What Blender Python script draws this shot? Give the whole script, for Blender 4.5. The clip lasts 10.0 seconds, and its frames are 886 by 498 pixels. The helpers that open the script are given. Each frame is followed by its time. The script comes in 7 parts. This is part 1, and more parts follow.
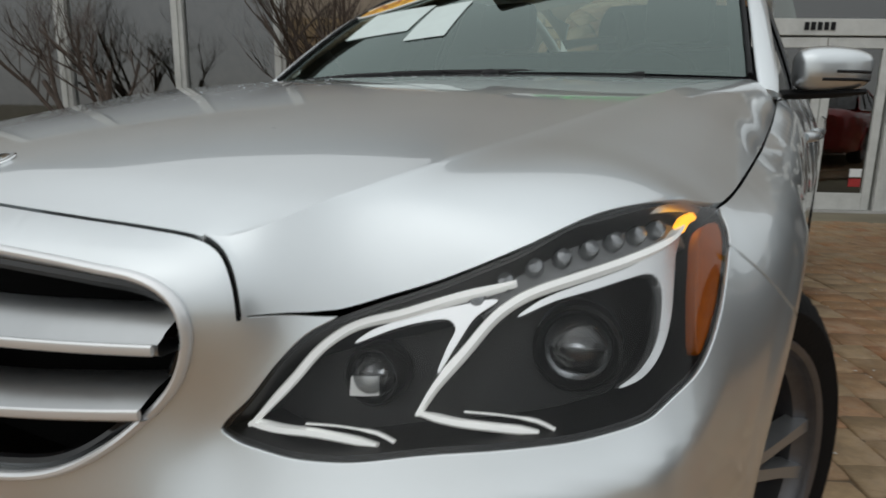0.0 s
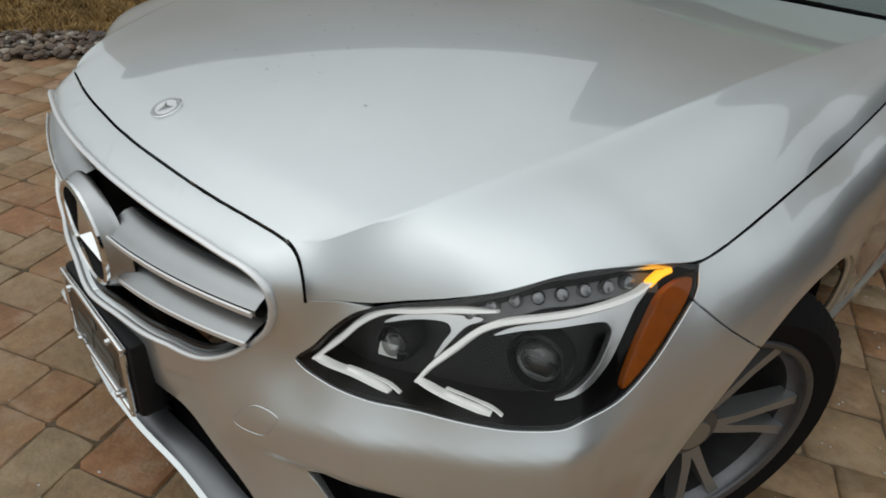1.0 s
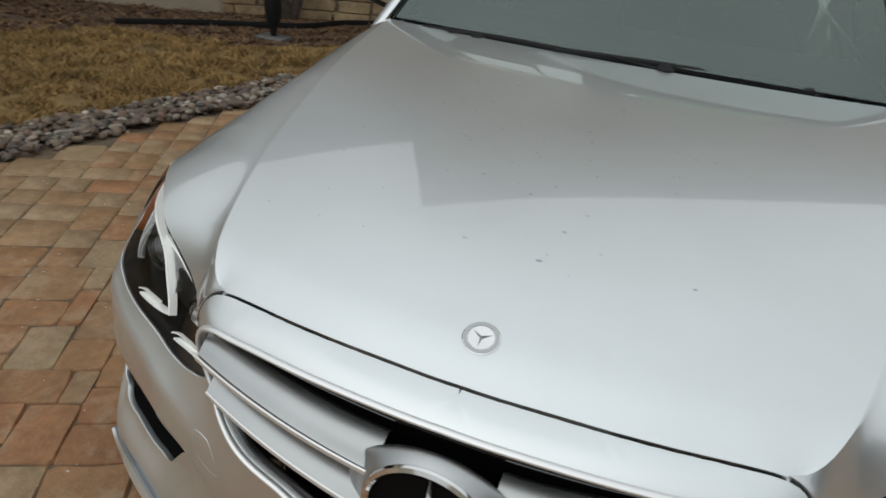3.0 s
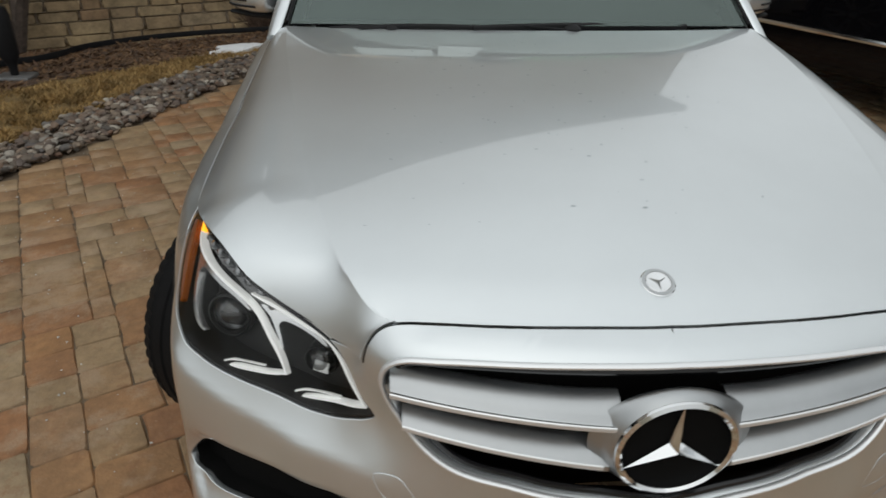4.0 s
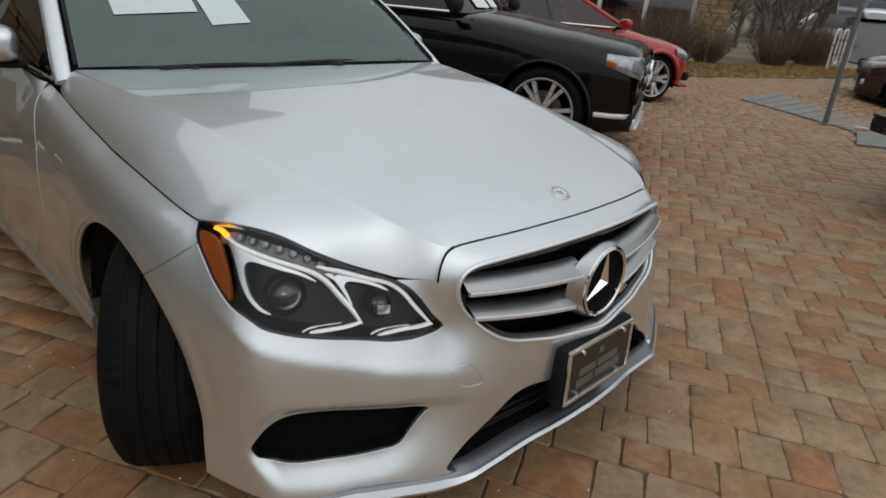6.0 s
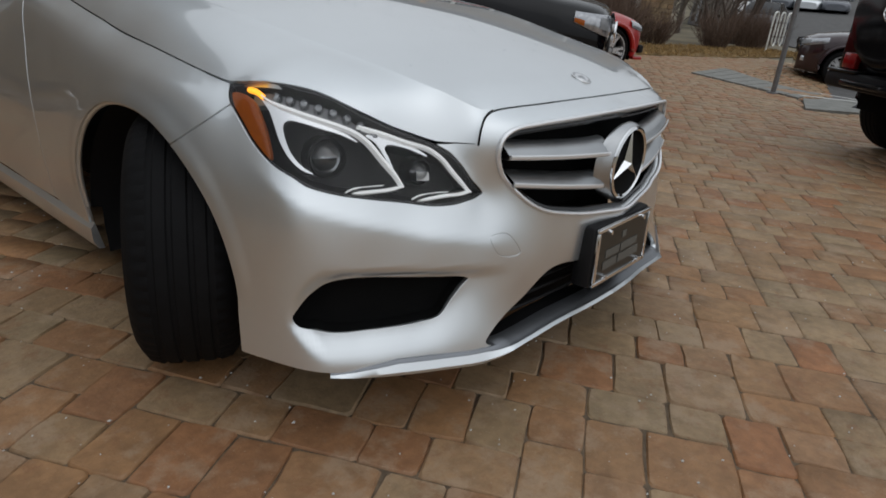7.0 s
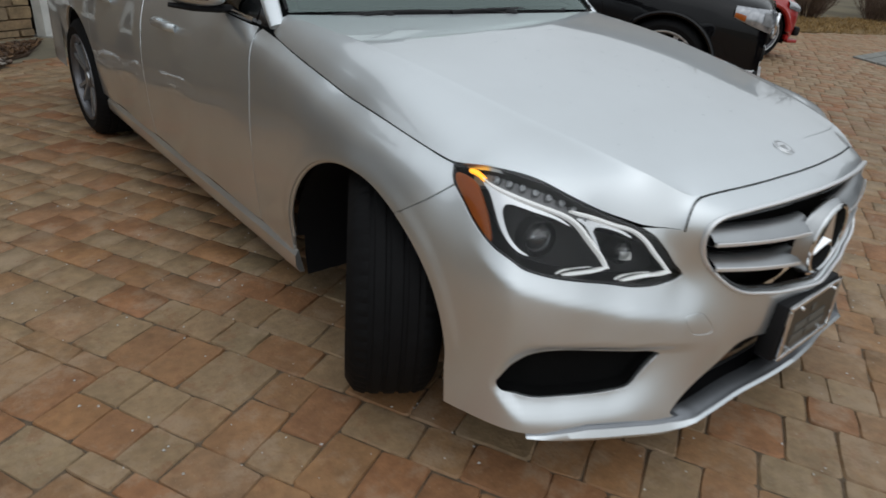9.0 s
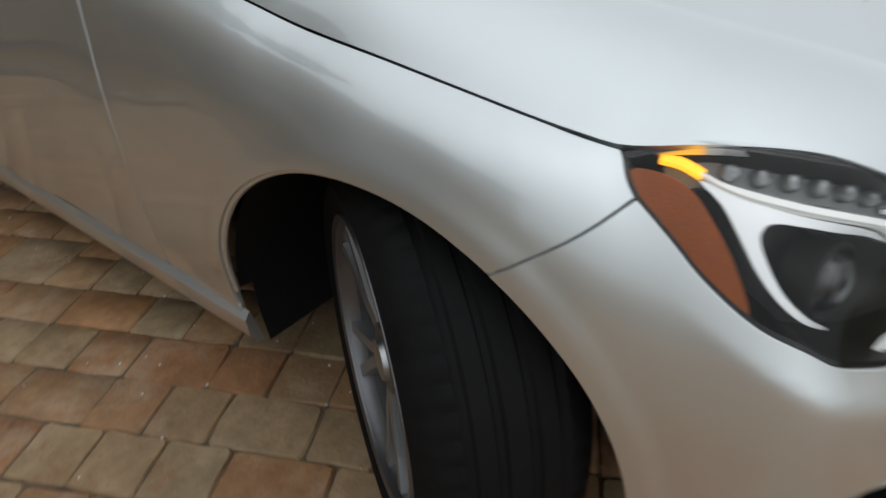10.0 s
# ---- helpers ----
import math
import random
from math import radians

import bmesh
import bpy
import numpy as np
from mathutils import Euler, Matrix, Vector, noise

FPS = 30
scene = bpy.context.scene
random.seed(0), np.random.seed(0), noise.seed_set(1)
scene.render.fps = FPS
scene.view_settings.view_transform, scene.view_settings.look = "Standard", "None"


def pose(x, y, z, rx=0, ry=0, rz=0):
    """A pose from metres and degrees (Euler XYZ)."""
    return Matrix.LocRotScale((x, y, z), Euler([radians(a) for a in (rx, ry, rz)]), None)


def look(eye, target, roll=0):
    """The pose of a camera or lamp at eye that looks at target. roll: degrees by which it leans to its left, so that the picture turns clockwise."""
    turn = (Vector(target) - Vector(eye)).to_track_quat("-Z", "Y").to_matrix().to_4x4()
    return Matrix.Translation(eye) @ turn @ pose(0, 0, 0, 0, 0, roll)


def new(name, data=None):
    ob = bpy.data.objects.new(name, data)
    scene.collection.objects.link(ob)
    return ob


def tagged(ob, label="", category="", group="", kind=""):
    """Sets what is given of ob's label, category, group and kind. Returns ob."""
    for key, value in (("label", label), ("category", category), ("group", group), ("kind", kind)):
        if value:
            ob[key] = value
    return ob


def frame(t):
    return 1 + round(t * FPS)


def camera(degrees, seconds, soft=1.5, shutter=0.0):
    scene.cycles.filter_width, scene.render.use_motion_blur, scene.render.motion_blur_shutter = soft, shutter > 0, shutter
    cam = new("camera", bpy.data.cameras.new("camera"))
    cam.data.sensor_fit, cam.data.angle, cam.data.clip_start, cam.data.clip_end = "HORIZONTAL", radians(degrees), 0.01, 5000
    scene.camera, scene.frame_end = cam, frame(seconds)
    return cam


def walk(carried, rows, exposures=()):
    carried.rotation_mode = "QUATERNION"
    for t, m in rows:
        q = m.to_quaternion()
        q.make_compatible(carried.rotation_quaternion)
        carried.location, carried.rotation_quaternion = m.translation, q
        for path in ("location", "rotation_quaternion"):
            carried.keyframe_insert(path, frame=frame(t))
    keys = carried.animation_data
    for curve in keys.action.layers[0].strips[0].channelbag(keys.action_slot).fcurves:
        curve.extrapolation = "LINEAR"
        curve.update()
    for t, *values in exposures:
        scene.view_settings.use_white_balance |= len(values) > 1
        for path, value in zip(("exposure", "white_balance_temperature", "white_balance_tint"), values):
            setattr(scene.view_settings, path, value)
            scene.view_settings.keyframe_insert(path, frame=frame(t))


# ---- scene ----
# ---- camera ----
cam = camera(69.25, 10.0, soft=1.6, shutter=0.3)
PATH = [
    (0, 0.923, -0.228, 0.869, 77.79, -0.88, 30.44),
    (0.3, 0.962, -0.194, 0.978, 71.40, -4.27, 31.43),
    (0.5, 1.054, -0.154, 1.053, 64.94, -2.43, 41.82),
    (1, 1.094, -0.199, 1.229, 56.90, -3.61, 47.08),
    (1.2, 1.042, -0.246, 1.280, 56.90, -1.42, 43.92),
    (1.5, 0.937, -0.344, 1.327, 56.92, 2.34, 36.79),
    (2, 0.718, -0.430, 1.347, 57.62, -0.07, 34.05),
    (2.5, 0.418, -0.459, 1.359, 59.43, -1.50, 30.49),
    (2.7, 0.316, -0.479, 1.370, 59.61, -3.05, 27.26),
    (3.8, -0.301, -0.654, 1.339, 61.28, -3.69, 0.67),
    (4, -0.422, -0.654, 1.357, 60.10, -1.08, -4.06),
    (4.3, -0.553, -0.652, 1.345, 62.15, -1.59, -9.78),
    (4.5, -0.730, -0.644, 1.375, 62.99, 0.92, -19.35),
    (5, -0.976, -0.680, 1.371, 67.34, -1.35, -32.23),
    (5.5, -1.179, -0.737, 1.343, 68.43, -1.03, -38.88),
    (5.7, -1.278, -0.732, 1.328, 67.17, -3.02, -41.75),
    (6.8, -1.587, -0.637, 1.046, 68.83, -5.20, -49.93),
    (7, -1.592, -0.641, 0.994, 67.52, -5.08, -49.78),
    (7.5, -1.589, -0.649, 0.928, 69.78, -4.79, -50.65),
    (8, -1.603, -0.643, 0.992, 69.80, -5.36, -49.20),
    (8.5, -1.677, -0.657, 1.214, 65.43, -5.75, -43.05),
    (9, -1.752, -0.458, 1.236, 63.33, -4.74, -39.63),
    (9.5, -1.658, -0.063, 1.169, 59.26, -4.82, -45.27),
    (10, -1.390, 0.343, 1.036, 56.22, 0.65, -52.47),
]
walk(cam, [(t, pose(x, y, z, rx, ry, rz)) for t, x, y, z, rx, ry, rz in PATH], [(0.0, -0.08, 6550, 7), (1.0, -0.14, 6600, 6), (2.0, -0.07, 6600, 6), (5.0, -0.08, 6650, 8), (7.0, -0.22, 6350, 10), (7.5, -0.13, 6330, 10), (8.0, -0.08, 6300, 9), (9.0, -0.07, 6300, 8), (9.5, 0.05, 6350, 7), (10.0, 0.02, 6450, 7)])

# ---- light: an overcast winter day ----
world = bpy.data.worlds.new("overcast_sky")
scene.world = world
world.use_nodes = True
wn, wl = world.node_tree.nodes, world.node_tree.links
wn.clear()
sky = wn.new("ShaderNodeTexSky")
sky.sky_type, sky.sun_disc = "NISHITA", False
sky.sun_elevation, sky.sun_rotation = radians(55), radians(200)
sky.air_density, sky.dust_density, sky.ozone_density = 1.0, 0.6, 1.0
grey = wn.new("ShaderNodeHueSaturation")
grey.inputs["Saturation"].default_value = 0.16
cloud = wn.new("ShaderNodeTexNoise")
cloud.inputs["Scale"].default_value, cloud.inputs["Detail"].default_value = 1.6, 4.0
cloud_coord = wn.new("ShaderNodeTexCoord")
cloud_ramp = wn.new("ShaderNodeMapRange")
cloud_ramp.inputs["To Min"].default_value, cloud_ramp.inputs["To Max"].default_value = 0.85, 1.15
mixc = wn.new("ShaderNodeMix")
mixc.data_type, mixc.blend_type = "RGBA", "MULTIPLY"
mixc.inputs["Factor"].default_value = 1.0
back = wn.new("ShaderNodeBackground")
back.inputs["Strength"].default_value = 0.158
wout = wn.new("ShaderNodeOutputWorld")
wl.new(cloud_coord.outputs["Generated"], cloud.inputs["Vector"])
wl.new(cloud.outputs["Fac"], cloud_ramp.inputs["Value"])
veil = wn.new("ShaderNodeMix")
veil.data_type = "RGBA"
veil.inputs["Factor"].default_value, veil.inputs["B"].default_value = 0.6, (5.16, 5.36, 5.52, 1)
wl.new(sky.outputs[0], grey.inputs["Color"])
wl.new(grey.outputs[0], veil.inputs["A"])
wl.new(veil.outputs["Result"], mixc.inputs["A"])
# an overcast sky is about three times as bright overhead as at the horizon
axes, climb, both_ = wn.new("ShaderNodeSeparateXYZ"), wn.new("ShaderNodeMapRange"), wn.new("ShaderNodeMath")
climb.inputs["From Min"].default_value, climb.inputs["From Max"].default_value = 0.0, 1.0
climb.inputs["To Min"].default_value, climb.inputs["To Max"].default_value = 0.55, 1.55
both_.operation = "MULTIPLY"
wl.new(cloud_coord.outputs["Generated"], axes.inputs[0])
wl.new(axes.outputs["Z"], climb.inputs["Value"])
wl.new(climb.outputs[0], both_.inputs[0])
wl.new(cloud_ramp.outputs[0], both_.inputs[1])
wl.new(both_.outputs[0], mixc.inputs["B"])
wl.new(mixc.outputs["Result"], back.inputs["Color"])
wl.new(back.outputs[0], wout.inputs[0])
sun_data = bpy.data.lights.new("sun", "SUN")
sun_data.energy, sun_data.angle, sun_data.color = 0.25, radians(80), (1.0, 0.97, 0.93)
sun = new("sun", sun_data)
sun.matrix_world = look((-6, -16, 20), (0, 0, 0))

# ---- tools ----
from mathutils.geometry import delaunay_2d_cdt

TAU = 2 * math.pi


def part(name, geo, material, parent=None, label="", smooth=True, normals=None):
    """Links verts and faces as one mesh object, under a thing or a part."""
    if isinstance(geo, bpy.types.Mesh):
        me = geo
    else:
        me = bpy.data.meshes.new(name)
        me.from_pydata([tuple(map(float, v)) for v in geo[0]], [], [tuple(f) for f in geo[1]])
        me.materials.append(material)
        if smooth:
            me.polygons.foreach_set("use_smooth", [True] * len(me.polygons))
            if normals is not None:
                me.normals_split_custom_set_from_vertices([tuple(map(float, n)) for n in normals])
            else:
                me.set_sharp_from_angle(angle=radians(38))
        me.update()
    ob = new(name, me)
    if parent is not None:
        ob.parent = parent
    return tagged(ob, label=label) if label else ob


def thing(name, label, category, group="", at=None):
    ob = new(name)
    ob.empty_display_size = 0.1
    if at is not None:
        ob.matrix_world = at
    return tagged(ob, label, category, group)


def join(*geos):
    vs, fs = [], []
    for g in geos:
        k = len(vs)
        vs.extend(tuple(v) for v in g[0])
        fs.extend(tuple(i + k for i in f) for f in g[1])
    return vs, fs


def flip(g):
    return g[0], [tuple(reversed(f)) for f in g[1]]


def mirrored(g):
    return [(-v[0], v[1], v[2]) for v in g[0]], [tuple(reversed(f)) for f in g[1]]


def moved(g, m):
    return [tuple(m @ Vector(v)) for v in g[0]], g[1]


def block(x0, x1, y0, y1, z0, z1, bevel=0.0):
    """A box with chamfered edges."""
    b = min(bevel, 0.49 * min(abs(x1 - x0), abs(y1 - y0), abs(z1 - z0)))
    if b <= 0:
        vs = [(x, y, z) for z in (z0, z1) for y in (y0, y1) for x in (x0, x1)]
        return vs, [(0, 2, 3, 1), (4, 5, 7, 6), (0, 1, 5, 4), (2, 6, 7, 3), (0, 4, 6, 2), (1, 3, 7, 5)]
    bm = bmesh.new()
    bmesh.ops.create_cube(bm, size=1)
    for v in bm.verts:
        v.co = Vector((x0 + (v.co.x + .5) * (x1 - x0), y0 + (v.co.y + .5) * (y1 - y0), z0 + (v.co.z + .5) * (z1 - z0)))
    bmesh.ops.bevel(bm, geom=bm.edges[:], offset=b, segments=2, affect="EDGES", profile=0.5)
    bm.verts.index_update()
    out = [tuple(v.co) for v in bm.verts], [tuple(v.index for v in f.verts) for f in bm.faces]
    bm.free()
    return out


def spin(profile, n, centre=(0, 0, 0), axis="X", caps=False):
    """Turns a profile of (along the axis, radius) round an axis."""
    vs, fs, m = [], [], len(profile)
    for i in range(n):
        c, s = math.cos(TAU * i / n), math.sin(TAU * i / n)
        for a, r in profile:
            p = {"X": (a, r * c, r * s), "Y": (r * s, a, r * c), "Z": (r * c, r * s, a)}[axis]
            vs.append((p[0] + centre[0], p[1] + centre[1], p[2] + centre[2]))
    for i in range(n):
        j = (i + 1) % n
        for k in range(m - 1):
            fs.append((i * m + k, j * m + k, j * m + k + 1, i * m + k + 1))
    if caps:
        fs.append(tuple(i * m for i in range(n))[::-1])
        fs.append(tuple(i * m + m - 1 for i in range(n)))
    return vs, fs


def tube(path, radius, n=8, closed=False, flat=1.0, up=(0, 0, 1), taper=None):
    """A tube along a path; flat squeezes it along its second axis."""
    P = [Vector(p) for p in path]
    vs, fs, m = [], [], len(P)
    for i, p in enumerate(P):
        a, b = P[(i - 1) % m] if (i or closed) else p, P[(i + 1) % m] if (i < m - 1 or closed) else p
        t = (b - a).normalized()
        u = Vector(up)
        u = (u - t * u.dot(t))
        if u.length < 1e-4:
            u = t.orthogonal()
        u.normalize()
        w = t.cross(u)
        r = radius * (taper[i] if taper else 1)
        for k in range(n):
            q = p + w * (r * math.cos(TAU * k / n)) + u * (r * flat * math.sin(TAU * k / n))
            vs.append(tuple(q))
    for i in range(m if closed else m - 1):
        j = (i + 1) % m
        for k in range(n):
            fs.append((i * n + k, i * n + (k + 1) % n, j * n + (k + 1) % n, j * n + k))
    if not closed:
        fs.append(tuple(range(n))[::-1])
        fs.append(tuple((m - 1) * n + k for k in range(n)))
    return vs, fs


def sheet(fn, us, vs_, thick=0.0):
    """A grid surface fn(u, v); thick adds a back."""
    nu, nv = len(us), len(vs_)
    pts = [Vector(fn(u, v)) for u in us for v in vs_]
    fs = [(i * nv + j, (i + 1) * nv + j, (i + 1) * nv + j + 1, i * nv + j + 1) for i in range(nu - 1) for j in range(nv - 1)]
    out = [tuple(p) for p in pts], fs
    return out


def lin(a, b, n):
    return [a + (b - a) * i / (n - 1) for i in range(n)]


def smooth_line(pts, step, closed=False):
    """A rounded curve through points, resampled at even steps."""
    P = np.asarray(pts, float)
    n = len(P)
    out = []
    for i in range(n if closed else n - 1):
        if closed:
            p0, p1, p2, p3 = P[(i - 1) % n], P[i], P[(i + 1) % n], P[(i + 2) % n]
        else:
            p1, p2 = P[i], P[i + 1]
            p0 = P[i - 1] if i else 2 * p1 - p2
            p3 = P[i + 2] if i + 2 < n else 2 * p2 - p1
        d = np.linalg.norm(p2 - p1)
        m1 = (p2 - p0) * d / (np.linalg.norm(p2 - p1) + np.linalg.norm(p1 - p0) + 1e-9)
        m2 = (p3 - p1) * d / (np.linalg.norm(p3 - p2) + np.linalg.norm(p2 - p1) + 1e-9)
        for s in np.linspace(0, 1, max(2, int(d / step) + 1), endpoint=False):
            out.append((2 * s**3 - 3 * s**2 + 1) * p1 + (s**3 - 2 * s**2 + s) * m1 + (-2 * s**3 + 3 * s**2) * p2 + (s**3 - s**2) * m2)
    if not closed:
        out.append(P[-1])
    return np.array(out)


def inside(poly, X):
    poly, X = np.asarray(poly), np.asarray(X)
    x, y = X[:, 0], X[:, 1]
    r = np.zeros(len(X), bool)
    j = len(poly) - 1
    for i in range(len(poly)):
        xi, yi, xj, yj = *poly[i], *poly[j]
        if yi != yj:
            r ^= ((yi > y) != (yj > y)) & (x < (xj - xi) * (y - yi) / (yj - yi) + xi)
        j = i
    return r


def trimmed(fmap, fnorm, outline, holes=(), step=0.012, flange=0.012, lip=0.004):
    """A curved panel: the surface fmap within an outline given in its two coordinates, with holes, and edges that turn in."""
    loops = [np.asarray(outline, float)] + [np.asarray(h, float) for h in holes]
    pts, edges = [], []
    for lp in loops:
        k = len(pts)
        pts += [tuple(p) for p in lp]
        edges += [(k + i, k + (i + 1) % len(lp)) for i in range(len(lp))]
    B = np.array(pts)
    lo, hi = loops[0].min(0), loops[0].max(0)
    gx, gy = np.meshgrid(np.arange(lo[0], hi[0], step), np.arange(lo[1], hi[1], step))
    gx[::2] += step / 2
    G = np.c_[gx.ravel(), gy.ravel()]
    G = G[inside(loops[0], G)]
    for h in loops[1:]:
        G = G[~inside(h, G)]
    keep = np.ones(len(G), bool)
    for i in range(0, len(B), 200):
        keep &= (((G[:, None] - B[None, i:i + 200]) ** 2).sum(2) > (0.55 * step) ** 2).all(1)
    G = G[keep]
    r = delaunay_2d_cdt([Vector(p) for p in pts] + [Vector(p) for p in G], edges, [], 0, 1e-7)
    V2 = np.array([tuple(v) for v in r[0]])
    F = np.array([tuple(f) for f in r[2]])
    C = V2[F].mean(1)
    ok = inside(loops[0], C)
    for h in loops[1:]:
        ok &= ~inside(h, C)
    F = F[ok]
    V, N = fmap(V2), fnorm(V2)
    a, b, c = V[F[:, 0]], V[F[:, 1]], V[F[:, 2]]
    wrong = (np.cross(b - a, c - a) * N[F].mean(1)).sum(1) < 0
    F[wrong] = F[wrong][:, ::-1]
    V, N, F = V.tolist(), N.tolist(), [tuple(f) for f in F]
    if flange:
        use = {}
        for f in F:
            for i in range(3):
                e = (f[i], f[(i + 1) % 3])
                if (e[1], e[0]) in use:
                    del use[(e[1], e[0])]
                else:
                    use[e] = 1
        ring, side = {}, {}
        for i, j in use:
            d = np.cross(np.array(V[j]) - V[i], N[i])
            for k in (i, j):
                side[k] = side.get(k, 0) + d / (np.linalg.norm(d) + 1e-9)
        for k, d in side.items():
            d = d / (np.linalg.norm(d) + 1e-9)
            n = np.array(N[k])
            a = len(V)
            V += [(V[k] - n * lip * 0.5 + d * lip * 0.35).tolist(), (V[k] - n * flange + d * lip * 0.35).tolist()]
            N += [(d * 0.9 + n * 0.3).tolist(), d.tolist()]
            ring[k] = a
        for i, j in use:
            F += [(j, i, ring[i], ring[j]), (ring[j], ring[i], ring[i] + 1, ring[j] + 1)]
    return (V, F), N


def both(g, n):
    """A half panel and its mirror image as one."""
    return join(g, mirrored(g)), [tuple(q) for q in n] + [(-q[0], q[1], q[2]) for q in n]


def lettering(text, size, bold=0.0):
    """The outline of words in the built-in font, as a flat mesh round its middle."""
    cu = bpy.data.curves.new("words", "FONT")
    cu.body, cu.size, cu.align_x, cu.align_y = text, size, "CENTER", "CENTER"
    cu.resolution_u, cu.offset = 2, bold
    ob = new("words", cu)
    bpy.context.view_layer.update()
    me = bpy.data.meshes.new_from_object(ob.evaluated_get(bpy.context.evaluated_depsgraph_get()))
    g = [tuple(v.co) for v in me.vertices], [tuple(p.vertices) for p in me.polygons]
    bpy.data.objects.remove(ob)
    bpy.data.curves.remove(cu)
    bpy.data.meshes.remove(me)
    return g


# ---- materials ----
def shader(m):
    return m.node_tree.nodes["Principled BSDF"]


def mat(name, colour, rough=0.5, metal=0.0, vary=0.0, scale=8.0, bump=0.0, bump_scale=60.0, coat=0.0, coat_rough=0.03, spec=0.5, second=None, rough_vary=0.0):
    m = bpy.data.materials.new(name)
    m.use_nodes = True
    n, l = m.node_tree.nodes, m.node_tree.links
    b = n["Principled BSDF"]
    b.inputs["Base Color"].default_value = (*colour, 1)
    b.inputs["Roughness"].default_value, b.inputs["Metallic"].default_value = rough, metal
    b.inputs["Specular IOR Level"].default_value = spec
    b.inputs["Coat Weight"].default_value, b.inputs["Coat Roughness"].default_value = coat, coat_rough
    co = n.new("ShaderNodeTexCoord")
    if vary or rough_vary:
        t = n.new("ShaderNodeTexNoise")
        t.inputs["Scale"].default_value, t.inputs["Detail"].default_value, t.inputs["Roughness"].default_value = scale, 6, 0.65
        l.new(co.outputs["Object"], t.inputs["Vector"])
        if vary:
            r = n.new("ShaderNodeValToRGB")
            s2 = second or tuple(c * (1 - vary) for c in colour)
            r.color_ramp.elements[0].position, r.color_ramp.elements[1].position = 0.33, 0.67
            r.color_ramp.elements[0].color = (*s2, 1)
            r.color_ramp.elements[1].color = (*[min(1, c * (1 + vary * 0.6)) for c in colour], 1)
            l.new(t.outputs["Fac"], r.inputs["Fac"])
            l.new(r.outputs["Color"], b.inputs["Base Color"])
        if rough_vary:
            q = n.new("ShaderNodeMapRange")
            q.inputs["To Min"].default_value, q.inputs["To Max"].default_value = max(0, rough - rough_vary), min(1, rough + rough_vary)
            l.new(t.outputs["Fac"], q.inputs["Value"])
            l.new(q.outputs[0], b.inputs["Roughness"])
    if bump:
        t2 = n.new("ShaderNodeTexNoise")
        t2.inputs["Scale"].default_value, t2.inputs["Detail"].default_value = bump_scale, 5
        l.new(co.outputs["Object"], t2.inputs["Vector"])
        bp = n.new("ShaderNodeBump")
        bp.inputs["Strength"].default_value, bp.inputs["Distance"].default_value = bump, 0.01
        l.new(t2.outputs["Fac"], bp.inputs["Height"])
        l.new(bp.outputs[0], b.inputs["Normal"])
    return m


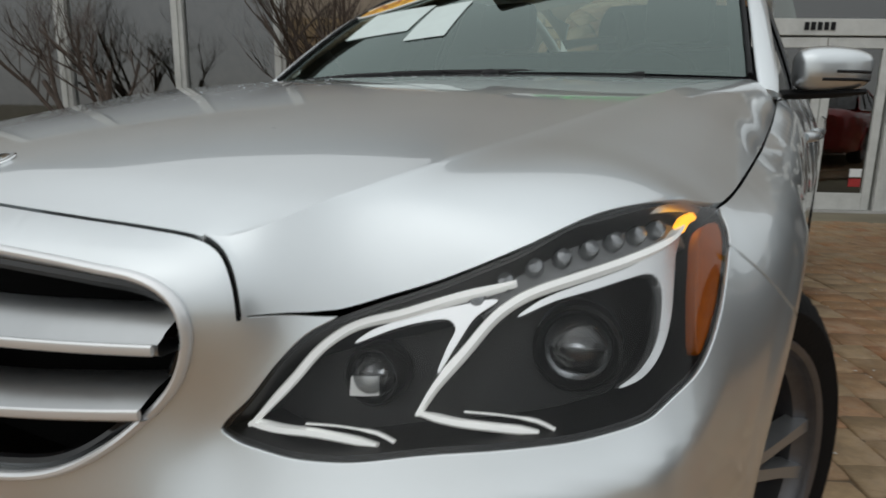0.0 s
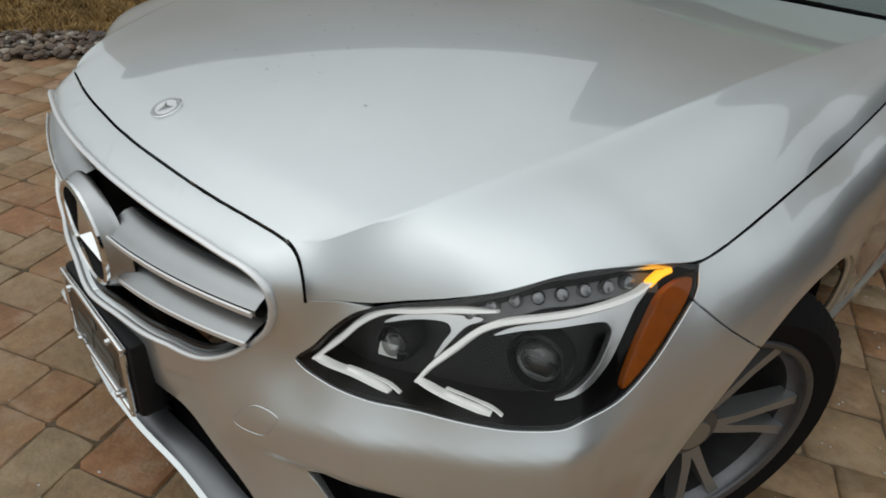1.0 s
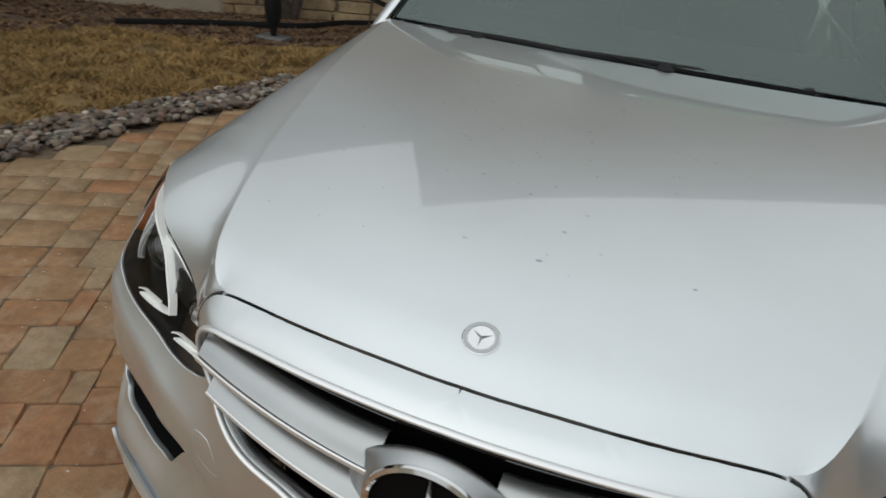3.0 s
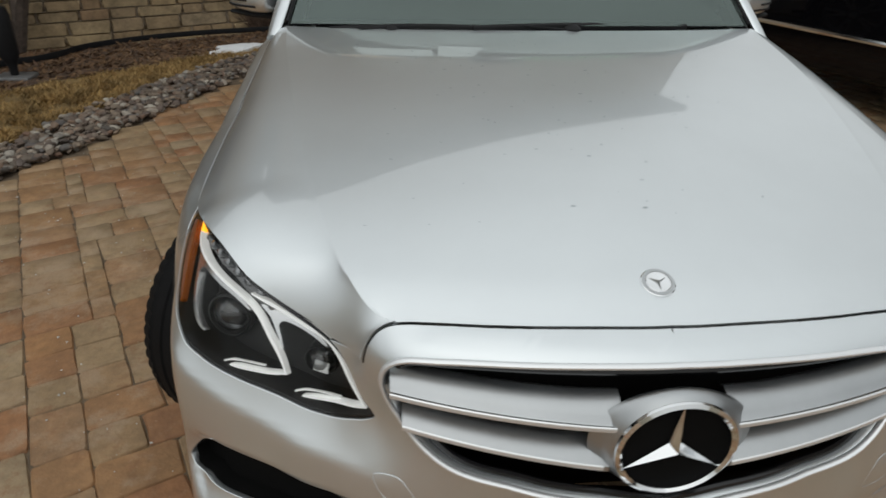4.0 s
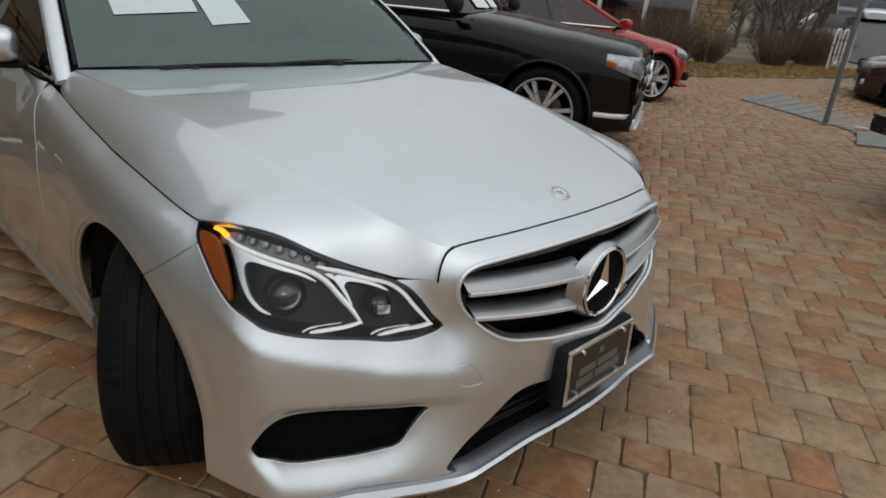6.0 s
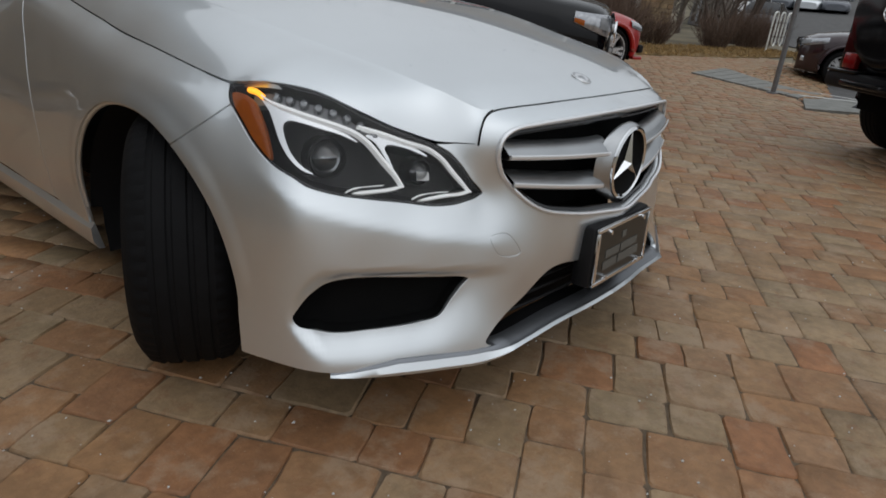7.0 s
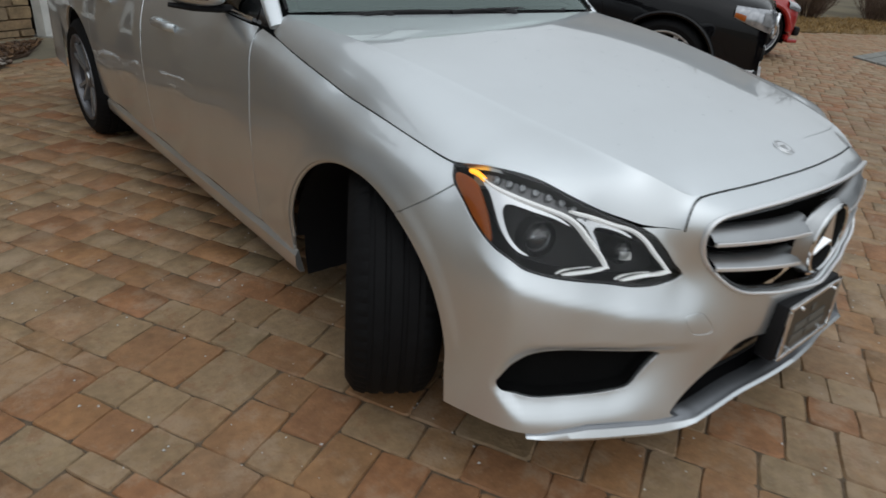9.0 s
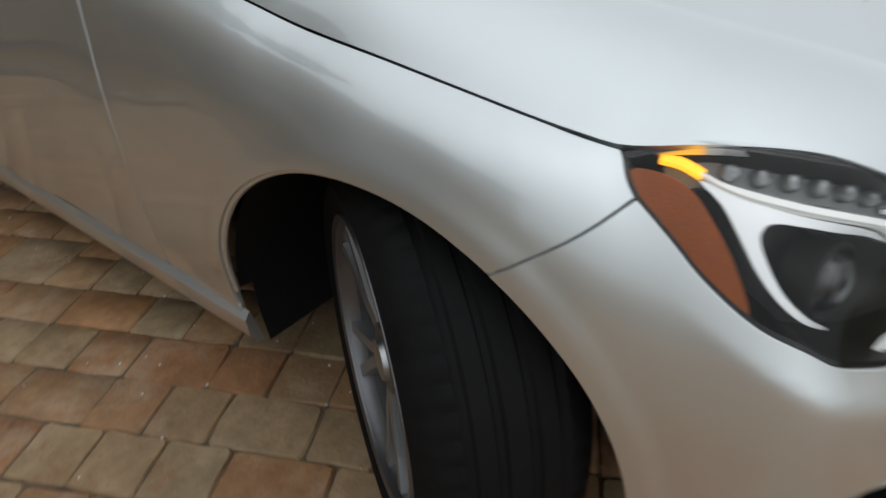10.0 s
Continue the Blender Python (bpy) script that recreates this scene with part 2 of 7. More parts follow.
def piece_mat(name, stops, random_from, rough=0.85, grain=30.0, bump=0.35, bump_scale=90.0, stain=0.35):
    """Stone-like pieces whose colour differs from piece to piece."""
    m = bpy.data.materials.new(name)
    m.use_nodes = True
    n, l = m.node_tree.nodes, m.node_tree.links
    b = n["Principled BSDF"]
    if random_from == "object":
        src = n.new("ShaderNodeObjectInfo").outputs["Random"]
    else:
        src = n.new("ShaderNodeNewGeometry").outputs["Random Per Island"]
    r = n.new("ShaderNodeValToRGB")
    el = r.color_ramp.elements
    while len(el) < len(stops):
        el.new(0.5)
    for i, c in enumerate(stops):
        el[i].position, el[i].color = i / max(1, len(stops) - 1), (*c, 1)
    l.new(src, r.inputs["Fac"])
    geo = n.new("ShaderNodeNewGeometry")
    big, fine = n.new("ShaderNodeTexNoise"), n.new("ShaderNodeTexNoise")
    big.inputs["Scale"].default_value, big.inputs["Detail"].default_value = 7.0, 5
    fine.inputs["Scale"].default_value, fine.inputs["Detail"].default_value = grain, 6
    ramp2 = n.new("ShaderNodeMapRange")
    ramp2.inputs["From Min"].default_value, ramp2.inputs["From Max"].default_value = 0.3, 0.7
    ramp2.inputs["To Min"].default_value, ramp2.inputs["To Max"].default_value = 1 - stain, 1 + stain * 0.6
    ramp3 = n.new("ShaderNodeMapRange")
    ramp3.inputs["From Min"].default_value, ramp3.inputs["From Max"].default_value = 0.25, 0.75
    ramp3.inputs["To Min"].default_value, ramp3.inputs["To Max"].default_value = 0.78, 1.2
    mul = n.new("ShaderNodeMath")
    mul.operation = "MULTIPLY"
    mix = n.new("ShaderNodeMix")
    mix.data_type, mix.blend_type = "RGBA", "MULTIPLY"
    mix.inputs["Factor"].default_value = 1
    for t in (big, fine):
        l.new(geo.outputs["Position"], t.inputs["Vector"])
    l.new(big.outputs["Fac"], ramp2.inputs["Value"])
    l.new(fine.outputs["Fac"], ramp3.inputs["Value"])
    l.new(ramp2.outputs[0], mul.inputs[0])
    l.new(ramp3.outputs[0], mul.inputs[1])
    l.new(r.outputs["Color"], mix.inputs["A"])
    l.new(mul.outputs[0], mix.inputs["B"])
    l.new(mix.outputs["Result"], b.inputs["Base Color"])
    b.inputs["Roughness"].default_value = rough
    t2 = n.new("ShaderNodeTexNoise")
    t2.inputs["Scale"].default_value, t2.inputs["Detail"].default_value = bump_scale, 6
    l.new(geo.outputs["Position"], t2.inputs["Vector"])
    bp = n.new("ShaderNodeBump")
    bp.inputs["Strength"].default_value, bp.inputs["Distance"].default_value = bump, 0.008
    l.new(t2.outputs["Fac"], bp.inputs["Height"])
    l.new(bp.outputs[0], b.inputs["Normal"])
    return m


M_SILVER = mat("silver_metallic_paint", (0.705, 0.742, 0.76), 0.38, 0.90, coat=0.9, coat_rough=0.03, vary=0.03, scale=3, rough_vary=0.03)
shader(M_SILVER).inputs["Coat Weight"].default_value, shader(M_SILVER).inputs["Coat IOR"].default_value = 1.0, 1.68
M_BLACKPAINT = mat("black_paint", (0.003, 0.003, 0.004), 0.22, 0.0, spec=0.1, coat=0.45, coat_rough=0.02, rough_vary=0.08, scale=4)
M_RED = mat("red_paint", (0.42, 0.014, 0.012), 0.35, 0.1, coat=1.0, coat_rough=0.03, vary=0.1, scale=3)
M_MAROON = mat("maroon_paint", (0.024, 0.006, 0.009), 0.35, 0.3, coat=1.0, vary=0.1, scale=3)
M_WHITECAR = mat("white_paint", (0.75, 0.75, 0.74), 0.35, coat=1.0, vary=0.05, scale=3)
M_GREYCAR = mat("grey_paint", (0.10, 0.11, 0.13), 0.35, 0.4, coat=1.0, vary=0.1, scale=3)
M_BRIGHT = mat("bright_satin_trim", (0.80, 0.81, 0.82), 0.3, 0.6, rough_vary=0.05, scale=20)
M_CHROME = mat("chrome", (0.82, 0.83, 0.84), 0.08, 1.0, rough_vary=0.04, scale=20)
M_SATIN = mat("satin_silver_plastic", (0.45, 0.465, 0.475), 0.36, 0.97, vary=0.06, scale=12, rough_vary=0.08)
M_BLACK = mat("black_plastic", (0.008, 0.008, 0.009), 0.6, spec=0.25, vary=0.2, scale=30, bump=0.08, bump_scale=300)
M_GLOSSBLACK = mat("gloss_black_plastic", (0.008, 0.008, 0.009), 0.12, rough_vary=0.05, scale=15)
# near-black for black parts; in gaps and openings it carries the shade of depth
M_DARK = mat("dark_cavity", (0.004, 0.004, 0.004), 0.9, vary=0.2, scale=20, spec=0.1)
M_RUBBER = mat("tyre_rubber", (0.006, 0.006, 0.0065), 0.75, vary=0.3, scale=25, bump=0.12, bump_scale=180, rough_vary=0.1, spec=0.15)
M_RIM = mat("machined_alloy", (0.60, 0.61, 0.62), 0.28, 0.5, vary=0.03, scale=18, rough_vary=0.1)
M_RIMGREY = mat("grey_alloy", (0.34, 0.345, 0.35), 0.32, 0.75, rough_vary=0.1, scale=20)
M_RIMDARK = mat("painted_alloy", (0.16, 0.16, 0.17), 0.4, 0.8, vary=0.15, scale=18)
M_DISC = mat("brake_disc_steel", (0.16, 0.15, 0.14), 0.45, 0.9, vary=0.25, scale=30)
M_AMBER = mat("amber_lens", (0.36, 0.085, 0.004), 0.3, spec=0.3, coat=0.2, vary=0.15, scale=60, bump=0.15, bump_scale=400)
M_GUIDE = mat("white_light_guide", (0.90, 0.92, 0.92), 0.12, coat=1.0, vary=0.06, scale=50)
M_GUIDE.node_tree.nodes["Principled BSDF"].inputs["Emission Color"].default_value = (1.0, 1.0, 0.98, 1)
M_GUIDE.node_tree.nodes["Principled BSDF"].inputs["Emission Strength"].default_value = 0.28
M_BUBBLE = mat("clear_led_bubble", (0.24, 0.25, 0.26), 0.10, 0.5, coat=1.0, vary=0.5, scale=120)
M_LAMPTRIM = mat("lamp_silver_trim", (0.80, 0.81, 0.82), 0.24, 0.95, rough_vary=0.08, scale=25)
M_LAMPDARK = mat("lamp_dark_housing", (0.007, 0.007, 0.007), 0.35, vary=0.25, scale=30, spec=0.25)
# lamp grey, lightened to carry the sky's reflection on the upper lens too
M_LAMPGREY = mat("lamp_grey_brow", (0.21, 0.215, 0.22), 0.35, vary=0.15, scale=30)
M_PAPER = mat("paper", (0.62, 0.70, 0.68), 0.8, vary=0.05, scale=10)
M_YELLOW = mat("yellow_vinyl", (0.85, 0.45, 0.01), 0.5, vary=0.05, scale=14)
M_BROWNINK = mat("brown_ink", (0.30, 0.06, 0.01), 0.6, vary=0.05, scale=14)
M_GREEN = mat("green_marker", (0.03, 0.62, 0.08), 0.6, vary=0.15, scale=20)
M_WHITE = mat("white_card", (0.80, 0.81, 0.80), 0.7, vary=0.04, scale=14)
M_INK = mat("black_ink", (0.006, 0.02, 0.008), 0.6, vary=0.1, scale=20)
M_FRAME = mat("white_painted_frame", (0.62, 0.62, 0.59), 0.5, vary=0.12, scale=6, bump=0.05)
M_STEEL = mat("grey_steel", (0.20, 0.20, 0.20), 0.5, 0.6, vary=0.2, scale=9)
M_WHITESTEEL = mat("white_enamel_steel", (0.70, 0.70, 0.66), 0.4, vary=0.1, scale=8)
M_RAMP = mat("grey_concrete_ramp", (0.215, 0.215, 0.195), 0.8, vary=0.25, scale=5, bump=0.3, bump_scale=80)
M_CONCRETE = mat("concrete", (0.34, 0.33, 0.31), 0.85, vary=0.2, scale=4, bump=0.3)
M_SOIL = mat("leaf_mulch", (0.085, 0.05, 0.03), 0.95, vary=0.5, scale=9, bump=0.8, bump_scale=70)
M_TURF = mat("dry_turf_soil", (0.20, 0.13, 0.05), 0.95, vary=0.4, scale=7, bump=0.7, bump_scale=120)
M_SAND = mat("joint_sand", (0.14, 0.10, 0.064), 0.95, vary=0.4, scale=20, bump=0.5, bump_scale=200)
M_ASPHALT = mat("asphalt", (0.10, 0.098, 0.095), 0.9, vary=0.25, scale=3, bump=0.4, bump_scale=160)
M_FIELD = mat("far_ground", (0.22, 0.19, 0.13), 0.95, vary=0.4, scale=0.4, bump=0.4, bump_scale=20)
M_SNOW = mat("old_snow", (0.78, 0.80, 0.82), 0.7, vary=0.12, scale=12, bump=0.6, bump_scale=50)
M_BARK = mat("bark", (0.10, 0.075, 0.06), 0.9, vary=0.4, scale=18, bump=0.6, bump_scale=80)
# bark for the far belt, lightened so the colour carries the distance haze
M_HAZYBARK = mat("haze_paled_bark", (0.25, 0.215, 0.185), 0.9, vary=0.3, scale=6)
M_TWIG = mat("dry_twigs", (0.13, 0.085, 0.06), 0.9, vary=0.4, scale=10)
M_STUCCO = mat("brown_stucco", (0.32, 0.26, 0.20), 0.9, vary=0.2, scale=3, bump=0.3, bump_scale=60)
# rooms behind glass: their lack of light is put into this dark colour
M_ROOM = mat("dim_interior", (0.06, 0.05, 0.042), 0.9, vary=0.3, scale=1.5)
M_ROOF = mat("dark_shingle", (0.06, 0.055, 0.05), 0.9, vary=0.3, scale=5, bump=0.5, bump_scale=30)
M_FABRIC = mat("dark_cabin_trim", (0.022, 0.023, 0.024), 0.75, vary=0.2, scale=12, bump=0.1, bump_scale=200)


def glass_mat(name, colour, ior=1.5, rough=0.0, sheen=(1, 1, 1)):
    """Thin sheet glass: clear or tinted, with the gloss of its surface."""
    m = bpy.data.materials.new(name)
    m.use_nodes = True
    n, l = m.node_tree.nodes, m.node_tree.links
    n.remove(n["Principled BSDF"])
    clear, gloss, mix, fres = n.new("ShaderNodeBsdfTransparent"), n.new("ShaderNodeBsdfGlossy"), n.new("ShaderNodeMixShader"), n.new("ShaderNodeFresnel")
    clear.inputs["Color"].default_value = (*colour, 1)
    gloss.inputs["Roughness"].default_value = rough
    gloss.inputs["Color"].default_value = (*sheen, 1)
    fres.inputs["IOR"].default_value = ior
    l.new(fres.outputs[0], mix.inputs[0])
    l.new(clear.outputs[0], mix.inputs[1])
    l.new(gloss.outputs[0], mix.inputs[2])
    l.new(mix.outputs[0], n["Material Output"].inputs[0])
    return m


M_GLASS = glass_mat("windscreen_glass", (0.66, 0.80, 0.75), 2.1, sheen=(0.84, 1.0, 0.95))
M_TINT = glass_mat("tinted_side_glass", (0.10, 0.12, 0.12), 1.6)
M_DROP = glass_mat("rain_drop", (0.80, 0.82, 0.83), 1.33)
M_LENS = glass_mat("clear_lamp_lens", (0.96, 0.96, 0.96), 1.32)
M_CRYSTAL = glass_mat("crystal_lens", (0.90, 0.91, 0.92), 1.75)
M_PANE = glass_mat("window_pane", (0.55, 0.60, 0.56), 2.4)
M_TAIL = mat("red_tail_lens", (0.30, 0.006, 0.006), 0.12, coat=1.0, vary=0.1, scale=40)
M_GLOW = mat("lit_amber_bulb", (0.9, 0.45, 0.03), 0.3)
shader(M_GLOW).inputs["Emission Color"].default_value = (1.0, 0.42, 0.02, 1)
shader(M_GLOW).inputs["Emission Strength"].default_value = 1.6

PAVER_TONES = [(0.299, 0.179, 0.085), (0.299, 0.135, 0.058), (0.278, 0.199, 0.112), (0.315, 0.214, 0.117), (0.266, 0.179, 0.096), (0.311, 0.159, 0.067), (0.288, 0.21, 0.123), (0.295, 0.175, 0.085), (0.266, 0.127, 0.056), (0.325, 0.231, 0.131)]


def blotch(m, dark, pale):
    """Weathers a stone material with rusty blotches and pale worn patches."""
    n, l = m.node_tree.nodes, m.node_tree.links
    b = n["Principled BSDF"]
    src = b.inputs["Base Color"].links[0].from_socket
    geo = n.new("ShaderNodeNewGeometry")
    for scale, lo, hi, colour, amount, rough in ((11.0, .54, .64, dark, .55, .75), (6.5, .50, .62, pale, .55, .7), (70.0, .60, .70, dark, .45, .6), (120.0, .66, .72, pale, .6, .5)):
        t, r, mx, off = n.new("ShaderNodeTexNoise"), n.new("ShaderNodeMapRange"), n.new("ShaderNodeMix"), n.new("ShaderNodeVectorMath")
        off.operation = "ADD"
        off.inputs[1].default_value = (scale, 3.7 * scale, 1.3)
        t.inputs["Scale"].default_value, t.inputs["Detail"].default_value, t.inputs["Roughness"].default_value = scale, 8, rough
        r.inputs["From Min"].default_value, r.inputs["From Max"].default_value, r.inputs["To Max"].default_value = lo, hi, amount
        mx.data_type = "RGBA"
        mx.inputs["B"].default_value = (*colour, 1)
        l.new(geo.outputs["Position"], off.inputs[0])
        l.new(off.outputs[0], t.inputs["Vector"])
        l.new(t.outputs["Fac"], r.inputs["Value"])
        l.new(r.outputs[0], mx.inputs["Factor"])
        l.new(src, mx.inputs["A"])
        src = mx.outputs["Result"]
    l.new(src, b.inputs["Base Color"])
    return m


RUST, BUFF = (0.22, 0.10, 0.045), (0.38, 0.275, 0.18)
M_PAVER = blotch(piece_mat("tumbled_paver", PAVER_TONES, "object", 0.64, stain=0.2), RUST, BUFF)
M_PAVERS = blotch(piece_mat("tumbled_pavers", PAVER_TONES, "island", 0.64, stain=0.2), RUST, BUFF)
ROCK_TONES = [(0.11, 0.08, 0.06), (0.19, 0.145, 0.105), (0.07, 0.06, 0.052), (0.24, 0.18, 0.13), (0.15, 0.085, 0.055), (0.40, 0.36, 0.30), (0.10, 0.09, 0.085), (0.13, 0.09, 0.068), (0.09, 0.065, 0.05)]
M_ROCK = piece_mat("river_rock", ROCK_TONES, "object", 0.75)
M_ROCKS = piece_mat("river_rocks", ROCK_TONES, "island", 0.75)
LEDGE_TONES = [(0.34, 0.24, 0.13), (0.28, 0.20, 0.12), (0.38, 0.28, 0.16), (0.25, 0.16, 0.09), (0.32, 0.25, 0.16)]
M_LEDGE = piece_mat("ledge_stone", LEDGE_TONES, "object", 0.9, bump=0.6)
M_LEDGES = piece_mat("ledge_stones", LEDGE_TONES, "island", 0.9, bump=0.6)
M_BLADES = piece_mat("straw_grass", [(0.30, 0.18, 0.06), (0.37, 0.235, 0.085), (0.18, 0.105, 0.035), (0.42, 0.285, 0.115), (0.24, 0.14, 0.05)], "island", 0.9, bump=0.0, stain=0.5)
M_CHIPS = piece_mat("leaf_litter", [(0.14, 0.07, 0.03), (0.09, 0.05, 0.03), (0.20, 0.11, 0.05), (0.06, 0.04, 0.03), (0.25, 0.15, 0.08)], "island", 0.9, bump=0.0)

# ---- ground ----
AXW, AXN = Vector((0.8945, 0.447)), Vector((-0.447, 0.8945))  # along the building, and towards it
TO_PLAN = pose(0, 0, 0, 0, 0, 26.55)


def dip(x, y):
    """The paving falls gently towards the building, the far car park rises."""
    d = -0.447 * x + 0.8945 * y
    rise = 0.002 * max(0.0, min(x, 64.0) - 24.0) ** 2  # the far car park climbs
    return rise -0.0062 * max(0.0, min(d, 8.5) - 1.2) ** 2 - 0.2 * max(0.0, min(1.0, (x - 9.0) / 2.5)) * max(0.0, min(1.0, (3.0 - y) / 1.5))


rock_inner = smooth_line([(-4.2, -1.9), (-3.6, -0.5), (-2.98, 0.88), (-2.71, 1.5), (-2.45, 2.55), (-2.25, 2.98), (-1.97, 3.8), (-1.62, 4.82), (-1.17, 5.75), (-0.9, 6.4)], 0.1)
rock_outer = smooth_line([(-4.65, -1.75), (-4.02, -0.3), (-3.42, 1.08), (-3.05, 1.75), (-2.76, 2.75), (-2.58, 3.5), (-2.36, 4.23), (-1.95, 5.3), (-1.5, 6.0), (-1.2, 6.6)], 0.1)
turf_far = [(-1.5, 6.0), (-2.2, 5.66), (-2.61, 5.2), (-3.16, 4.72), (-3.4, 4.3), (-4.0, 4.3), (-4.77, 4.1), (-5.28, 3.0), (-5.6, 2.3), (-6.8, 0.0), (-7.2, -1.75)]
PAVED = np.array([tuple(p) for p in rock_inner] + [(1.5, 7.1), (9.0, 8.5), (10.2, 5.9), (11.6, 5.05), (14.3, 4.2), (16.2, 3.8), (15.0, 2.3), (11.6, 1.5), (9.9, 1.2), (8.05, 1.2), (7.0, 0.95), (7.5, 0.4), (7.6, -4.6), (-4.2, -4.6)])


def ground_sheet(name, xs, ys, drop, material, label):
    g = sheet(lambda x, y: (x, y, dip(x, y) + drop), xs, ys)
    return tagged(part(name, g, material, label=label), label, "ground", kind="structure")


far = [-600, -150, -60, -30]
ground_sheet("ground", far + lin(-16, 30, 70) + lin(32, 66, 18) + [90, 200, 600], far + lin(-12, 26, 58) + [40, 80, 200, 600], -0.035, M_FIELD, "brown winter ground reaching to the horizon")


def polygon_sheet(name, poly, step, drop, material, label, category, jitter=0.0):
    poly = np.asarray(poly, float)

    def fm(P):
        return np.array([(x, y, dip(x, y) + drop + jitter * noise.noise((x * 5, y * 5, 0))) for x, y in P])

    g, n = trimmed(fm, lambda P: np.tile([0.0, 0, 1], (len(P), 1)), poly, step=step, flange=0.03, lip=0.0)
    return tagged(part(name, g, material, label=label), label, category, kind="structure")


pavement = polygon_sheet("pavement", PAVED, 0.3, -0.0062, M_SAND, "forecourt of tumbled tan and orange pavers", "pavement")
lawn_poly = [tuple(p) for p in rock_outer] + turf_far
polygon_sheet("lawn", lawn_poly[:len(rock_outer) - 5] + turf_far, 0.15, 0.0, M_TURF, "dormant straw-coloured lawn beside the paving", "lawn", 0.03)
bed_poly = turf_far[:9] + [(-9.0, 3.2), (-8.0, 4.6), (-4.6, 6.0), (-0.4, 7.9), (-0.7, 6.9)]
polygon_sheet("mulch_bed", bed_poly, 0.15, 0.004, M_SOIL, "planting bed of brown leaf mulch along the building", "planting bed", 0.04)
strip_poly = [(10.3, 5.95), (11.7, 5.1), (14.2, 4.3), (16.6, 3.9), (21, 3.5), (21, 5.4), (17.0, 6.2), (15.5, 6.7), (12.5, 7.4), (11.2, 7.6)]
polygon_sheet("lawn_strip", strip_poly, 0.3, 0.0, M_TURF, "narrow strip of straw-coloured grass", "lawn", 0.03)
polygon_sheet("car_park", [(8.1, 1.15), (9.9, 1.15), (11.6, 1.45), (15.05, 2.25), (18, 3.4), (24, 4.4), (34, 12.5), (66, 24), (66, -14), (8.5, -6), (8, -3), (7.55, 0.4)], 0.8, -0.004, M_ASPHALT, "grey asphalt car park beyond the ramp", "car park")
border_poly = [tuple(p) for p in rock_inner] + [tuple(p) for p in rock_outer[::-1]]
border_bed = polygon_sheet("gravel_bed", border_poly, 0.12, -0.012, M_SAND, "bed of sand under a border of river rock", "rock border")
M_MARK = mat("white_line_paint", (0.6, 0.6, 0.57), 0.8, vary=0.3, scale=12)
for k in range(4):
    c = Vector((9.6 + 2.3 * k, -0.6 + 0.2 * k))
    g = sheet(lambda u, v: (c.x + AXN.x * u * 2.2 + AXW.x * v, c.y + AXN.y * u * 2.2 + AXW.y * v, dip(c.x + AXN.x * u * 2.2, c.y + AXN.y * u * 2.2) + 0.003), lin(-1, 1, 9), [-0.05, 0.05])
    tagged(part("parking_line", g, M_MARK), "worn white line painted on the asphalt", "parking line", "parking lines", kind="structure")


# grey ramp slabs between the paving and the car park
def ramp():
    t = thing("ramp", "grey ribbed concrete ramp slabs at the edge of the paving", "ramp")
    ribs = 9
    a, b = Vector((9.35, 3.15)), Vector((8.08, 1.23))
    across = Vector((1.75, 0.05))
    for k in range(ribs):
        p, q = a.lerp(b, k / ribs), a.lerp(b, (k + 0.9) / ribs)
        vs, fs = [], []
        for c in (p, q, q + across, p + across):
            vs += [(c.x, c.y, -0.08 + dip(c.x, c.y)), (c.x, c.y, 0.022 + dip(c.x, c.y))]
        fs = [(1, 3, 5, 7), (0, 6, 4, 2), (0, 2, 3, 1), (2, 4, 5, 3), (4, 6, 7, 5), (6, 0, 1, 7)]
        part("slab", (vs, fs), M_RAMP, t, smooth=False)
    c = [Vector((8.05, 1.18)), Vector((7.0, 0.93)), Vector((7.5, 0.42)), Vector((9.7, 0.75))]
    vs = [(p.x, p.y, z + dip(p.x, p.y)) for p in c for z in (-0.08, 0.025)]
    part("slab", (vs, [(1, 3, 5, 7), (0, 6, 4, 2), (0, 2, 3, 1), (2, 4, 5, 3), (4, 6, 7, 5), (6, 0, 1, 7)]), M_RAMP, t, smooth=False)


ramp()


# ---- building ----
def pane_sheet(s0, s1, d, z0, z1):
    return [(s0, d, z0), (s1, d, z0), (s1, d, z1), (s0, d, z1)], [(0, 1, 2, 3)]


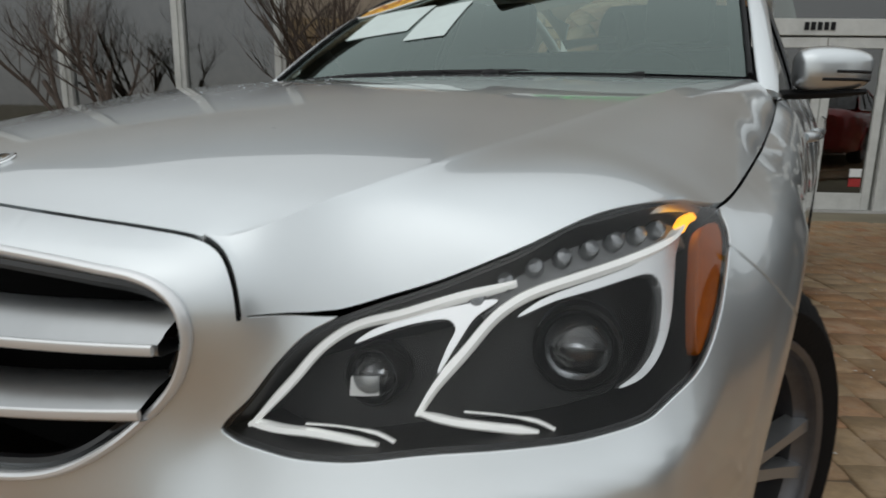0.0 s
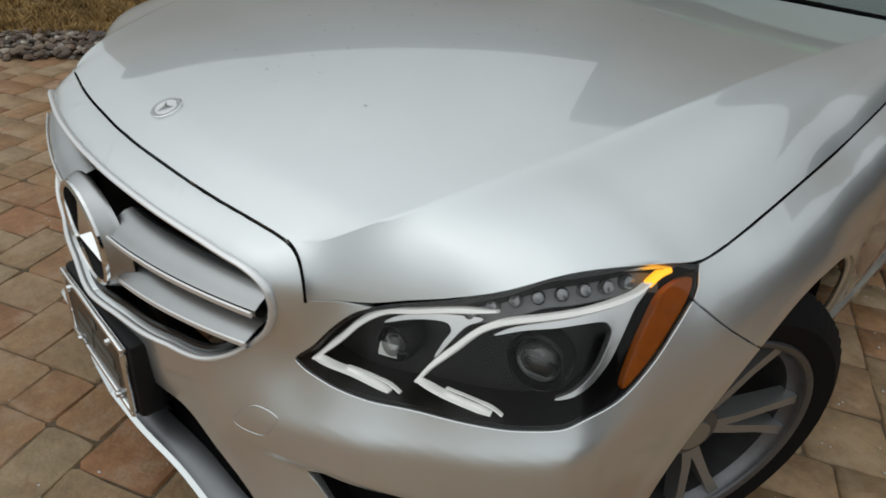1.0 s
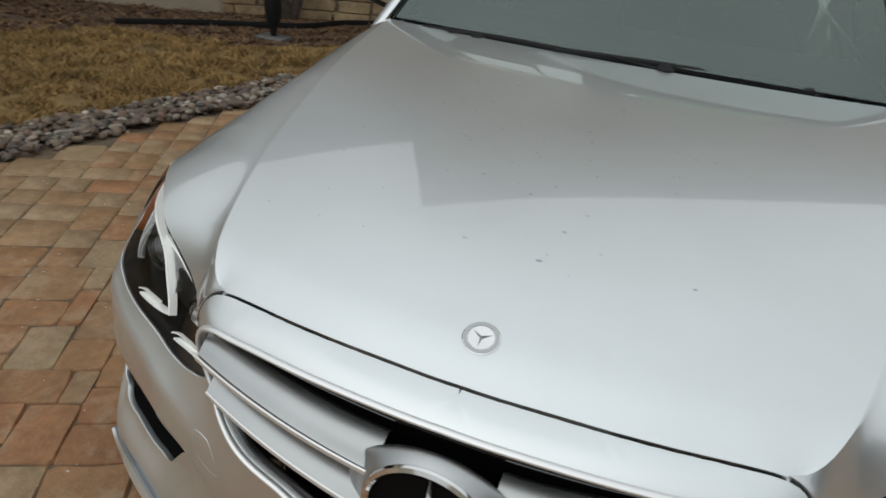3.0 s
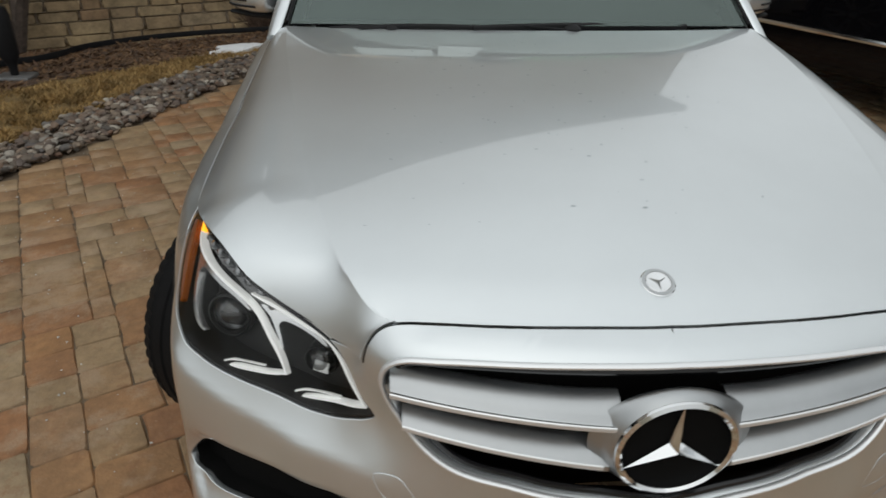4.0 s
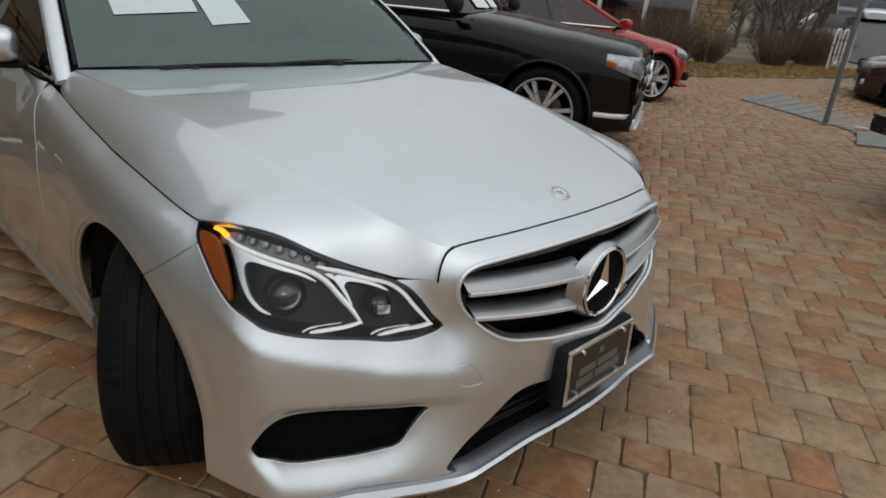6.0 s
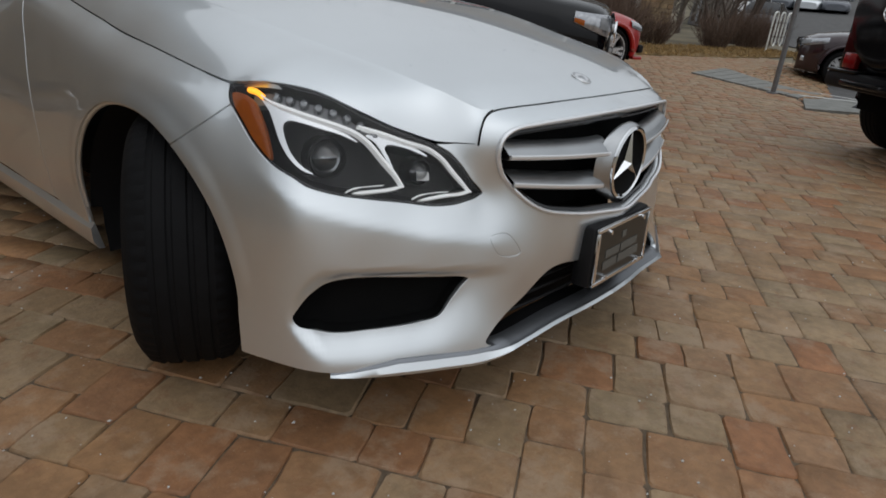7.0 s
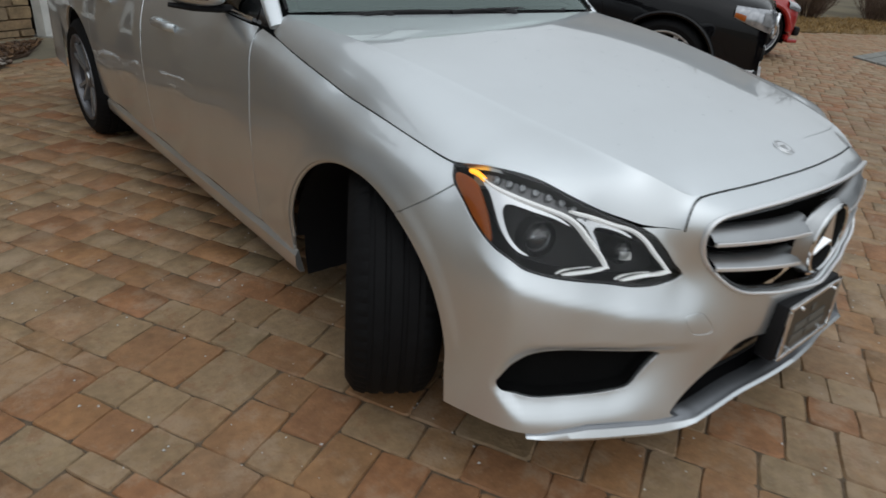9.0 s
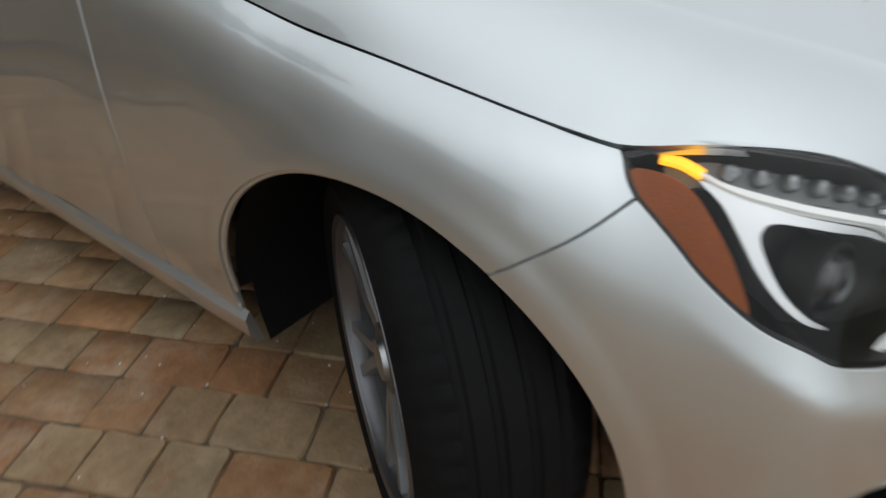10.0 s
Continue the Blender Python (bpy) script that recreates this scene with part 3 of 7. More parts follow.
def building():
    t = thing("dealership_building", "low brown stone and glass showroom with white window frames", "building", at=TO_PLAN)
    F = 7.8  # the facade's distance

    def wall(name, s0, s1, d0, d1, z0, z1, m=M_STUCCO, label=""):
        return part(name, block(s0, s1, d0, d1, z0, z1, 0.01), m, t, label, smooth=False)

    wall("wall", -12, -6.5, F, F + 0.3, -0.6, 5.2)
    wall("wall", -6.5, -1.85, F, F + 0.3, -0.6, 0.28)
    wall("wall", -6.5, -1.85, F, F + 0.3, 3.3, 5.2)
    wall("wall", -1.85, 1.62, F, F + 0.3, -0.6, 5.2)
    wall("wall", 1.62, 3.0, F, F + 0.3, -0.6, 0.22)
    wall("wall", 1.62, 3.0, F, F + 0.3, 3.3, 7.3)
    wall("wall", 3.0, 3.5, F, F + 0.3, -0.6, 7.3)
    wall("wall", 3.5, 8.2, F, F + 0.3, 3.2, 7.3)
    wall("wall", 8.2, 10.2, F, F + 0.3, -0.6, 7.3)
    wall("wall", -12, 10.2, 14.0, 14.3, -0.6, 5.2)
    wall("end_wall", 9.9, 10.2, F + 0.3, 14, -0.6, 7.3)
    wall("end_wall", -12, -11.7, F + 0.3, 14, -0.6, 5.2)
    wall("upper_wall", 0, 1.62, F + 0.01, F + 0.31, 5.2, 7.3)
    wall("upper_wall", 0, 0.3, F + 0.3, 14, 5.2, 7.3)
    # floor, ceiling and partitions are coloured dark to stand for unlit rooms
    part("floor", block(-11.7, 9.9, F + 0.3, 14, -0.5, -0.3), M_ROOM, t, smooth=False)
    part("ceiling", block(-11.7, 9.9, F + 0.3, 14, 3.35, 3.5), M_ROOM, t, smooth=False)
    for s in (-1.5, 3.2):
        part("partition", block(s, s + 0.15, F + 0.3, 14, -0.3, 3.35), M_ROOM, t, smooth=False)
    part("roof", join(block(-12.6, 0.0, F - 0.7, 14.5, 5.2, 5.42, 0.03), block(-0.5, 10.7, F - 0.7, 14.5, 7.3, 7.55, 0.03)), M_ROOF, t, "flat dark roof with deep eaves", smooth=False)

    def window(s0, s1, z0, z1, posts, d=F):
        w = part("window", block(s0, s1, d - 0.04, d + 0.09, z0, z0 + 0.07, 0.006), M_FRAME, t, "white-framed showroom window", smooth=False)
        part("head_rail", block(s0, s1, d - 0.04, d + 0.09, z1 - 0.07, z1, 0.006), M_FRAME, w, smooth=False)
        for p in posts:
            part("mullion", join(block(p - 0.075, p + 0.075, d - 0.05, d + 0.1, z0 + 0.07, z1 - 0.07, 0.008), block(p - 0.02, p + 0.02, d - 0.075, d - 0.05, z0 + 0.07, z1 - 0.07, 0.004)), M_FRAME, w, smooth=False)
        for a, b in zip(posts[:-1], posts[1:]):
            g = part("pane", pane_sheet(a + 0.075, b - 0.075, d + 0.02, z0 + 0.07, z1 - 0.07), M_PANE, w, smooth=False)
            g.visible_shadow = False
        part("sill", block(s0 - 0.03, s1 + 0.03, d - 0.12, d + 0.05, z0 - 0.05, z0, 0.01), M_FRAME, w, smooth=False)
        return w

    window(-6.5, -1.85, 0.28, 3.3, [-6.42, -4.83, -3.27, -1.94])
    window(1.62, 3.0, 0.22, 3.3, [1.68, 2.3, 2.95])
    # glazed entrance
    D = 7.6
    frame = part("entrance_frame", join(block(3.5, 8.2, D, D + 0.16, 1.80, 1.99, 0.008), block(3.5, 8.2, D, D + 0.16, 3.1, 3.2, 0.008), block(3.5, 3.99, D, D + 0.16, -0.4, 3.15, 0.008),
                                        *[block(p - 0.05, p + 0.05, D, D + 0.16, -0.4, 3.15, 0.008) for p in (5.57, 6.4, 7.2, 8.15)]), M_FRAME, t, "white-painted timber door frame", smooth=False)
    tp = part("transom_pane", block(4.0, 8.1, D + 0.07, D + 0.08, 2.0, 3.1), M_PANE, frame, smooth=False)
    tp.visible_shadow = False
    for k in range(5):
        part("number_bar", block(4.42 + 0.075 * k, 4.47 + 0.075 * k, D - 0.012, D - 0.001, 1.86, 1.95), M_BLACK, frame, smooth=False)
    for k, (a, b) in enumerate(((4.0, 4.72), (4.73, 5.47), (5.62, 6.35), (6.45, 7.15), (7.25, 8.1))):
        door = part("door", join(block(a, a + 0.10, D + 0.02, D + 0.08, -0.27, 1.78, 0.006), block(b - 0.10, b, D + 0.02, D + 0.08, -0.27, 1.78, 0.006),
                                 block(a + 0.10, b - 0.10, D + 0.02, D + 0.08, -0.27, -0.06, 0.006), block(a + 0.10, b - 0.10, D + 0.02, D + 0.08, 1.66, 1.78, 0.006)), M_FRAME, t, "closed white glazed door", smooth=False)
        pn = part("pane", pane_sheet(a + 0.10, b - 0.10, D + 0.045, -0.06, 1.66), M_PANE, door, smooth=False)
        pn.visible_shadow = False
        if k < 2:
            h = b - 0.07 if k == 0 else a + 0.05
            part("handle", tube([(h, D + 0.02, 0.60), (h, D - 0.05, 0.62), (h, D - 0.05, 0.84), (h, D + 0.02, 0.86)], 0.012, 8), M_STEEL, door)
        if k == 1:
            part("notice", block(b - 0.27, b - 0.13, D + 0.035, D + 0.043, 0.02, 0.12), mat("red_notice", (0.4, 0.03, 0.03), 0.6, vary=0.1), door, "small red notice", smooth=False)
            part("notice", block(b - 0.27, b - 0.13, D + 0.035, D + 0.043, 0.14, 0.24), M_WHITE, door, "small white notice", smooth=False)
    part("threshold", block(3.5, 8.2, D - 0.25, D + 0.4, -0.42, -0.27, 0.01), M_CONCRETE, t, smooth=False)
    return t


house = building()


def wing():
    t = thing("showroom_wing", "stone-piered showroom wing with tall windows", "building", at=TO_PLAN @ Matrix.Rotation(radians(-90), 4, "Z"))
    F = 19.2
    part("wall", block(-7.6, .75, F, F + 0.3, 2.9, 4.2, 0.01), M_STUCCO, t, smooth=False)
    part("wall", block(-7.6, .75, F, F + 0.3, -0.5, 0.42, 0.01), M_STUCCO, t, smooth=False)
    part("pier", block(.75, 1.66, F - .25, F + 0.6, -0.5, 4.2, 0.01), M_STUCCO, t, smooth=False)
    part("end_wall", block(1.36, 1.66, F + .6, F + 7, -0.5, 4.2, 0.01), M_STUCCO, t, smooth=False)
    # back wall and floor use the same darkened room colour
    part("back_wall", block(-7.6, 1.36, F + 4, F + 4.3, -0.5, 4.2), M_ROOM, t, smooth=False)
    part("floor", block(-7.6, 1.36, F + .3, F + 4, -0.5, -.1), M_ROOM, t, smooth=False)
    part("roof", block(-7.8, 2.2, F - 0.7, F + 7.4, 4.2, 4.45, 0.03), M_ROOF, t, "flat dark roof with eaves", smooth=False)
    w = part("window", block(-7.4, .75, F + 0.03, F + 0.17, 0.42, 0.49), M_FRAME, t, "white-framed showroom window", smooth=False)
    part("head_rail", block(-7.4, .75, F + 0.03, F + 0.17, 2.83, 2.9), M_FRAME, w, smooth=False)
    posts = lin(-7.3, .69, 7)
    for p in posts:
        part("mullion", block(p - 0.06, p + 0.06, F, F + 0.18, 0.49, 2.83, 0.006), M_FRAME, w, smooth=False)
    for a, b in zip(posts[:-1], posts[1:]):
        g = part("pane", pane_sheet(a + 0.06, b - 0.06, F + 0.1, 0.49, 2.83), M_PANE, w, smooth=False)
        g.visible_shadow = False
    return t


wing_house = wing()


# ---- planting ----
def bare_tree(name, label, at, height, stems, seed, spread=0.55, levels=4, twig=1.0):
    rnd = random.Random(seed)
    t = thing(name, label, "tree", at=pose(*at))
    trunk, crown = [], []

    def limb(p, d, r, length, level):
        n = 5
        pts, rad = [p.copy()], [1.0]
        q, dd = p.copy(), d.copy()
        for k in range(n):
            dd = (dd + Vector((rnd.uniform(-1, 1), rnd.uniform(-1, 1), rnd.uniform(-0.5, 0.9))) * 0.16).normalized()
            q = q + dd * (length / n)
            pts.append(q.copy())
            rad.append(1 - 0.5 * (k + 1) / n)
        (trunk if level <= 1 else crown).append(tube(pts, r, 7 if level < 2 else 4 if level < 3 else 3, taper=rad))
        if level < levels:
            for k in range(rnd.randint(3, 5) if level else rnd.randint(3, 4)):
                f = rnd.uniform(0.35, 1.0)
                i = min(n, max(1, int(f * n + 0.5)))
                e = Vector((rnd.uniform(-1, 1), rnd.uniform(-1, 1), rnd.uniform(0.05, 0.9))).normalized()
                limb(pts[i], (dd * (1 - spread) + e * spread).normalized(), r * rad[i] * rnd.uniform(0.5, 0.7), length * rnd.uniform(0.5, 0.72), level + 1)

    for k in range(stems):
        a = TAU * k / max(1, stems) + rnd.uniform(-0.4, 0.4)
        lean = 0.42 if stems > 1 else 0.05
        limb(Vector((0.05 * math.cos(a), 0.05 * math.sin(a), -0.1)), Vector((lean * math.cos(a), lean * math.sin(a), 1)).normalized(), 0.06 * twig if stems > 1 else 0.11 * twig, height * 0.42, 0)
    part("trunk", join(*trunk), M_BARK, t)
    part("crown", join(*crown), M_BARK, t, "bare winter twigs")
    return t


bare_tree("bare_tree", "leafless multi-stemmed tree standing before the showroom", (-4.2, 6.2, -0.1), 4.6, 5, 3)
bare_tree("bare_tree", "leafless tree with a tangle of thin branches in the planting bed", (19.0, 6.2, 0.0), 4.2, 4, 11, levels=4)
bare_tree("bare_tree", "leafless tree with a tangle of thin branches in the planting bed", (22.5, 6.6, 0.0), 4.8, 4, 21, levels=4)
bare_tree("bare_tree", "tall leafless tree at the edge of the car park", (31.0, 8.5, -0.1), 8.0, 1, 31, levels=4, twig=1.6)
bare_tree("bare_tree", "leafless sapling by the showroom corner", (-6.6, 4.4, -0.1), 3.6, 3, 41)


def shrub(name, label, at, height, radius, n, seed):
    rnd = random.Random(seed)
    t = thing(name, label, "shrub", "bare shrubs", at=pose(*at))
    stems, twigs = [], []
    for k in range(n):
        a, rr = rnd.uniform(0, TAU), radius * math.sqrt(rnd.random()) * 0.45
        p = Vector((rr * math.cos(a), rr * math.sin(a), -0.03))
        d = Vector((math.cos(a) * rnd.uniform(0.1, 0.9), math.sin(a) * rnd.uniform(0.1, 0.9), 1)).normalized()
        L = height * rnd.uniform(0.6, 1.05) * (1 - 0.25 * rr / radius)
        pts = [p]
        for i in range(4):
            d = (d + Vector((rnd.uniform(-1, 1), rnd.uniform(-1, 1), rnd.uniform(-0.2, 0.6))) * 0.22).normalized()
            pts.append(pts[-1] + d * L / 4)
        (stems if k < n // 5 else twigs).append(tube(pts, 0.007, 3, taper=[1, 0.9, 0.7, 0.5, 0.25]))
        for i in (1, 2, 3):
            for _ in range(2):
                e = (d + Vector((rnd.uniform(-1, 1), rnd.uniform(-1, 1), rnd.uniform(-0.1, 0.8))) * 0.8).normalized()
                twigs.append(tube([pts[i], pts[i] + e * L * 0.16, pts[i] + (e + Vector((0, 0, 0.3))) * L * 0.3], 0.004, 3, taper=[1, 0.8, 0.3]))
    part("stem_mass", join(*stems), M_TWIG, t)
    part("twig_mass", join(*twigs), M_TWIG, t, "dense brown leafless twigs")
    return t


for k, (x, y, h, r) in enumerate([(12.6, 6.6, 1.3, 0.8), (13.6, 6.9, 1.5, 0.9), (14.6, 7.0, 1.3, 0.8), (15.8, 6.6, 1.0, 0.6), (18.0, 5.7, 1.1, 0.7), (20.2, 5.4, 1.3, 0.8), (21.6, 5.6, 1.2, 0.8), (23.5, 6.6, 1.3, 0.9), (11.8, 7.6, 1.3, 0.8)]):
    shrub("shrub", "rounded shrub of brown bare twigs in the planting bed", (x, y, dip(x, y)), h, r, 150, 50 + k)
shrub("shrub", "low dark shrub of bare twigs by the stone wall", (-1.9, 7.6, dip(-1.9, 7.6)), 0.5, 0.45, 120, 77)


# edging strip and garden light
def bollard(x, y):
    t = thing("bollard_light", "black metal garden light leaning on a flat square foot", "garden light", at=pose(x, y, dip(x, y) + 0.012))
    part("foot", block(-0.14, 0.14, -0.10, 0.10, -0.012, 0.03, 0.01), M_STEEL, t)
    part("stem", spin([(0.03, 0.03), (0.10, 0.035), (0.16, 0.055)], 16, axis="Z"), M_BLACK, t)
    part("head", spin([(0.15, 0.0), (0.15, 0.06), (0.2, 0.075), (0.5, 0.085), (0.56, 0.07), (0.58, 0.0)], 20, axis="Z"), M_BLACK, t)


bollard(-3.53, 4.87)
edge = smooth_line([(-4.9, 4.3), (-4.3, 5.0), (-3.65, 5.63), (-3.5, 6.3), (-2.9, 6.9), (-2.3, 7.12), (-1.6, 7.25)], 0.1)
g = tube([(p[0], p[1], dip(*p) + 0.05) for p in edge], 0.012, 6, flat=2.6)
tagged(part("edging_strip", g, M_BLACK), "black plastic edging strip curving through the mulch", "edging")


def snow():
    rnd = random.Random(4)
    pts = []
    for k in range(28):
        a = TAU * k / 28
        r = 1 + 0.35 * math.sin(3 * a + 1) + rnd.uniform(-0.18, 0.18)
        pts.append((-1.86 + 0.40 * r * math.cos(a) + 0.1 * math.sin(a), 6.0 + 0.22 * r * math.sin(a) + 0.12 * math.cos(a)))
    c = np.mean(pts, 0)

    def fm(P):
        return np.array([(x, y, dip(x, y) + 0.012 + 0.05 * max(0, 1 - ((x - c[0]) / 0.5) ** 2 - ((y - c[1]) / 0.32) ** 2) + 0.012 * noise.noise((x * 9, y * 9, 1))) for x, y in P])

    g, n = trimmed(fm, lambda P: np.tile([0.0, 0, 1], (len(P), 1)), pts, step=0.04, flange=0.04, lip=0)
    tagged(part("snow_patch", g, M_SNOW), "last patch of old white snow on the mulch", "snow")


snow()


# grass and litter
def blades(name, poly, count, seed, height, label, material=M_BLADES, litter=False):
    rng = np.random.default_rng(seed)
    poly = np.asarray(poly)
    lo, hi = poly.min(0), poly.max(0)
    P = rng.uniform(lo, hi, (count * 3, 2))
    P = P[inside(poly, P)][:count]
    a = rng.uniform(0, TAU, len(P))
    tuft = np.array([noise.noise((x * 4.5, y * 4.5, 3)) + .5 * noise.noise((x * 1.6, y * 1.6, 3)) for x, y in P])
    if not litter:
        keep = tuft > rng.uniform(-.55, .05, len(P))
        P, a, tuft = P[keep], a[keep], tuft[keep]
    h = height * (0.55 + 0.6 * rng.random(len(P))) * np.maximum(.3, 1 + 0.9 * tuft)
    w = (0.02 if litter else 0.006) * (0.7 + rng.random(len(P)))
    z = np.array([dip(x, y) for x, y in P])
    lean = rng.normal(0, 1.0 if not litter else 2.0, (len(P), 2)) * h[:, None] * 0.8
    dx, dy = np.cos(a) * w, np.sin(a) * w
    V = np.empty((len(P), 3, 3))
    V[:, 0] = np.c_[P[:, 0] - dx, P[:, 1] - dy, z]
    V[:, 1] = np.c_[P[:, 0] + dx, P[:, 1] + dy, z + (0.01 * rng.random(len(P)) if litter else 0)]
    V[:, 2] = np.c_[P[:, 0] + lean[:, 0], P[:, 1] + lean[:, 1], z + h]
    ob = part(name, (V.reshape(-1, 3).tolist(), [(3 * i, 3 * i + 1, 3 * i + 2) for i in range(len(P))]), material, smooth=False)
    return tagged(ob, label, "grass" if not litter else "leaf litter", kind="stuff")


blades("grass", lawn_poly[:len(rock_outer) - 5] + turf_far, 105000, 5, 0.05, "matted dry straw-coloured grass")
blades("grass", strip_poly, 12000, 6, 0.07, "matted dry straw-coloured grass")
blades("leaf_litter", bed_poly, 22000, 7, 0.03, "brown fallen leaves and bark chips", M_CHIPS, True)


# ---- street furniture ----
def sign_pole(x, y):
    t = thing("sign_pole", "plain grey steel post standing at the ramp", "post", at=pose(x, y, dip(x, y)))
    part("post", tube([(0, 0, -0.05), (0, 0, 3.2)], 0.034, 14), M_STEEL, t)
    part("base_plate", spin([(0, 0.0), (0, 0.085), (0.02, 0.08), (0.025, 0.0)], 16, axis="Z"), M_STEEL, t)


sign_pole(8.3, 1.62)


def bike_rack(x, y):
    t = thing("bike_rack", "white looped tubular steel bicycle rack", "bike rack", at=pose(x, y, dip(x, y), 0, 0, -7))
    pts = []
    for k in range(3):
        a, b = 0.5 * k, 0.5 * k + 0.27
        pts += [(a, 0, 0.0 if k == 0 else 0.3), (a, 0, 0.98), (a + 0.06, 0, 1.08), (b - 0.06, 0, 1.08), (b, 0, 0.98), (b, 0, 0.3 if k < 2 else 0.0)]
        if k < 2:
            pts += [(b + 0.06, 0, 0.18), (b + 0.17, 0, 0.18)]
    part("loop", tube([tuple(p) for p in smooth_line(pts, 0.05)], 0.026, 8), M_WHITESTEEL, t)


bike_rack(19.3, 4.64)


# the far side of the car park: a tan block and a belt of bare trees
def far_block():
    t = thing("far_building", "long tan two-storey building beyond the car park", "building", at=pose(92, 8, 2.2, 0, 0, 8))
    part("wall", block(-6, 6, -14, 14, -1, 7.5, .02), mat("tan_render", (0.36, 0.30, 0.23), 0.9, vary=.15, scale=.5), t, smooth=False)
    part("roof", block(-6.4, 6.4, -14.4, 14.4, 7.5, 8.1, .02), M_ROOF, t, smooth=False)
    for k in range(6):
        for z in (1.2, 4.4):
            part("window", block(-6.06, -5.9, -12 + 4.4 * k, -10 + 4.4 * k, z, z + 1.7), M_GLOSSBLACK, t, smooth=False)


far_block()


def far_woods():
    rnd = random.Random(31)
    geo = []
    for k in range(95):
        az = radians(rnd.uniform(2, 27))
        r = rnd.uniform(68, 86) if k % 3 else rnd.uniform(28, 42)
        if k % 3 == 0:
            az = radians(rnd.uniform(17.5, 26))
        base = Vector((r * math.cos(az) - 1.5, r * math.sin(az) - .6, dip(r * math.cos(az), r * math.sin(az)) - .4))
        h = rnd.uniform(5, 8.5)
        geo.append(tube([base, base + Vector((rnd.uniform(-.2, .2), rnd.uniform(-.2, .2), h * .5)), base + Vector((rnd.uniform(-.5, .5), rnd.uniform(-.5, .5), h))], .13, 4, taper=[1, .6, .1]))
        for j in range(46):
            z0 = rnd.uniform(.08, .85)
            p = base + Vector((0, 0, h * z0))
            a, L = rnd.uniform(0, TAU), h * .30 * (1.15 - z0)
            e = Vector((math.cos(a) * L, math.sin(a) * L, L * rnd.uniform(.5, 1.2)))
            q = p + e * .5 + Vector((0, 0, .1))
            geo.append(tube([p, q, p + e], .028, 3, taper=[1, .7, .2]))
            for _ in range(3):
                f = Vector((rnd.uniform(-1, 1), rnd.uniform(-1, 1), rnd.uniform(.1, 1))) * L * .45
                geo.append(tube([q, q + f], .014, 3, taper=[1, .3]))
    # far trunks and twigs take the lightened bark in place of real haze
    tagged(part("far_trees", join(*geo), M_HAZYBARK), "belt of bare grey-brown winter trees, paled for haze", "trees", kind="stuff")


far_woods()

# ---- the silver sedan: its skin is a smooth sheet drawn through the lines of the body ----
def spline_sheet(P, values, stiff):
    P = np.asarray(P, float)
    n = len(P)
    d = np.linalg.norm(P[:, None] - P[None], axis=2)
    K = np.where(d > 0, d * d * np.log(d + 1e-12), 0) + np.diag(np.ones(n) * stiff)
    Q = np.c_[np.ones(n), P]
    w = np.linalg.solve(np.block([[K, Q], [Q.T, np.zeros((3, 3))]]), np.r_[values, 0, 0, 0])

    def f(X):
        X = np.asarray(X, float)
        out = np.empty(len(X))
        for i in range(0, len(X), 4000):
            D = np.linalg.norm(X[i:i + 4000, None] - P[None], axis=2)
            out[i:i + 4000] = np.where(D > 0, D * D * np.log(D + 1e-12), 0) @ w[:n] + np.c_[np.ones(len(D)), X[i:i + 4000]] @ w[n:]
        return out

    return f


# body lines of the left half (across, back from the nose, up)
NOSE = [(0, .113, .763), (.2, .136, .755), (.38, .158, .751), (0, .057, .735), (.19, .079, .727), (.36, .106, .722), (.445, .128, .69), (.448, .128, .665), (.42, .118, .60), (.366, .078, .545),
        (.25, .047, .51), (.11, .02, .495), (0, .006, .484), (0, .016, .40), (.2, .032, .40), (.36, .055, .40), (0, .03, .30), (.2, .042, .30), (.36, .06, .28), (0, .02, .235), (.2, .035, .225), (.35, .047, .215)]
LAMP_LOW = [(.458, .148, .571), (.50, .154, .556), (.562, .182, .55), (.625, .213, .558), (.688, .24, .57), (.743, .271, .581), (.79, .306, .592), (.831, .346, .612),
            (.849, .397, .636), (.852, .45, .672), (.848, .504, .717)]
LAMP_HIGH = [(.50, .186, .634), (.54, .228, .672), (.624, .288, .709), (.687, .325, .741), (.744, .393, .773), (.799, .478, .783), (.46, .10, .47), (.46, .09, .385), (.46, .075, .28), (.47, .055, .21)]
CORNER = [(.60, .165, .48), (.60, .15, .40), (.60, .135, .28), (.60, .11, .20), (.745, .24, .50), (.745, .228, .42), (.745, .21, .29), (.737, .178, .204), (.845, .315, .53), (.845, .305, .45),
          (.842, .29, .34), (.834, .245, .213), (.885, .36, .215), (.905, .427, .21), (.888, .42, .32), (.887, .43, .42), (.887, .44, .52), (.878, .45, .60)]
FENDER = [(.90, .50, .36), (.905, .54, .48), (.908, .56, .58), (.912, .637, .647), (.844, .532, .726), (.917, .74, .66), (.92, .86, .56), (.918, .86, .70), (.912, 1.0, .68), (.915, 1.0, .55),
          (.905, .86, .35), (.822, .666, .769), (.812, .9, .790), (.807, 1.05, .805), (.808, 1.16, .825), (.809, 1.30, .853), (.807, 1.45, .882), (.904, .72, .725), (.902, .95, .742)]
DOORS = [(.905, 1.2, .62), (.905, 1.2, .45), (.885, 1.22, .30), (.855, 1.25, .19), (.893, 1.3, .73), (.888, 1.476, .735), (.905, 1.5, .62), (.903, 1.5, .48), (.88, 1.5, .30), (.853, 1.5, .19)]
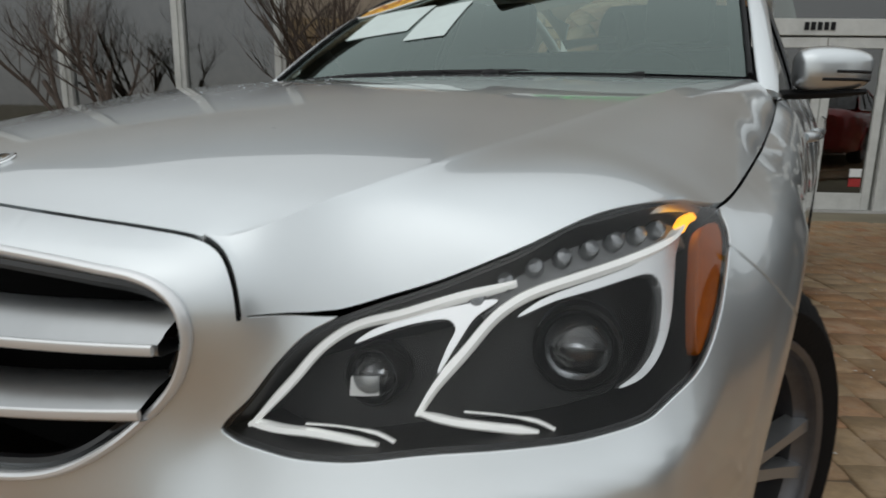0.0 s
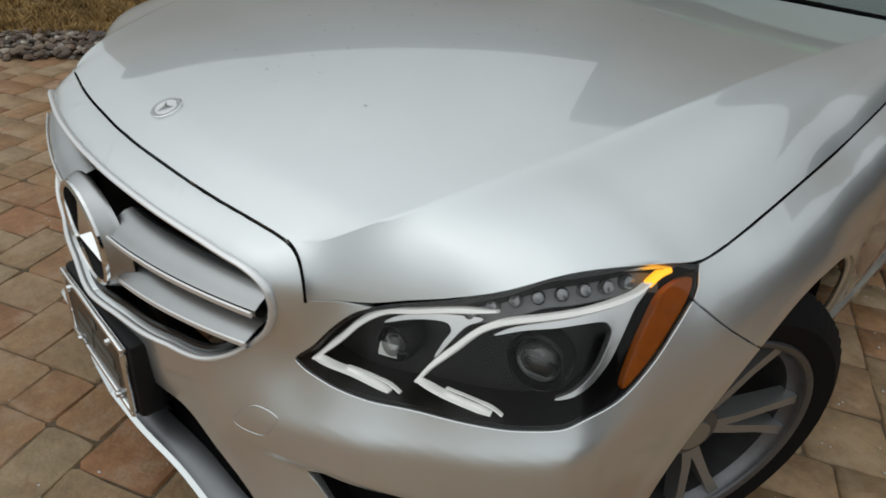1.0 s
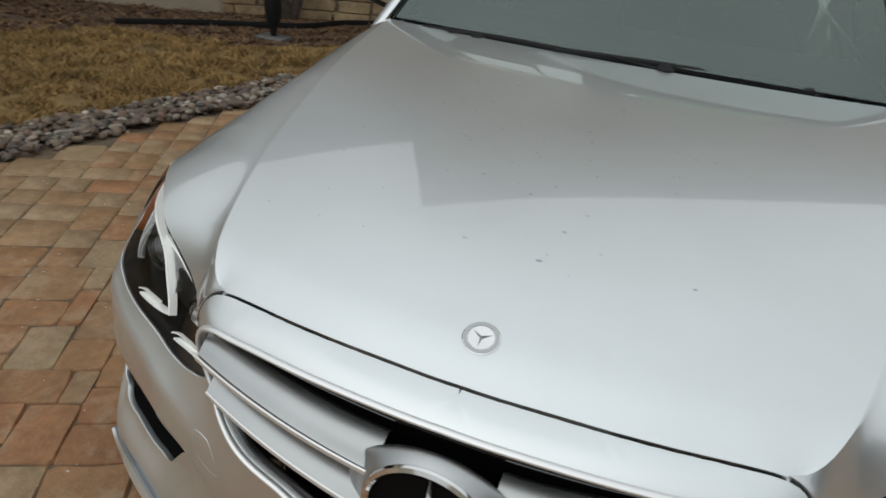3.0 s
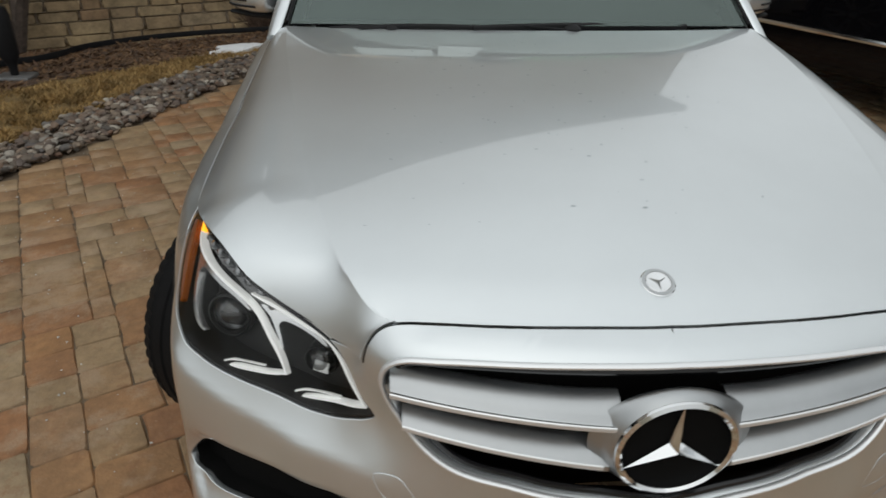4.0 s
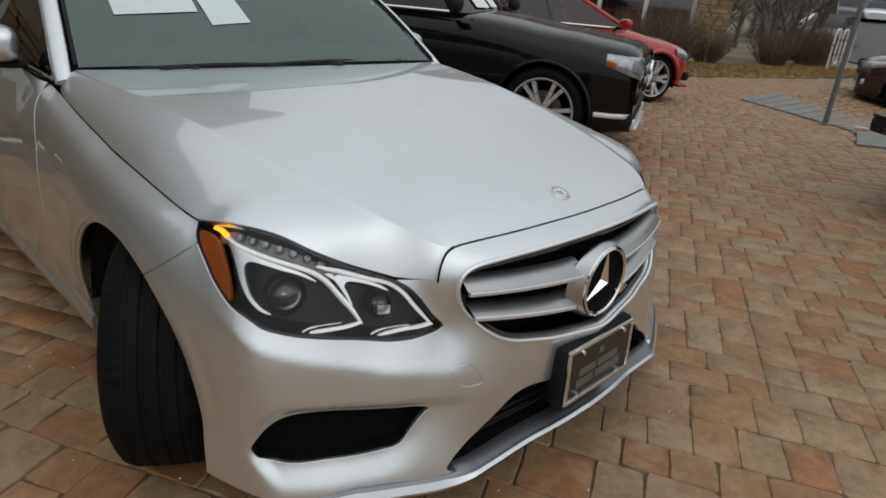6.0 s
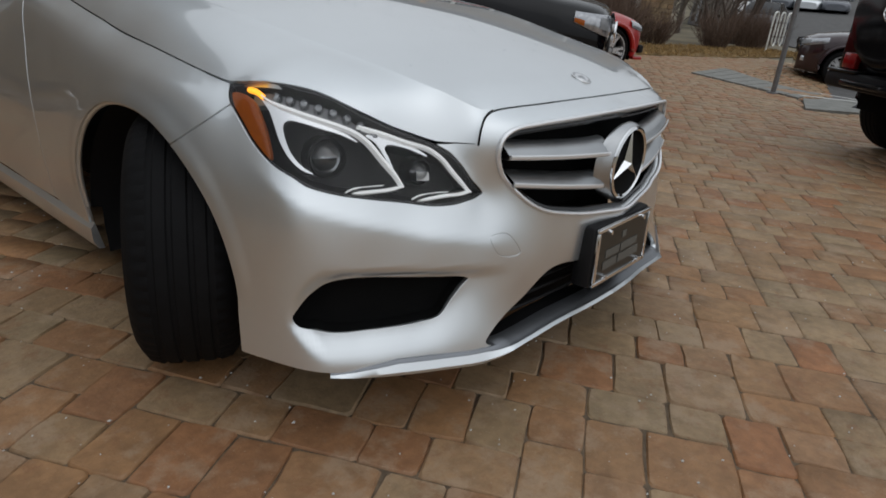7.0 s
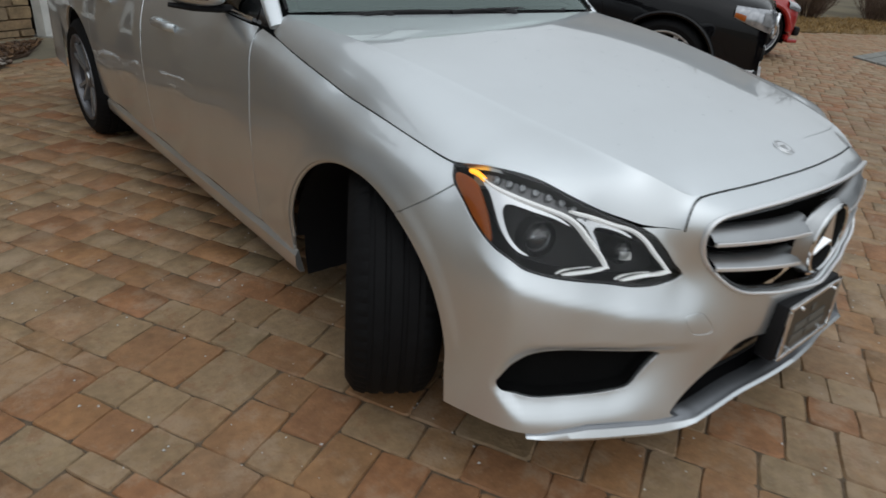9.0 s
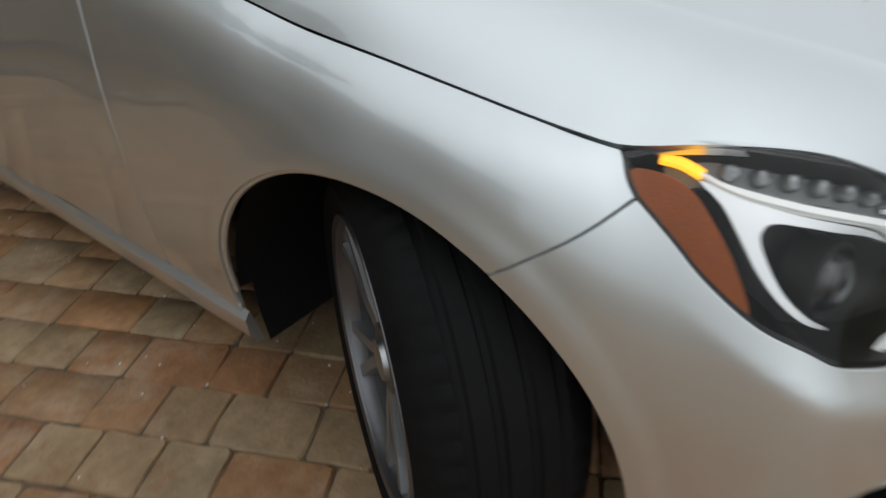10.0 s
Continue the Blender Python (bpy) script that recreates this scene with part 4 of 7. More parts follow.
for y_ in (2.0, 2.6, 3.2, 3.75, 4.3):
    narrow = 0.0 if y_ < 4 else 0.03
    lift = 0.012 * (y_ - 1.5)
    DOORS += [(.853 - narrow, y_, .19), (.882 - narrow, y_, .30), (.905 - narrow, y_, .48), (.910 - narrow, y_, .62), (.895 - narrow, y_, .745 + lift), (.866 - narrow, y_, .82 + lift), (.812 - narrow, y_, .90 + 2 * lift)]
RAILS = []
# the rails that bound bonnet and grille are sampled closely, so that the sheet stays taut between them
for line_, step_ in (([(-.2, .1326, .758), (0, .121, .761), (.2, .1326, .758), (.37, .159, .751), (.43, .166, .744), (.462, .168, .728), (.478, .164, .70), (.483, .163, .679)], .035),
                     ([(-.19, .0745, .7305), (0, .062, .734), (.19, .0745, .7305), (.36, .106, .7225), (.415, .118, .714), (.44, .127, .695)], .035),
                     ([(-.2, .1004, .7495), (0, .088, .7525), (.2, .1004, .7495), (.37, .130, .742), (.43, .142, .73)], .035),
                     ([(.829, .556, .765), (.833, .60, .771), (.836, .66, .779), (.836, .857, .802), (.833, 1.005, .817), (.832, 1.113, .836), (.827, 1.265, .860), (.820, 1.42, .889), (.815, 1.55, .905)], .05),
                     ([(.852, .575, .749), (.866, .66, .760), (.870, .76, .772), (.869, .88, .786), (.866, 1.02, .801), (.865, 1.13, .819), (.861, 1.28, .842), (.856, 1.44, .868), (.852, 1.55, .882)], .06)):
    RAILS += [tuple(q) for q in smooth_line(line_, step_) if q[0] >= 0]
NOSE = [q for q in NOSE if q[2] < .71]
FENDER = [q for q in FENDER if q[2] < .74 or q[0] > .86]
skin_stiff = np.array([8e-4] * len(NOSE + RAILS) + [3e-3] * len(LAMP_LOW + LAMP_HIGH + CORNER) + [7e-3] * len(FENDER + DOORS))
SKIN = np.array(NOSE + RAILS + LAMP_LOW + LAMP_HIGH + CORNER + FENDER + DOORS)
mid_part = (SKIN[:, 0] > 0) & (SKIN[:, 0] < .4)
skin_stiff = np.r_[skin_stiff, skin_stiff[mid_part]]
SKIN = np.r_[SKIN, SKIN[mid_part] * [-1, 1, 1]]
LEAN = radians(35)
across = np.array([math.sqrt(.5), -math.sqrt(.5), 0])
lean_out = across * math.cos(LEAN) + np.array([0, 0, math.sin(LEAN)])
lean_up = -across * math.sin(LEAN) + np.array([0, 0, math.cos(LEAN)])
lean_sheet = spline_sheet(np.c_[SKIN[:, 0] + SKIN[:, 1], SKIN @ lean_up], SKIN @ lean_out, skin_stiff)
rough_sheet = spline_sheet(np.c_[SKIN[:, 0] + SKIN[:, 1], SKIN[:, 2]], SKIN[:, 0] - SKIN[:, 1], 1e-2)


def step01(x, a, b):
    t = np.clip((x - a) / (b - a), 0, 1)
    return t * t * (3 - 2 * t)


shoulder_line = smooth_line([(.30, .452), (.50, .461), (.72, .489), (.90, .518), (1.05, .546), (1.15, .568), (1.25, .600), (1.36, .652)], .02)


def pressing(a, b, z):
    """Creases pressed into the sheet: the bumper's shoulder, the scoop round the side intake, the wheel arch's flare."""
    zc = np.interp(a, shoulder_line[:, 0], shoulder_line[:, 1])
    s = (z - zc) / np.where(z > zc, .030, .055)
    shoulder = .0195 * np.exp(-np.sqrt(s * s + .035)) * step01(a, .46, .72) * (1 - step01(a, 1.14, 1.36))
    zf = np.interp(a, [.45, .65, .85, 1.03, 1.085, 1.125, 1.16, 1.18], [.392, .401, .413, .421, .413, .391, .360, .338])
    soft = .016 * step01(a, 1.03, 1.10)
    ledge = .298 + .085 * (1 - step01(a, .60, .80))
    scoop = -.029 * (1 - step01(z, zf - .008 - soft, zf + .013 + soft)) * step01(z, .228, ledge) * step01(a, .46, .72) * (1 - step01(a + np.maximum(0, .31 - z) * 1.25, 1.125, 1.195))
    y = (a - b) / 2
    rho = np.hypot(y - .843, z - .285)
    flare = .007 * (1 - step01(rho, .405, .445)) * step01(z, .30, .42) * (a > 1.0)
    return shoulder + scoop + flare


def skin(P):
    """Flank and nose: a = across + back, and height."""
    P = np.asarray(P, float)
    a, z = P[:, 0], P[:, 1]
    q = rough_sheet(P) * math.sqrt(.5)
    c, s = math.cos(LEAN), math.sin(LEAN)
    for _ in range(5):
        h = c * z - s * q
        v = lean_sheet(np.r_[np.c_[a, h], np.c_[a, h + 1e-3]])
        slope = (v[len(a):] - v[:len(a)]) / 1e-3
        q = q - (c * q + s * z - v[:len(a)]) / np.maximum(.25, c + s * slope)
    b = q * math.sqrt(2)
    b = b + pressing(a, b, z)
    return np.c_[(a + b) / 2, (a - b) / 2, z]


def skin_normal(P, e=0.009):
    P = np.asarray(P, float)
    n = np.cross(skin(P + [e, 0]) - skin(P - [e, 0]), skin(P + [0, e]) - skin(P - [0, e]))
    return n / np.linalg.norm(n, axis=1)[:, None]


def skin_in(depth):
    return lambda P: skin(P) - skin_normal(P) * depth


shut_front = smooth_line([(.121, .761), (.227, .7602), (.333, .758), (.431, .7549), (.529, .751), (.592, .746), (.620, .735), (.634, .712), (.640, .678)], 0.008)
shut_edge = skin(shut_front)
shut_edge[0, 0] = 0
# the bonnet: a taut crown from the shut line to the cowl, a crease each side, and a shoulder that falls to lamp and wing
CROWN_S, CROWN_Z = [-.05, 0, .084, .284, .587, .887, 1.247, 1.36], [.739, .761, .797, .848, .902, .938, .966, .974]
CREASE = smooth_line([(.10, .43), (.169, .462), (.24, .496), (.29, .519), (.39, .552), (.47, .576), (.56, .600), (.73, .636), (.90, .668), (1.07, .698), (1.35, .742), (1.60, .770)], .02)
crown_line = smooth_line([(a_, b_) for a_, b_ in zip(CROWN_S, CROWN_Z)], .01)
front_x = shut_edge[:np.argmax(shut_edge[:, 0] > .445) + 1]
RIM = smooth_line([tuple(shut_edge[-1]), (.51, .197, .676), (.54, .228, .676), (.58, .261, .692), (.624, .288, .709), (.687, .325, .741), (.744, .393, .773), (.799, .478, .780), (.829, .556, .770), (.834, .60, .773),
                   (.836, .66, .779), (.836, .857, .802), (.833, 1.005, .817), (.832, 1.113, .836), (.827, 1.265, .860), (.820, 1.42, .889), (.806, 1.476, .899)], .01)


def front_y(x):
    """How far back the bonnet's front edge lies."""
    x = np.abs(x)
    return .121 + .29 * x * x * (1 - .35 * step01(x, .3, .8))


def hood_z(P):
    """The crown of the bonnet between its creases."""
    P = np.asarray(P, float)
    x, y = np.abs(P[:, 0]), P[:, 1]
    return np.interp(y - front_y(x), crown_line[:, 0], crown_line[:, 1]) - (.052 - .027 * step01(y, .5, 1.1)) * x * x


def hood_normal(P, e=0.03):
    P = np.asarray(P, float)
    n = np.c_[-(hood_z(P + [e, 0]) - hood_z(P - [e, 0])) / (2 * e), -(hood_z(P + [0, e]) - hood_z(P - [0, e])) / (2 * e), np.ones(len(P))]
    return n / np.linalg.norm(n, axis=1)[:, None]


def corner_edge(x0, t, start):
    """The bonnet's edge round the grille's corner, a shut gap away from the bumper."""
    d = np.r_[0, np.cumsum(np.linalg.norm(np.diff(shut_edge, axis=0), axis=1))]
    d0 = np.interp(x0, shut_edge[:, 0], d)
    at = lambda q: np.array([np.interp(q, d, shut_edge[:, k]) for k in range(3)])
    s_ = d0 + (d[-1] - d0) * t
    run = at(min(s_ + .006, d[-1])) - at(s_ - .006)
    run /= np.linalg.norm(run)
    side = np.cross(run, [0.3, -.75, .6])
    side /= np.linalg.norm(side)
    side *= np.sign(side[0] + side[1] * .5)
    first = at(d0) + [0, .0035, .001]
    return at(s_) + side * .0052 + (start - first) * (1 - t) ** 3 + np.array([0, 0, .0035 * t ** 8])


def bonnet_section(v):
    """One line across half the bonnet, from its middle out to lamp or wing; v runs from the front edge to the cowl."""
    def along(x):
        edge = np.interp(x, front_x[:, 0], front_x[:, 1])
        return edge * (1 - v) + (1.352 + .21 * x * x) * v

    xk = .46
    for _ in range(30):
        xk = .5 * xk + .5 * float(np.interp(along(xk), CREASE[:, 0], CREASE[:, 1]))
    xk -= .036 * math.exp(-max(0, v - .0042) / .016)
    lift = math.exp(-v / .035)
    xs = np.concatenate([np.linspace(0, xk - .03, 16), xk - np.array([.018, .009, .003])])

    def crown(x):
        x = np.atleast_1d(x)
        y = along(x)
        z = hood_z(np.c_[x, y])
        z0 = hood_z(np.c_[x, np.interp(x, front_x[:, 0], front_x[:, 1])])
        return np.c_[x, y, z + (np.interp(x, front_x[:, 0], front_x[:, 2]) - z0) * lift]

    inner = crown(xs)
    K = crown(xk)[0]
    ry = .163 + (K[1] - along_front) * (1.476 - .163) / (1.476 - along_front)
    R = np.array([np.interp(ry, RIM[:, 1], RIM[:, k]) for k in range(3)])
    D = R - K
    R = K + D * (1 - (.0022 + .0036 * (1 - step01(ry, .2, .27))) / np.linalg.norm(D))
    D = R - K
    near = 1 - step01(K[1], .20, .52)
    corner = math.exp(-v / .018)
    turn_in = math.exp(-max(0, v - .0042) / .012)
    out = []
    s0 = .35 + (.95 - .35) * near
    s1 = 2.4 + (1.0 - 2.4) * near
    s0, s1 = s0 * (1 - corner), s1 * (1 - corner) + 2.2 * corner
    x0, x1 = 1 + .6 * corner, 1 - .9 * corner
    T0, T1 = D * [x0, 1, s0], D * [x1, 1, s1]
    for t in [0, .03, .07] + lin(.13, .94, 15) + [1]:
        a, b, c, d = 2 * t**3 - 3 * t**2 + 1, t**3 - 2 * t**2 + t, -2 * t**3 + 3 * t**2, t**3 - t**2
        wide = t * math.hypot(D[0], D[1])
        fold = .0044 * (1 - math.exp(-v / .05)) * (1 - .55 * step01(K[1], .25, .5)) * (1 - step01(K[1], .5, 1.15)) * (1 - math.exp(-wide / .013)) * (1 - t) ** 1.5
        p = a * K + b * T0 + c * R + d * T1 - np.array([0, 0, fold])
        out.append(p * (1 - turn_in) + corner_edge(xk, t, K) * turn_in)
    return np.concatenate([inner, np.array(out)])


along_front = .166


def bonnet_grid(v0, v1, drop):
    vs_ = [v0 + (v1 - v0) * k for k in [0, .004, .009, .016, .025, .036] + lin(.05, 1, 84)]
    half = [bonnet_section(v) for v in vs_]
    rows = [np.concatenate([(h * [-1, 1, 1])[:0:-1], h]) for h in half]
    G = np.array(rows)
    du, dv = np.gradient(G, axis=1), np.gradient(G, axis=0)
    n = np.cross(du, dv)
    n /= np.linalg.norm(n, axis=2)[:, :, None]
    return G - n * drop, n


def grid_mesh(G):
    a, b = G.shape[:2]
    return G.reshape(-1, 3).tolist(), [(i * b + j, i * b + j + 1, (i + 1) * b + j + 1, (i + 1) * b + j) for i in range(a - 1) for j in range(b - 1)]


def middle(z):
    """The coordinate a of the skin on the centre line at height z."""
    a = 0.03
    for _ in range(12):
        a -= float(skin([[a, z]])[0, 0])
    return a


def at_y(y, z):
    """The coordinate a of the skin at a place along the flank."""
    a = y + 0.9
    for _ in range(9):
        a += y - float(skin([[a, z]])[0, 1])
    return a


GRILLE = [(.0, .7345), (.126, .7325), (.247, .728), (.36, .721), (.415, .714), (.442, .695), (.449, .662), (.434, .618), (.405, .580), (.366, .546), (.32, .525), (.247, .509), (.159, .497), (.068, .489), (0, .484)]


def front_a(x, z):
    a = x + 0.1
    for _ in range(40):
        a += 0.7 * (x - float(skin([[a, z]])[0, 0]))
    return a


grille_az = smooth_line([(front_a(x, z), z) for x, z in GRILLE], 0.008)
lamp_bottom = smooth_line([(.768, .674), (.725, .659), (.686, .634), (.650, .604), (.611, .573), (.63, .562), (.655, .557), (.697, .551), (.744, .550), (.792, .553), (.884, .565), (.971, .575), (1.056, .585), (1.136, .60), (1.178, .615),
                           (1.246, .636), (1.303, .668), (1.342, .70), (1.376, .727)], 0.008)
lamp_side = smooth_line([(1.376, .727), (1.386, .745), (1.386, .766)], 0.008)
lamp_top = smooth_line([(1.386, .766), (1.332, .778), (1.281, .786), (1.232, .785), (1.184, .781), (1.137, .775), (1.09, .768), (1.048, .755), (1.008, .741), (.960, .726), (.914, .711), (.865, .698), (.815, .686), (.768, .674)], 0.008)
ARCH_Y, ARCH_C, ARCH_Z, ARCH_R = 0.833, 0.843, 0.285, 0.393


def arch_line(y0, t0, t1, n=60, grow=0.0):
    pts = []
    for k in range(n):
        t = t0 + (t1 - t0) * k / (n - 1)
        y, z = y0 - (ARCH_R + grow) * math.cos(t), ARCH_Z + (ARCH_R + grow) * math.sin(t)
        pts.append((at_y(y, z), z))
    return np.array(pts)


seam_t = math.acos((ARCH_C - 0.648) / ARCH_R)
arch_front = arch_line(ARCH_C, seam_t, math.radians(2), 34)
arch_rear = arch_line(ARCH_C, math.radians(178), seam_t + 0.008, 60)
seam = np.array([(1.376 + (arch_front[0][0] - 1.376) * k / 8, .727 + (arch_front[0][1] - .727) * k / 8) for k in range(9)])
INTAKE = [(.199, .368), (.269, .373), (.33, .369), (.37, .354), (.40, .335), (.43, .315), (.51, .276), (.562, .236), (.545, .222), (.43, .227), (.2, .234)]
intake_az = smooth_line([(middle(.37), .367)] + INTAKE + [(middle(.237), .237)], 0.01)
FOG = [(.638, .386), (.74, .396), (.85, .403), (.95, .409), (1.03, .409), (1.085, .399), (1.125, .374), (1.160, .341), (1.174, .322), (1.155, .304), (1.09, .293), (1.01, .289), (.88, .290), (.78, .293), (.725, .303), (.690, .337), (.660, .366)]
fog_az = smooth_line(FOG, 0.01, closed=True)
WASH = [(.578, .480), (.53, .486), (.503, .476), (.463, .437), (.482, .428), (.538, .434), (.566, .457)]
wash_az = smooth_line(WASH, 0.008, closed=True)
bumper_low = smooth_line([(1.335, .212), (1.246, .215), (1.08, .215), (.915, .209), (.80, .205), (.70, .202), (.60, .20), (.50, .205), (.35, .217), (.2, .225), (middle(.228), .228)], 0.012)


def inset(loop, d):
    """Draws a closed loop in by d."""
    L = np.asarray(loop, float)
    t = np.roll(L, -1, 0) - np.roll(L, 1, 0)
    t /= np.linalg.norm(t, axis=1)[:, None] + 1e-9
    area = 0.5 * np.sum(L[:, 0] * np.roll(L[:, 1], -1) - np.roll(L[:, 0], -1) * L[:, 1])
    return L + np.c_[-t[:, 1], t[:, 0]] * d * (1 if area > 0 else -1)


def tidy(loop, gap=0.002):
    out = [loop[0]]
    for p in loop[1:]:
        if np.hypot(*(np.asarray(p) - out[-1])) > gap:
            out.append(p)
    if np.hypot(*(np.asarray(out[0]) - out[-1])) < gap:
        out.pop()
    return np.array(out)


sedan = thing("silver_sedan", "silver metallic sedan with a chrome grille and front wheels turned", "car")


def half_and_half(name, P, N, m, label=""):
    g, n = both(P, N)
    return part(name, g, m, sedan, label, normals=n)


def one_side(name, g, n, m, side, label="", parent=None):
    if side < 0:
        g, n = mirrored(g), [(-q[0], q[1], q[2]) for q in n]
    return part(name, g, m, parent or sedan, label, normals=n)


# bumper
zs = lambda a, b, n: [(middle(z), z) for z in lin(a, b, n)]
mid_high = zs(.367, .484, 12)
bridge = np.array([(.655, .679), (.685, .678), (.71, .6765), (.74, .674)])
bumper_line = np.concatenate([zs(.742, .763, 5)[:-1], shut_front[:-1], bridge, lamp_bottom, seam[1:-1], arch_front, bumper_low, intake_az[::-1], mid_high[1:-1], grille_az[::-1]])
bumper_line = tidy(bumper_line)
G, N = trimmed(skin, skin_normal, bumper_line, [fog_az, wash_az], 0.012, 0.016)
bumper = half_and_half("bumper", G, N, M_SILVER, "silver bumper cover wrapping the nose")
Gw, Nw = trimmed(skin, skin_normal, inset(wash_az, 0.0028), (), 0.01, 0.01)
for side in (1, -1):
    one_side("washer_cover", Gw, Nw, M_SILVER, side, parent=bumper)

# bonnet, with its edges turned in
G, N = bonnet_grid(.0042, .997, 0.0)
ring_ = np.concatenate([G[0], G[1:, -1], G[-1, ::-1][1:], G[::-1, 0][1:-1]])
ring_n = np.concatenate([N[0], N[1:, -1], N[-1, ::-1][1:], N[::-1, 0][1:-1]])
hem = np.concatenate([ring_, ring_ - ring_n * .016])
m_ = len(ring_)
hem_g = (hem.tolist(), [(i, m_ + i, m_ + (i + 1) % m_, (i + 1) % m_) for i in range(m_)])
bonnet = part("bonnet", join(grid_mesh(G), hem_g), M_SILVER, sedan, "closed silver bonnet with faint water spots")
# near-black sheet under the whole bonnet, so its shut gaps read as shaded
G, N = bonnet_grid(.002, 1.0, .018)
part("bonnet_gap_shade", grid_mesh(G), M_DARK, sedan)
# added dark tube for the shade deep in the shut gap round each grille corner
gap_line = skin_in(.0035)(shut_front[30:])
turned = step01(gap_line[:, 0], .42, .455)[:, None]
gap_line = gap_line + turned * [.0027, 0, 0] + (1 - turned) * [0, .0022, 0]
for side in (1, -1):
    part("corner_gap_shade", tube([(side * x, y, z) for x, y, z in gap_line], .0026, 6), M_DARK, sedan)

# a few drops of rain left on the bonnet
rnd_drops = random.Random(12)
drops = []
for k in range(90):
    x, y = rnd_drops.gauss(-.1, .22), rnd_drops.uniform(.35, 1.25)
    if abs(x) > .55:
        continue
    r = rnd_drops.uniform(.0012, .0032)
    n_ = Vector(hood_normal([[x, y]])[0])
    m_ = Matrix.Translation((x, y, float(hood_z([[x, y]])[0]))) @ n_.to_track_quat("Z", "Y").to_matrix().to_4x4() @ Matrix.Diagonal((rnd_drops.uniform(1, 2.2), 1, .45, 1))
    drops.append(moved(spin([(-.1 * r, r), (.5 * r, .85 * r), (.85 * r, .5 * r), (r, 0)], 9, axis="Z"), m_))
tagged(part("rain_water", join(*drops), M_DROP, bonnet), "scattered small rain drops", kind="stuff")

# front wings
wing_top = smooth_line([(1.388, .766), (1.436, .771), (1.496, .779), (1.693, .802), (1.838, .817), (1.945, .836), (2.092, .860), (2.240, .889), (2.34, .903)], 0.012)
wing_back = smooth_line([(2.362, .890), (2.368, .85), (2.366, .733), (2.364, .66), (2.358, .55), (2.352, .40), (2.345, .27)], 0.012)
wing_low = [(2.25, .255), (2.115, .25)]
arch_low = [tuple(p) for p in arch_rear if p[1] > .255]
wing_line = tidy(np.concatenate([wing_top, wing_back, wing_low, arch_low, (seam + [.0022, .0022])[::-1][1:], lamp_side[1:-1]]))
G, N = trimmed(skin, skin_normal, inset(wing_line, 0.0010), (), 0.012, 0.014, 0.0015)
for side in (1, -1):
    one_side("front_wing", G, N, M_SILVER, side, "silver front wing over the wheel arch")

# doors and quarters along the flank
def flank(name, y0, y1, top0, top1, rear_arch, label):
    a0, a1 = at_y(y0, .6), at_y(y1, .6)
    lead = (lambda z: float(np.interp(z, wing_back[::-1, 1], wing_back[::-1, 0])) + .0045) if y0 < 2 else (lambda z: a0 + .001)
    a0 = lead(top0)
    line = [(lead(z), z) for z in lin(.27, top0, 30)] + [(a0 + (a1 - a0) * k / 30, top0 + (top1 - top0) * k / 30) for k in range(1, 30)] + [(a1, z) for z in lin(top1, .27, 30)]
    if rear_arch:
        arc = arch_line(3.707, math.radians(178), math.radians(2), 60)
        line = [p for p in line if not (p[0] > a1 - .001 and p[1] < .3)]
        line += [tuple(p) for p in arc if p[1] > .29]
    else:
        line += [(a1 + (lead(.27) - a1) * k / 20, .27) for k in range(1, 20)]
    G, N = trimmed(skin, skin_normal, inset(tidy(np.array(line)), 0.0009), (), 0.03, 0.014, 0.0012)
    for side in (1, -1):
        o = one_side(name, G, N, M_SILVER, side, label)
        if name == "door":
            y = y1 - 0.14
            h = skin([[at_y(y, .80), .80], [at_y(y - .2, .80), .80]])
            pts = [(side * (h[0, 0] + .002), h[0, 1], .80), (side * (h[0, 0] + .028), h[0, 1] - .03, .803), (side * (h[1, 0] + .028), h[1, 1] + .03, .803), (side * (h[1, 0] + .002), h[1, 1], .80)]
            part("door_handle", tube(smooth_line(pts, .02), .012, 8, flat=1.3), M_SILVER, o)


flank("door", 1.478, 2.52, .905, .938, False, "closed silver door")
flank("door", 2.525, 3.36, .938, .955, False, "closed silver door")
quarter_line = [(at_y(3.365, .6), z) for z in lin(.27, .955, 24)] + [(a, .955) for a in lin(at_y(3.365, .6) + .03, at_y(4.25, .6), 30)] + [(at_y(4.25, .6), z) for z in lin(.93, .27, 24)]
quarter_line += [tuple(p) for p in arch_line(3.707, math.radians(178), math.radians(2), 60) if p[1] > .28]
G, N = trimmed(skin, skin_normal, inset(tidy(np.array(quarter_line)), 0.0018), (), 0.03, 0.014)
for side in (1, -1):
    one_side("rear_quarter", G, N, M_SILVER, side)

# sills
for side in (1, -1):
    def sill(u, v):
        y = 1.222 + u * 2.113
        return [(side * (.866 - .012 * (v > .5)), y, .262), (side * (.879), y, .245), (side * (.876), y, .205), (side * .862, y, .180), (side * .845, y, .178)][int(v)]
    g = sheet(sill, lin(0, 1, 20), [0, 1, 2, 3, 4])
    g = g[0], g[1] + [(0, 1, 2, 3, 4), (95, 99, 98, 97, 96)]
    part("side_skirt", g if side < 0 else flip(g), M_SILVER, sedan, "silver side skirt")


# tail
def tail(u, v):
    """A rounded box that closes the rear."""
    y = 4.2 + 0.68 * u
    k = 1 - 0.16 * u ** 4
    t = v * TAU / 2
    x = -.88 * k * math.cos(t)
    z = .25 + (.74 - 0.02 * u) * abs(math.sin(t)) ** .35
    return x, y, z


